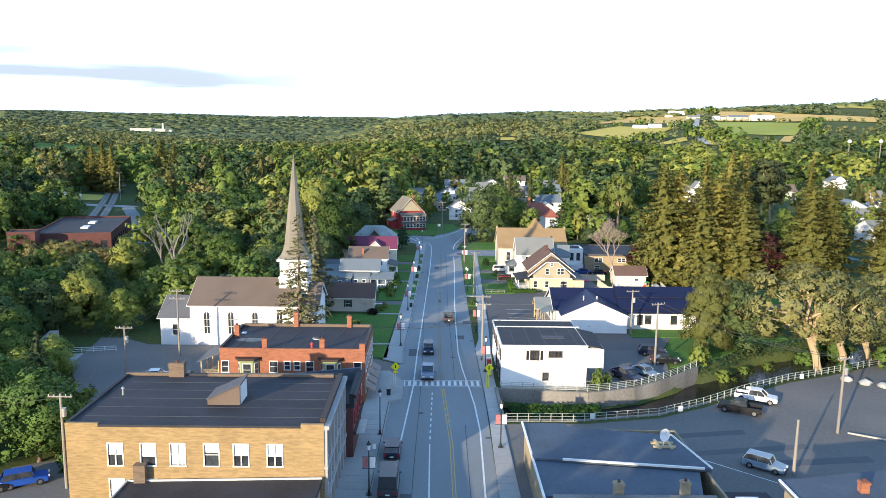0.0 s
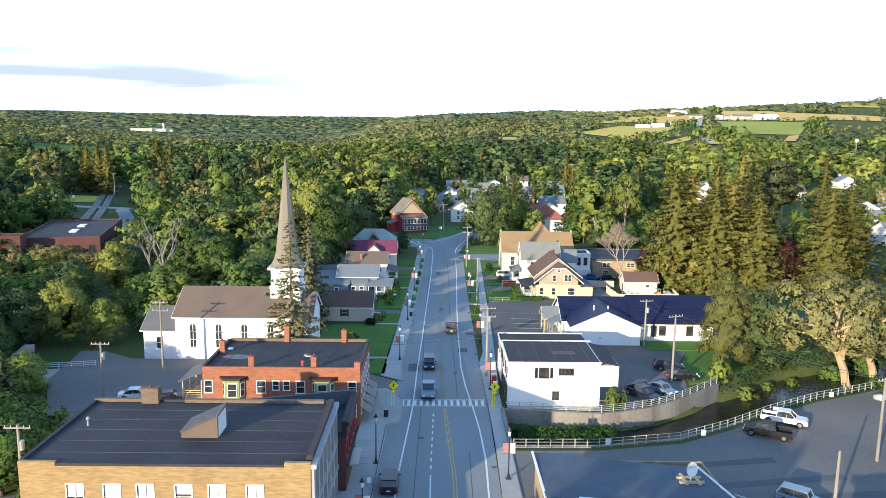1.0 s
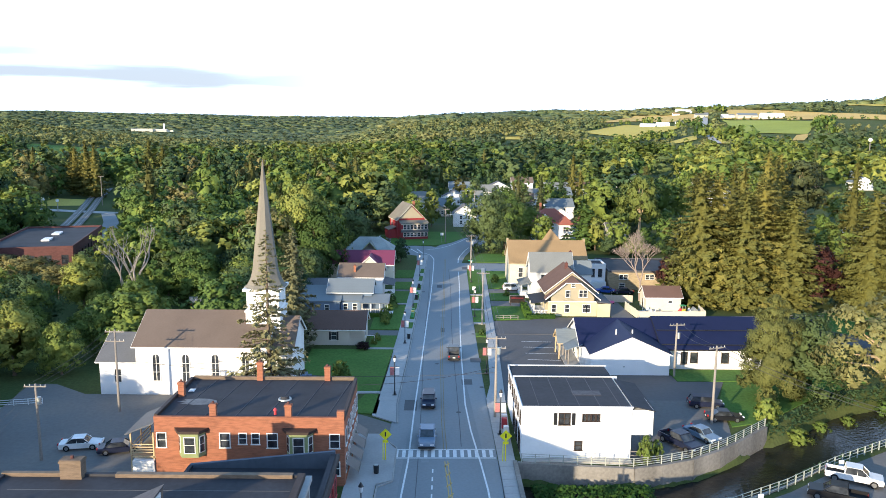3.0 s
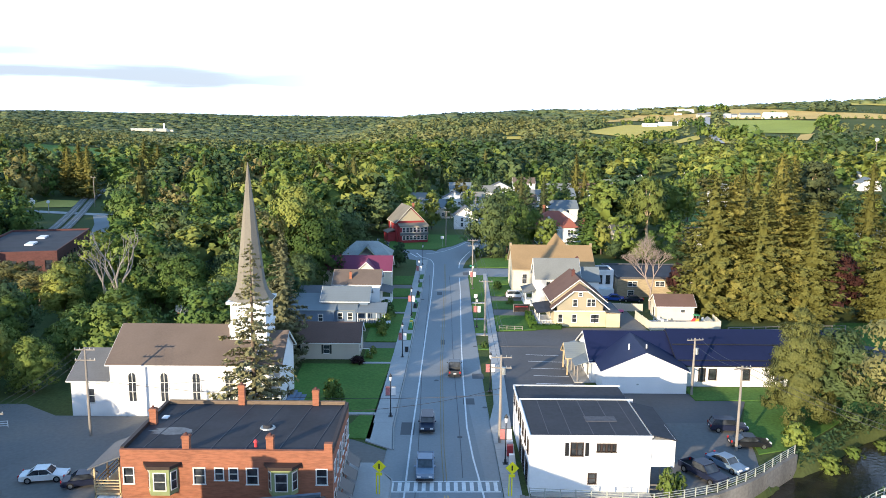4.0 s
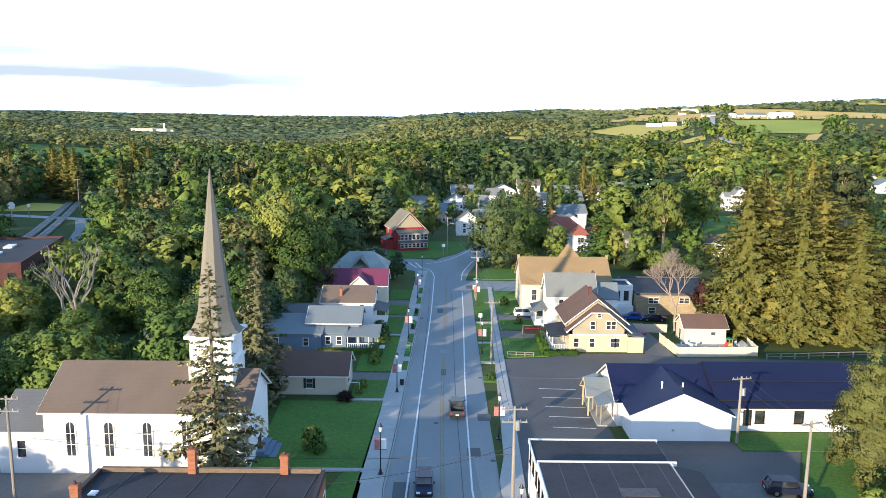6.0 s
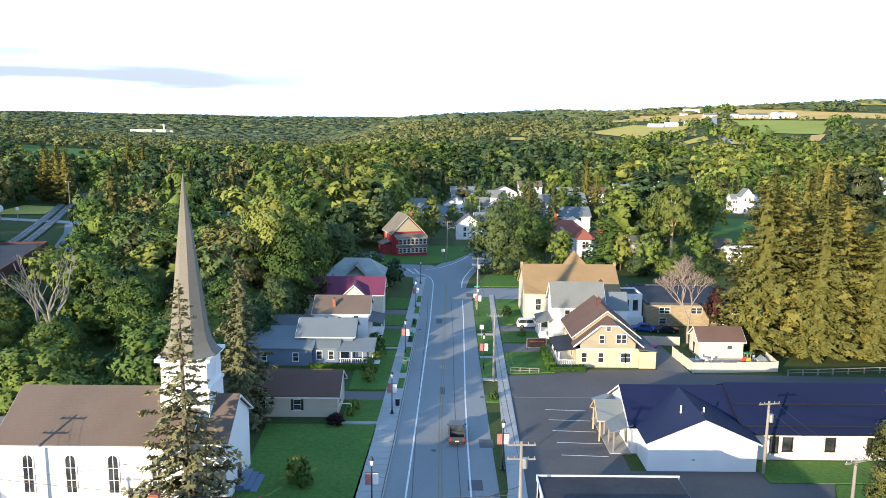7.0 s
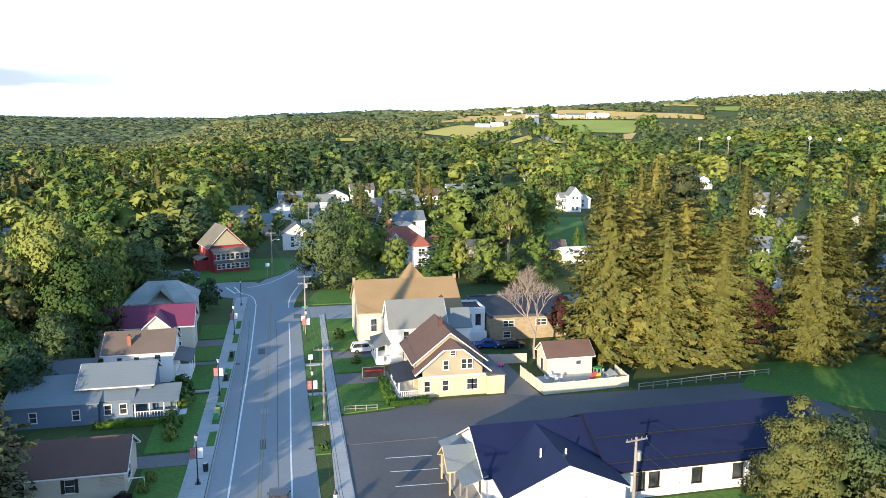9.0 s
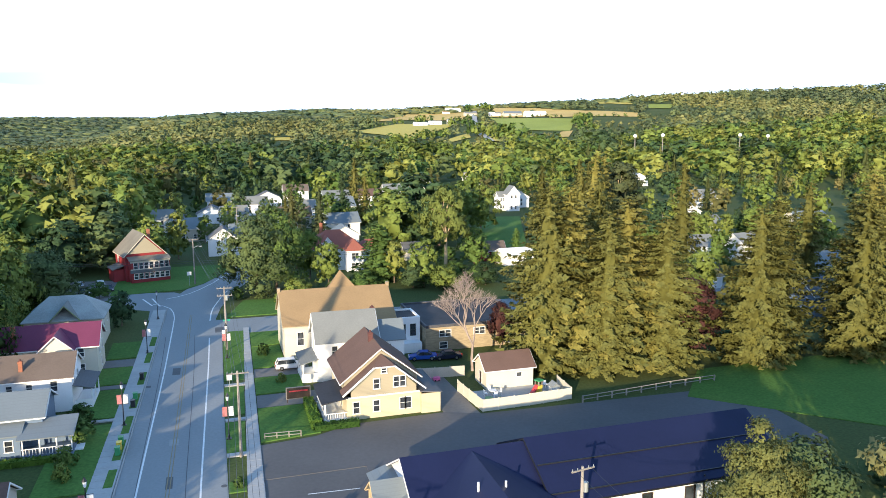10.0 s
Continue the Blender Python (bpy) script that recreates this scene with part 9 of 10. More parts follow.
NAVY, BLACKC, DKGREY, SILVER, WHITE, BLUE, REDC, GREYB = (0.015, 0.02, 0.045), (0.012, 0.013, 0.016), (0.05, 0.055, 0.062), (0.42, 0.45, 0.48), (0.75, 0.76, 0.77), (0.02, 0.08, 0.38), (0.25, 0.02, 0.03), (0.16, 0.23, 0.32)
car(3.0, 146.0, 0, DKGREY, "dark grey pickup truck driving away on the street", "pickup", 0.01)
car(-0.9, 124.0, 180, NAVY, "dark navy car driving on the street", "suv", 0.01)
car(-0.9, 111.5, 180, GREYB, "blue-grey pickup truck near the zebra crossing", "pickup", 0.01)
car(-4.7, 83.2, 0, NAVY, "dark blue car parked at the kerb", "suv", 0.01)
car(-4.6, 74.6, 0, DKGREY, "grey panel trailer van parked at the kerb", "van", 0.01)
car(29.9, 110.6, 208, NAVY, "dark blue pickup truck parked by the creek wall", "pickup", 0.012)
car(33.4, 113.0, 210, GREYB, "blue-grey car parked by the creek wall", "sedan", 0.012)
car(37.6, 123.7, -95, NAVY, "dark blue car parked on the lot", "suv", 0.012)
car(38.4, 118.9, -93, BLACKC, "black car parked beside the lawn", "sedan", 0.012)
car(46.2, 101.6, -118, WHITE, "white pickup truck parked by the creek railing", "pickup")
car(42.2, 97.4, 62, BLACKC, "black pickup truck parked by the creek railing", "pickup")
car(38.0, 80.0, -128, (0.22, 0.31, 0.40), "pale blue estate car parked on the lot", "suv")
car(-43.4, 75.0, -62, BLUE, "bright blue car parked behind the shops", "suv", -0.02)
car(-46.6, 73.2, -62, BLACKC, "black car parked behind the shops", "suv", -0.02)
car(-42.0, 109.0, -80, WHITE, "white car parked behind the brick shops", "sedan", -0.02)
car(-37.0, 108.0, -75, NAVY, "dark blue car parked behind the brick shops", "sedan", -0.02)
car(18.0, 198.4, -90, WHITE, "white car parked in a drive beside the chapel", "suv", 0.02)
car(39.6, 196.5, 80, BLUE, "blue car parked by the chapel", "sedan")
car(43.6, 195.6, 85, NAVY, "dark blue car parked by the brick annexe", "sedan")
car(55.5, 72.5, 120, WHITE, "white car parked on the creek lot", "suv")
for i, (x, y, c) in enumerate(((-31, 271, DKGREY), (-27.5, 272, BLACKC), (-24, 276, SILVER), (-19, 274, WHITE), (-17, 270.5, NAVY), (-22, 268, BLACKC))):
    car(x, y, 170 + 7 * i, c, "car parked beside the red house", "suv" if i % 2 else "sedan", 0.015)


# ---- poles, wires, lamps and signs ----
def utility_pole(x, y, h, rz=0.0, label="weathered wooden utility pole with a crossarm", box_=False, lamp=False, arms=1, lean=0.0):
    z = land(x, y)
    o = thing("utility_pole", pose(x, y, z, 0, lean, rz), label, "utility pole", "utility poles")
    bm = bmesh.new()
    tube(bm, [(0, 0, -0.4), (0, 0, h * 0.5), (0, 0, h)], [0.19, 0.16, 0.12], 8)
    part("pole", bm, M["wood"], o)
    for k in range(arms):
        zz = h - 0.35 - 1.3 * k
        part("crossarm", boxes((-1.25, 1.25, -0.14, -0.03, zz, zz + 0.14)), M["wood"], o)
        for q in (-1.15, -0.6, 0.6, 1.15):
            bm = bmesh.new()
            cone(bm, q, -0.08, zz + 0.14, zz + 0.34, 0.05, 0.03, 6)
            part("insulator", bm, M["steel"], o)
    if box_:
        bm = bmesh.new()
        tube(bm, [(0.32, -0.1, h - 2.4), (0.32, -0.1, h - 1.5)], 0.24, 10)
        part("transformer", bm, M["steel"], o, "grey transformer can")
    if lamp:
        bm = bmesh.new()
        tube(bm, [(0, 0, h - 2.4), (0.9, 0, h - 1.9), (1.7, 0, h - 1.95)], 0.05, 5)
        arm = part("lamp_arm", bm, M["steel"], o)
        part("lamp_head", boxes((1.5, 2.1, -0.14, 0.14, h - 2.08, h - 1.92)), M["steel"], arm)
    return (x, y, z + h)


P = {
    "e1": utility_pole(8.0, 119.2, 11.2, 0, box_=True, arms=2), "e2": utility_pole(9.0, 167.0, 10.5, 0, arms=1), "e3": utility_pole(8.6, 212.0, 11.3, 0, arms=2, box_=True), "bend": utility_pole(2.6, 272.0, 11.5, 0, lamp=True), "far": utility_pole(16.0, 352.0, 11.0, 0),
    "lot": utility_pole(36.3, 117.6, 10.6, 20, arms=1), "hall": utility_pole(37.2, 136.4, 8.6, 10, box_=True), "w1": utility_pole(-42.4, 120.6, 12.6, 0, arms=2), "w2": utility_pole(-45.0, 105.6, 10.4, 0, box_=True), "w3": utility_pole(-38.6, 74.2, 11.2, 0, box_=True, lean=0),
    "r1": utility_pole(52.0, 90.4, 10.2, 20, box_=True), "r2": utility_pole(40.6, 78.4, 6.6, 0, "short bare wooden pole", arms=0),
}


def wire(a, b, sag=0.6, r=0.022, off=(0, 0)):
    bm = bmesh.new()
    pts = []
    for i in range(11):
        t = i / 10
        pts.append((a[0] + (b[0] - a[0]) * t + off[0], a[1] + (b[1] - a[1]) * t + off[1], a[2] + (b[2] - a[2]) * t - sag * 4 * t * (1 - t) - 0.15))
    tube(bm, pts, r, 3, False)
    tagged(link_mesh("overhead_wire", bm, M["wire"]), "thin black overhead wire between poles", "wire", "overhead wires")


for a, b in (("e1", "e2"), ("e2", "e3"), ("e3", "bend"), ("bend", "far")):
    for off in (-1.1, -0.55, 0.6, 1.1):
        wire(P[a], P[b], 0.7, 0.02, (off, 0))
    wire((*P[a][:2], P[a][2] - 2.2), (*P[b][:2], P[b][2] - 2.2), 0.9, 0.03)
for a, b in (("w3", "w2"), ("w2", "w1")):
    for off in (-1.0, 0, 1.0):
        wire(P[a], P[b], 0.5, 0.02, (off, 0))
for off in (-0.8, 0.8):
    wire(P["lot"], P["r1"], 1.2, 0.03, (off, 0))
    wire(P["lot"], P["hall"], 0.6, 0.02, (off, 0))
    wire(P["w3"], (-100, 60, 9), 0.8, 0.02, (0, off))
wire((P["e1"][0], P["e1"][1], 7.2), (-8.9, 118.0 - 8.5, 8.0), 0.5, 0.03)
wire((P["e1"][0], P["e1"][1], 6.4), (-39.5, 119.5, 7.5), 1.2, 0.03)
wire((P["w1"][0], P["w1"][1], 7.0), (-30, 127, 5.2), 0.5, 0.02)
wire((P["r1"][0], P["r1"][1], 9.4), (100, 100, 9.5), 0.8, 0.03)
for y in (254.0, 256.5):
    wire((-40, y + 6, 9.0), (60, y, 9.5), 1.2, 0.03)


def street_lamp(x, y, banner=True):
    o = thing("street_lamp", pose(beside(x, y), y, 0.14), "black cast-iron lantern street lamp with a red banner" if banner else "black cast-iron lantern street lamp", "street lamp", "street lamps")
    bm = bmesh.new()
    tube(bm, [(0, 0, 0), (0, 0, 0.5), (0, 0, 0.55), (0, 0, 4.9)], [0.16, 0.14, 0.075, 0.055], 8)
    part("post", bm, M["black"], o)
    bm = bmesh.new()
    tube(bm, [(0, 0, 4.9), (0, 0, 5.0), (0, 0, 5.5)], [0.08, 0.14, 0.2], 8)
    lan = part("lantern", bm, M["lamp_white"], o)
    bm = bmesh.new()
    tube(bm, [(0, 0, 5.5), (0, 0, 5.65), (0, 0, 5.95)], [0.27, 0.18, 0.02], 8)
    part("lantern_cap", bm, M["black"], lan)
    if banner:
        part("bracket", boxes((-0.7, 0.7, -0.02, 0.02, 4.15, 4.19), (-0.7, 0.7, -0.02, 0.02, 2.85, 2.89)), M["black"], o)
        for s in (-1, 1):
            part("banner", boxes((s * 0.38 - 0.28, s * 0.38 + 0.28, -0.012, 0.012, 2.92, 4.12)), M["banner"] if s < 0 else M["sign_white"], o, "faded street banner")
    part("planter", boxes((-0.3, 0.3, -0.3, 0.3, 0, 0.06)), M["black"], o)
    return o


for x, y, b in ((-6.6, 73.0, True), (-6.6, 88.6, False), (-6.7, 127.2, True), (-7.1, 153.2, True), (-7.2, 181.0, True), (-7.2, 213.9, True), (-7.2, 238, False), (8.2, 85.0, True), (8.2, 113.4, True), (8.0, 137, True), (7.8, 172.5, True), (8.5, 207.0, True)):
    street_lamp(x, y, b)


def bin_(x, y, label="black litter bin by the kerb", mat_="black"):
    o = thing("litter_bin", pose(beside(x, y), y, 0.15), label, "litter bin")
    bm = bmesh.new()
    tube(bm, [(0, 0, 0), (0, 0, 0.85), (0, 0, 0.95)], [0.28, 0.32, 0.2], 10)
    part("drum", bm, M[mat_], o)
    part("rim", boxes((-0.2, 0.2, -0.2, 0.2, 0.93, 0.98)), M["steel"], o)


bin_(-6.6, 156.2)
bin_(-6.4, 102.6)
for x, y, m_ in ((-6.8, 171.5, "plastic_green"), (-6.8, 173.0, "plastic_yellow"), (-6.8, 174.6, "plastic_green"), (-6.8, 187.5, "black"), (-6.8, 190.5, "plastic_green"), (-6.8, 199.5, "black")):
    o = thing("wheelie_bin", pose(beside(x, y), y, 0.17), "wheeled refuse bin standing at the kerb", "refuse bin", "refuse bins")
    part("tub", boxes((-0.28, 0.28, -0.32, 0.32, 0.05, 0.95)), M[m_], o)
    part("lid", boxes((-0.31, 0.31, -0.36, 0.34, 0.95, 1.05)), M[m_], o)


def walk_sign(x, y, rz):
    """Yellow diamond crossing sign on a yellow post; the figure on it is a plain bar."""
    o = thing("crossing_sign", pose(x, y, 0.14, 0, 0, rz), "fluorescent yellow diamond crossing sign on a post", "road sign", "crossing signs")
    part("post", boxes((-0.06, 0.06, -0.06, 0.06, 0, 2.7), (-0.34, -0.24, -0.05, 0.05, 0, 2.4)), M["sign_yellow"], o)
    m_ = Matrix.Translation((0, 0, 3.1)) @ Matrix.Rotation(radians(45), 4, "Y")
    part("sign_plate", boxes((-0.5, 0.5, -0.09, -0.06, -0.5, 0.5), m=m_), M["sign_yellow"], o)
    part("sign_symbol", boxes((-0.08, 0.08, -0.105, -0.09, 2.85, 3.4)), M["black"], o)
    part("arrow_plate", boxes((-0.32, 0.32, -0.09, -0.06, 2.1, 2.42)), M["sign_yellow"], o)


walk_sign(-5.6, 106.0, 0)
walk_sign(8.2, 105.8, 0)


def post_sign(x, y, h, w, ph, mat_, label, rz=0.0):
    o = thing("road_sign", pose(x, y, 0.05, 0, 0, rz), label, "road sign")
    part("post", boxes((-0.035, 0.035, -0.035, 0.035, 0, h)), M["steel"], o)
    part("sign_plate", boxes((-w / 2, w / 2, -0.06, -0.036, h - ph, h)), M[mat_], o)


post_sign(8.9, 221.0, 3.2, 1.2, 0.3, "sign_green", "green street name sign on a steel post")
post_sign(8.3, 214.0, 3.0, 0.8, 0.9, "sign_white", "white sign board on a steel post")
post_sign(12.0, 278.0, 3.2, 1.6, 1.8, "sign_white", "white sign board on a steel post")
post_sign(8.4, 190.0, 2.6, 0.7, 0.8, "sign_white", "white sign board on a steel post")
post_sign(-6.6, 80.0, 2.6, 0.4, 0.6, "sign_white", "small white parking sign")
post_sign(1.4, 270.0, 3.6, 1.0, 0.9, "sign_white", "white sign board on a steel post")
# boxes and signs by the white building
for x, y, w, h, m_ in ((8.9, 113.0, 0.6, 1.3, "sign_white"), (8.9, 115.4, 0.7, 1.4, "sign_red"), (8.8, 111.2, 0.5, 1.1, "steel"), (9.0, 117.0, 0.8, 1.2, "sign_white")):
    o = thing("news_box", pose(x, y, 0.14), "street cabinet standing on the pavement", "cabinet")
    part("cabinet_body", boxes((-w / 2, w / 2, -0.25, 0.25, 0.1, h)), M[m_], o)
    part("cabinet_legs", boxes((-w / 2 + 0.05, w / 2 - 0.05, -0.2, 0.2, 0, 0.1)), M["black"], o)
o = thing("advertising_board", pose(17.5, 182.8, 0.1), "low dark red advertising board on the lawn", "sign")
part("board", boxes((-1.7, 1.7, -0.1, 0.1, 0.5, 2.2)), M["wood"], o)
part("board_face", boxes((-1.6, 1.6, -0.13, -0.1, 0.6, 2.1)), M["dark_trim"], o)
part("board_lettering", boxes((-1.3, 1.3, -0.145, -0.13, 1.55, 1.75)), M["sign_red"], o)
for x in (-1.5, 1.5):
    part("post", boxes((x - 0.06, x + 0.06, -0.06, 0.06, 0, 0.5)), M["dark_trim"], o)


# ---- railings and fences ----
def railing(name, pts, h, rails, gap, material, label, z0=0.0, pr=0.05, rr=0.035):
    o = thing(name, Matrix.Identity(4), label, "railing")
    me_ = None
    for a, b in zip(pts, pts[1:]):
        d = Vector(b) - Vector(a)
        n = max(1, round(d.length / gap))
        for i in range(n + (1 if b == pts[-1] else 0)):
            p = Vector(a) + d * i / n
            if me_ is None:
                bm = boxes((-pr, pr, -pr, pr, 0, h))
                me_ = bpy.data.meshes.new("post")
                bm.to_mesh(me_)
                bm.free()
                me_.materials.append(material)
            ob = new("post", me_)
            ob.location, ob.parent = (p.x, p.y, z0), o
        for k in range(rails):
            z = z0 + h * (k + 1) / rails - 0.05
            bm = bmesh.new()
            tube(bm, [(*a, z), (*b, z)], rr, 4)
            part("rail", bm, material, o)
    return o


railing("creek_railing", [(9.6, 93.2), (20, 93.4), (30.5, 95.6), (38, 99.8), (46, 105.3), (55, 110.5), (63, 113.9), (72, 118.0)], 1.15, 3, 1.5, M["rail"], "grey-green pipe railing along the creek car park", 0.05)
railing("wall_railing", [(10.0, 105.3), (22.6, 104.2), (26, 105.1), (30.0, 106.6), (34, 109.1), (37.0, 111.4), (40, 114.0), (42.7, 116.3)], 1.05, 4, 1.6, M["rail"], "grey-green pipe railing on the creek wall", 0.28)
railing("split_rail_fence", [(55.6, 170.6), (63, 171.3), (71, 172.2), (79, 172.6)], 1.0, 2, 2.4, M["wood"], "weathered split-rail fence below the spruces", 0.0, 0.09, 0.06)
railing("low_fence", [(12.0, 171.0), (16.4, 170.6)], 0.8, 2, 1.5, M["wood"], "short weathered rail fence on the lawn", 0.1, 0.06, 0.05)
for pts in ([(21, 94.6), (21.4, 94.6)], [(33.6, 97.5), (34.0, 97.7)], [(46.2, 105.6), (46.6, 105.8)], [(57, 111.6), (57.4, 111.8)]):
    o = thing("notice_board", pose(pts[0][0], pts[0][1] - 1.3, 0.5), "small white notice plate on the creek railing", "sign")
    part("plate", boxes((-0.3, 0.3, -0.03, 0.0, 0, 0.75)), M["sign_white"], o)


def panel_fence(name, pts, h, material, label, z0=0.0):
    o = thing(name, Matrix.Identity(4), label, "fence")
    for a, b in zip(pts, pts[1:]):
        d = Vector(b) - Vector(a)
        n = max(1, round(d.length / 2.4))
        mm = Matrix.Translation((*a, z0)) @ Matrix.Rotation(math.atan2(d.y, d.x), 4, "Z")
        for i in range(n):
            w = d.length / n
            q = 0.0
            while q < w - 0.02:
                part("board", boxes((i * w + q, i * w + min(q + 0.29, w), -0.02, 0.02, 0.05, h - 0.03 * ((i * 7 + int(q * 10)) % 3)), m=mm), material, o)
                q += 0.3
            part("post", boxes((i * w - 0.06, i * w + 0.06, -0.06, 0.06, 0, h + 0.08), m=mm), material, o)
    return o


panel_fence("yard_fence", [(40.3, 180.2), (40.6, 176.0), (41.0, 171.5), (48, 171.8), (54.7, 172.3), (55.2, 178.0)], 1.75, M["cream2"], "pale board fence round a patio yard")
panel_fence("grey_fence", [(34.2, 187.4), (43.5, 186.4)], 1.7, M["beige"], "pale grey board fence behind the drive")

# patio yard
surface("patio", rect(41.2, 54.5, 172.5, 179.4), -0.1, 0.03, M["concrete"], "concrete patio inside the board fence", "patio")
def patio_set(x, y, top, leg, label):
    o = thing("garden_table", pose(x, y, 0.03), label, "table")
    bm = bmesh.new()
    cone(bm, 0, 0, 0.7, 0.75, 0.6, 0.6, 14)
    part("tabletop", bm, M[top], o)
    bm = bmesh.new()
    cone(bm, 0, 0, 0, 0.7, 0.06, 0.06, 8)
    part("leg", bm, M[leg], o)
def garden_chair(x, y, rz, m_):
    o = thing("garden_chair", pose(x, y, 0.03, 0, 0, rz), "plastic garden chair on the patio", "chair", "garden chairs")
    part("seat", boxes((-0.26, 0.26, -0.25, 0.25, 0.4, 0.45)), M[m_], o)
    part("backrest", boxes((-0.26, 0.26, 0.22, 0.28, 0.45, 0.95)), M[m_], o)
    for a in (-0.22, 0.22):
        for b in (-0.2, 0.2):
            part("leg", boxes((a - 0.02, a + 0.02, b - 0.02, b + 0.02, 0, 0.4)), M[m_], o)
patio_set(44.6, 177.2, "sign_white", "steel", "round white garden table on the patio")
for i in range(4):
    garden_chair(44.6 + 1.1 * math.cos(i * 1.57), 177.2 + 1.1 * math.sin(i * 1.57), 90 * i - 90, "sign_white")
patio_set(43.0, 174.4, "plastic_green", "steel", "round green garden table on the patio")
garden_chair(44.2, 174.0, 200, "plastic_green")
garden_chair(53.4, 178.0, 20, "sign_white")
o = thing("play_slide", pose(50.6, 175.4, 0.03, 0, 0, 25), "red and yellow plastic play slide in the yard", "slide")
bm = bmesh.new()
tube(bm, [(-1.6, 0, 0.1), (-0.9, 0, 0.35), (0.2, 0, 1.3)], [0.32, 0.32, 0.32], 6)
part("chute", bm, M["plastic_red"], o)
part("tower", boxes((0.2, 1.0, -0.4, 0.4, 0.0, 1.3)), M["plastic_yellow"], o)
part("tower_roof", boxes((0.1, 1.1, -0.5, 0.5, 2.0, 2.15)), M["plastic_green"], o)
for a in (0.25, 0.95):
    for b in (-0.35, 0.35):
        part("post", boxes((a - 0.05, a + 0.05, b - 0.05, b + 0.05, 1.3, 2.0)), M["wood"], o)
o = thing("playhouse", pose(53.4, 175.2, 0.03), "small white plastic playhouse in the yard", "playhouse")
part("playhouse_wall", boxes((-0.6, 0.6, -0.6, 0.6, 0, 1.1)), M["sign_white"], o)
part("playhouse_roof", slab([(-0.75, 0.0), (0.75, 0.0), (0, 0.7)], -0.75, 0.75), M["steel"], o).matrix_local = Matrix.Translation((0, 0, 1.1)) @ Matrix.Rotation(radians(90), 4, "X")
for x in (35.9, 37.3, 38.7):
    o = thing("toy_car", pose(x, 185.6, 0.02), "pink plastic ride-on toy car by the fence", "toy car")
    part("toy_body", boxes((-0.5, 0.5, -0.35, 0.35, 0.12, 0.55)), M["plastic_pink"], o)
    part("toy_wheels", boxes((-0.4, -0.2, -0.38, 0.38, 0, 0.24), (0.2, 0.4, -0.38, 0.38, 0, 0.24)), M["tyre"], o)

# clipped hedges beside the cream house
def hedge(x0, x1, y0, y1, h, seed):
    rng = np.random.default_rng(seed)
    V, F = [], []
    n = int(((x1 - x0) * (y1 - y0) + 2 * (x1 - x0 + y1 - y0) * h) * 26)
    for i in range(n):
        x, y, z = rng.uniform(x0, x1), rng.uniform(y0, y1), rng.uniform(0.05, h)
        f = rng.integers(0, 5)
        d = (0, 0, 1)
        if f == 0:
            z = h
        elif f == 1:
            y, d = y0, (0, -1, 0)
        elif f == 2:
            x, d = x0, (-1, 0, 0)
        elif f == 3:
            x, d = x1, (1, 0, 0)
        else:
            y, d = y1, (0, 1, 0)
        leaf_quads(rng, [(x, y, z)], [d], 0.16, V, F, 0.7)
    k = len(V)
    for x in (x0 + 0.1, x1 - 0.1):
        for y in (y0 + 0.1, y1 - 0.1):
            for z in (0.0, h - 0.1):
                V.append(Vector((x, y, z)))
    F += [(k + a, k + b, k + c, k + d) for a, b, c, d in ((0, 1, 3, 2), (4, 6, 7, 5), (0, 4, 5, 1), (2, 3, 7, 6), (1, 5, 7, 3))]
    o = new("hedge", quad_mesh("hedge", V, F, M["weeds"]))
    tagged(o, "clipped green hedge beside the cream house", "hedge")
hedge(18.0, 19.3, 172.4, 181.0, 1.3, 1)
hedge(18.2, 24.0, 171.4, 172.6, 0.9, 2)
hedge(-20.0, -10.5, 171.6, 172.6, 0.8, 3)

# concrete stair and loading dock at the west edge of the yard
o = thing("loading_dock", pose(-56.5, 115.5, -1.3, 0, 0, 12), "pale concrete loading dock with a white pipe rail", "loading dock")
part("dock", boxes((-5, 4.0, 0, 7.0, 0, 1.1)), M["kerb"], o)
part("dock_steps", boxes((4.0, 4.6, 0, 2, 0, 0.75), (4.6, 5.2, 0, 2, 0, 0.4)), M["kerb"], o)
for z in (1.5, 1.8, 2.1):
    part("rail", boxes((-5, 4, 6.8, 6.86, z, z + 0.06)), M["sign_white"], o)
for k in range(6):
    part("post", boxes((-5 + 1.8 * k, -4.93 + 1.8 * k, 6.8, 6.87, 1.1, 2.15)), M["sign_white"], o)
part("dock_wall", boxes((-6.4, -5, -1, 8, 0, 5.0)), M["oldconcrete"], o)
# kerb stones, boulders and beams on the creek lot
for x, y, s in ((64.5, 111.0, 0.9), (66.5, 109.5, 1.0), (68.5, 108.2, 0.9), (70.6, 107.0, 1.0), (50.3, 119.6, 0.8), (52, 118.9, 0.7), (47.6, 117.2, 0.6)):
    bm = bmesh.new()
    bmesh.ops.create_icosphere(bm, subdivisions=2, radius=s)
    r = random.Random(int(x * 9))
    for v in bm.verts:
        v.co *= r.uniform(0.8, 1.1)
        v.co.z *= 0.6
    ob = link_mesh("boulder", bm, M["concrete"])
    ob.location = (x, y, land(x, y) + 0.2)
    tagged(ob, "pale rough boulder at the edge of the creek lot", "boulder")
for a, b in (((53.2, 90.2), (60.5, 86.0)),):
    bm = bmesh.new()
    tube(bm, [(*a, 0.15), (*b, 0.15)], 0.15, 4)
    tagged(link_mesh("kerb_beam", bm, M["kerb"]), "pale concrete parking beam on the lot", "beam")
railing("park_railing", [(72, 118.0), (80, 121.0), (95, 127)], 1.1, 3, 2.0, M["wood"], "weathered wooden railing by the willows", 0.05, 0.07, 0.05)

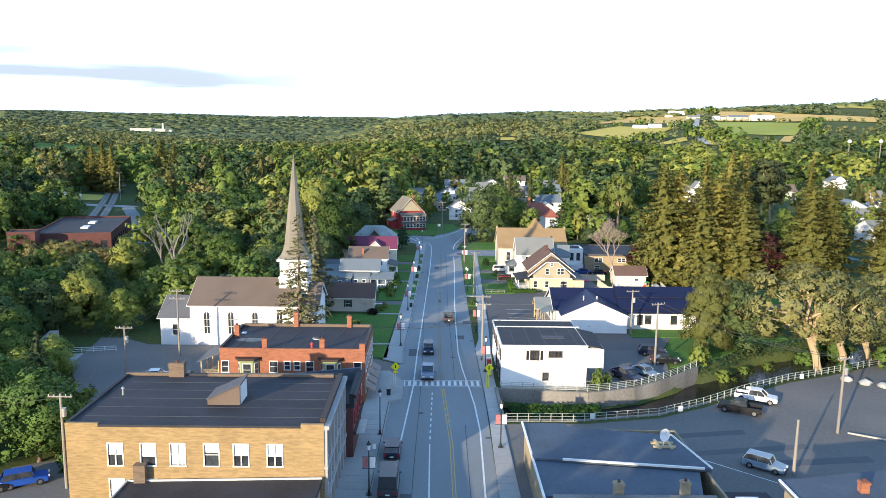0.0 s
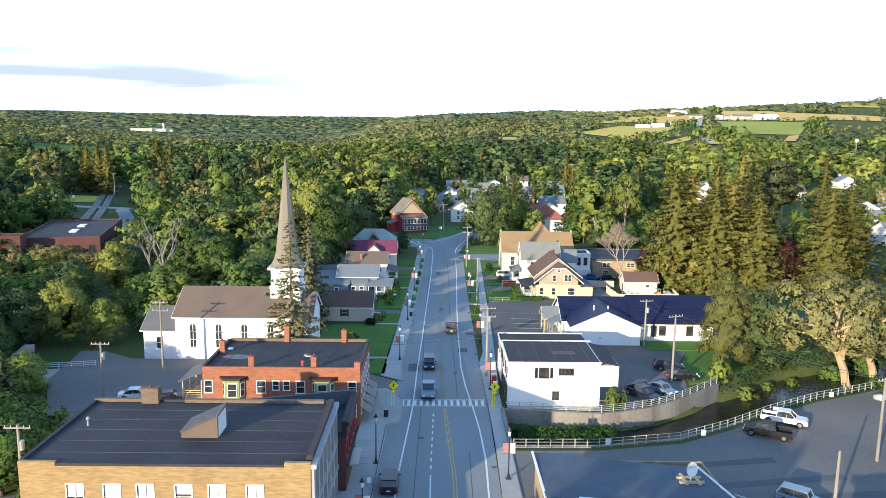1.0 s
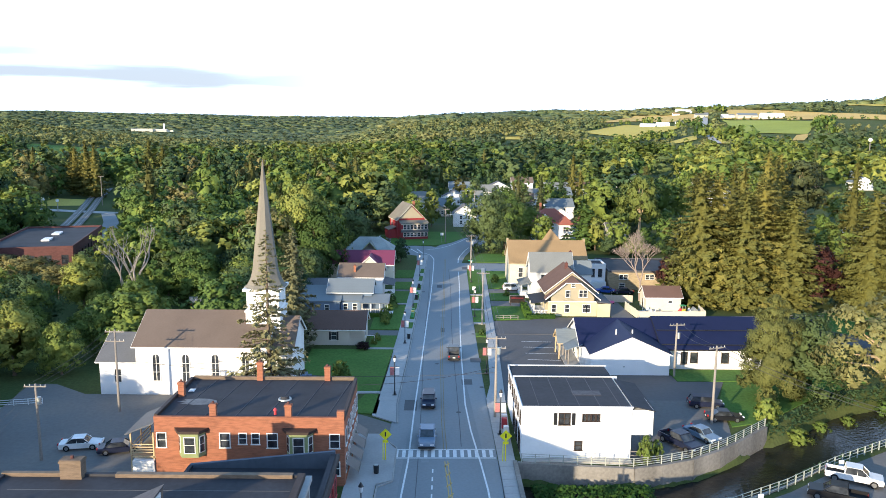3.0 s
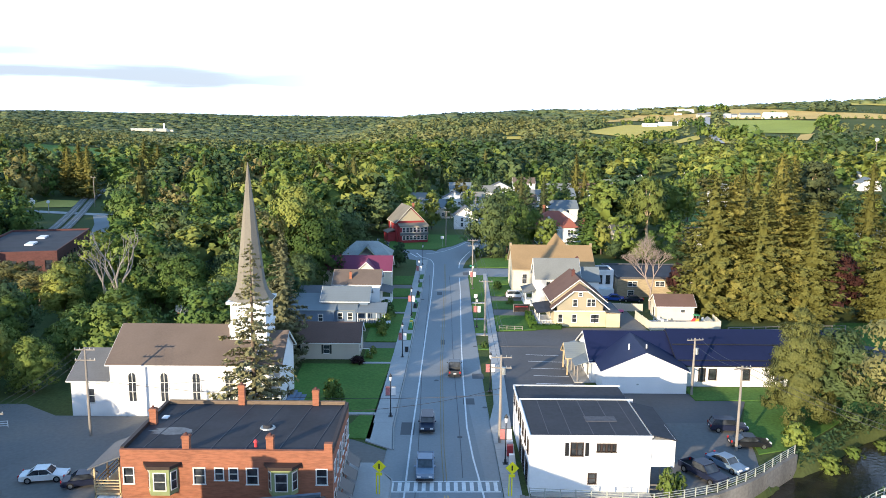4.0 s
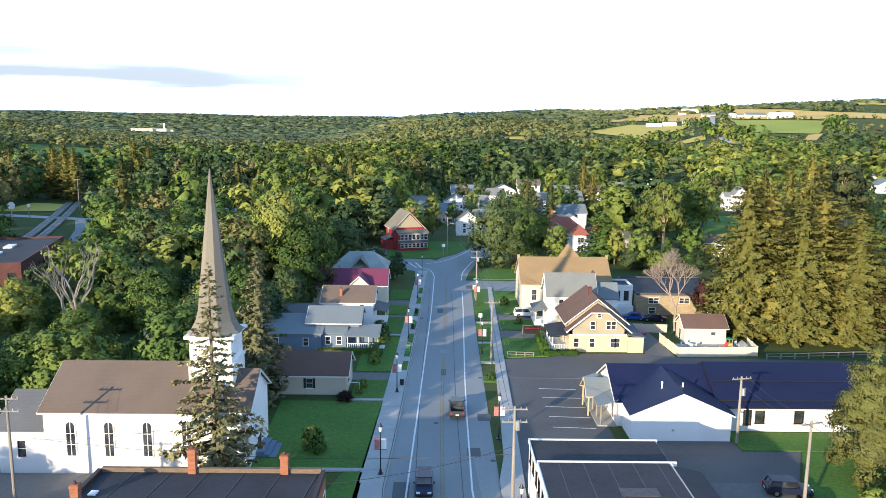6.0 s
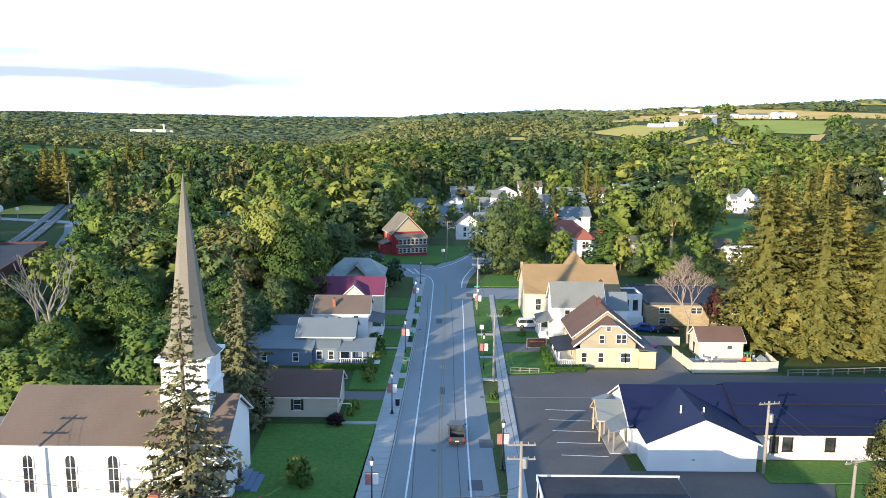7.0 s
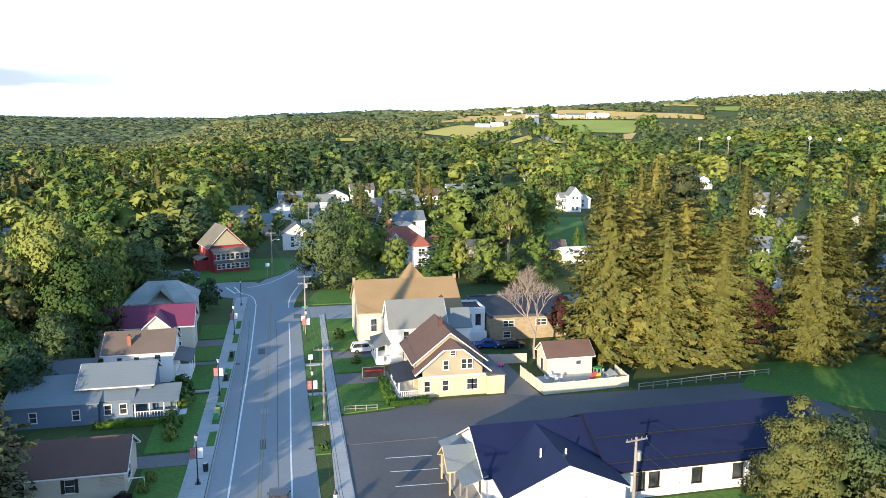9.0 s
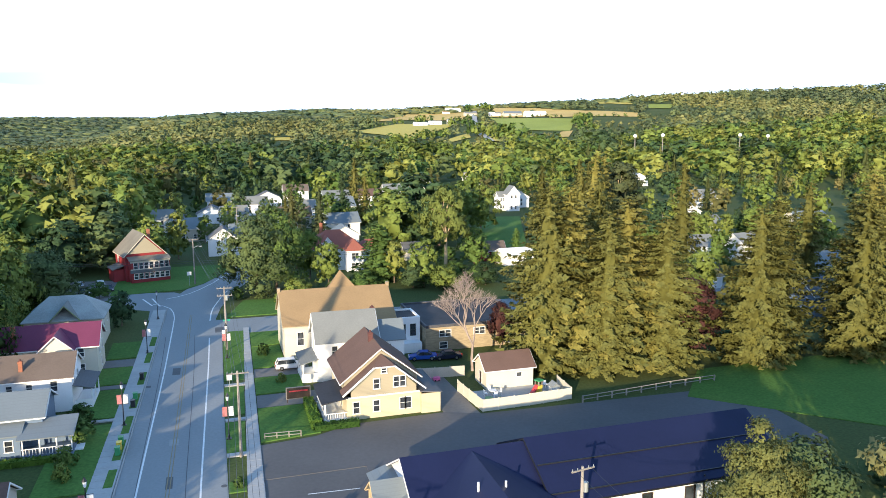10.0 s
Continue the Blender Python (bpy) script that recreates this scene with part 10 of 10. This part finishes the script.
# distant farm buildings, towers and factory
def barn(x, y, w, d, h, wall, roof, label, rz=0.0):
    o = thing("barn", pose(x, y, ground_z(x, y) + 0.6, 0, 0, rz), label, "barn", "hillside farm buildings")
    walls(o, -w / 2, w / 2, -d / 2, d / 2, -6, h, M[wall], {"s": rows_of([w * 0.3, w * 0.7], 1.0, w * 0.08, h * 0.4, "plain")}, M["trim"], {"w": (d / 2, h + d * 0.25), "e": (d / 2, h + d * 0.25)})
    gable_roof(o, -w / 2, w / 2, -d / 2, d / 2, h, h + d * 0.25 + 0.2, "x", M[roof], 0.5, 0.3)
for row in ((590, 1367, 40, 14, 5.5, "white_wall", "white_plain", "long white barn on the hillside"), (567, 1421, 36, 14, 4.5, "beige", "bluegrey_sh", "long grey-roofed barn on the hillside"), (360, 1332, 24, 9, 3.2, "white_wall", "white_plain", "low white barn on the hillside"), (389, 1341, 22, 10, 4.0, "white_wall", "white_plain", "white barn on the hillside"),
            (419, 1343, 13, 9, 6.0, "white_wall", "grey_sh", "white farmhouse on the hillside"), (509, 1496, 25, 11, 4.5, "beige", "grey_sh", "beige barn by the hill road"), (533, 1440, 12, 9, 5.0, "white_wall", "white_plain", "white farmhouse by the hill road"), (495, 1610, 14, 9, 3.5, "white_wall", "tan_sh", "white farmhouse under the crest"), (520, 1640, 34, 12, 4.0, "white_wall", "white_plain", "long white shed under the crest"), (548, 1445, 10, 8, 4.0, "white_wall", "grey_sh", "small white farmhouse by the hill road")):
    barn(*row)
for x, y, h in ((353, 640, 24.5), (380, 640, 25), (459, 640, 25), (489, 640, 24)):
    h -= land(x, y)
    o = thing("water_tower", pose(x, y, land(x, y)), "white globe water tower above the trees", "tower")
    bm = bmesh.new()
    tube(bm, [(0, 0, 0), (0, 0, h + 5)], 0.4, 8)
    part("shaft", bm, M["oldconcrete"], o)
    bm = bmesh.new()
    bmesh.ops.create_uvsphere(bm, u_segments=12, v_segments=8, radius=1.6)
    bmesh.ops.translate(bm, vec=(0, 0, h + 7), verts=bm.verts)
    part("tank", bm, M["white_plain"], o)
o = thing("factory", pose(-1060, 2800, 14, 0, 0, 15), "long white factory with a stack in the far valley", "factory")
part("factory_wall", boxes((-62, 58, -30, 30, 0, 9), (-30, 12, -40, -30, 0, 11), (58, 80, -20, 20, 0, 7)), M["cream2"], o)
part("factory_roof", boxes((-63, 59, -31, 31, 9, 10)), M["white_plain"], o)
part("stack", boxes((46, 51, -6, -1, 10, 30)), M["white_plain"], o)
o = thing("railway", Matrix.Identity(4), "twin railway track curving past the mill", "railway")
for off in (0, 4.5):
    pts = [(-122 - off, 262), (-138 - off, 310), (-156 - off, 360), (-175 - off, 410), (-197 - off, 474)]
    bed = part("track_bed", ribbon(pts, 3.2, 0, 0.35), M["oldconcrete"], o)
    for s in (-0.75, 0.75):
        part("steel_rail", ribbon([(p[0] + s, p[1]) for p in pts], 0.12, 0, 0.5), M["steel"], bed)
surface("mill_road", [(-99, 240), (-92, 240), (-103, 262), (-126, 318), (-139, 345), (-145, 345), (-132, 318), (-110, 262)], -0.1, 0.12, M["asphalt"], "grey asphalt road beside the mill", "road")
surface("crossing_road", [(-192, 360), (-140, 345), (-139, 351), (-192, 366)], -0.1, 0.16, M["concrete"], "pale road over the railway crossing", "road")
for x, y in ((-174, 352), (-167, 352)):
    o = thing("white_sign", pose(x, y, 0), "white round sign by the railway crossing", "sign")
    part("post", boxes((-0.15, 0.15, -0.1, 0.1, 0, 4)), M["steel"], o)
    bm = bmesh.new()
    tube(bm, [(0, -0.15, 5.0), (0, 0.1, 5.0)], 1.5 if x < -170 else 0.7, 14)
    part("disc", bm, M["sign_white"], o)
utility_pole(-160, 380, 14, 0)
utility_pole(-128, 214, 11, 0)
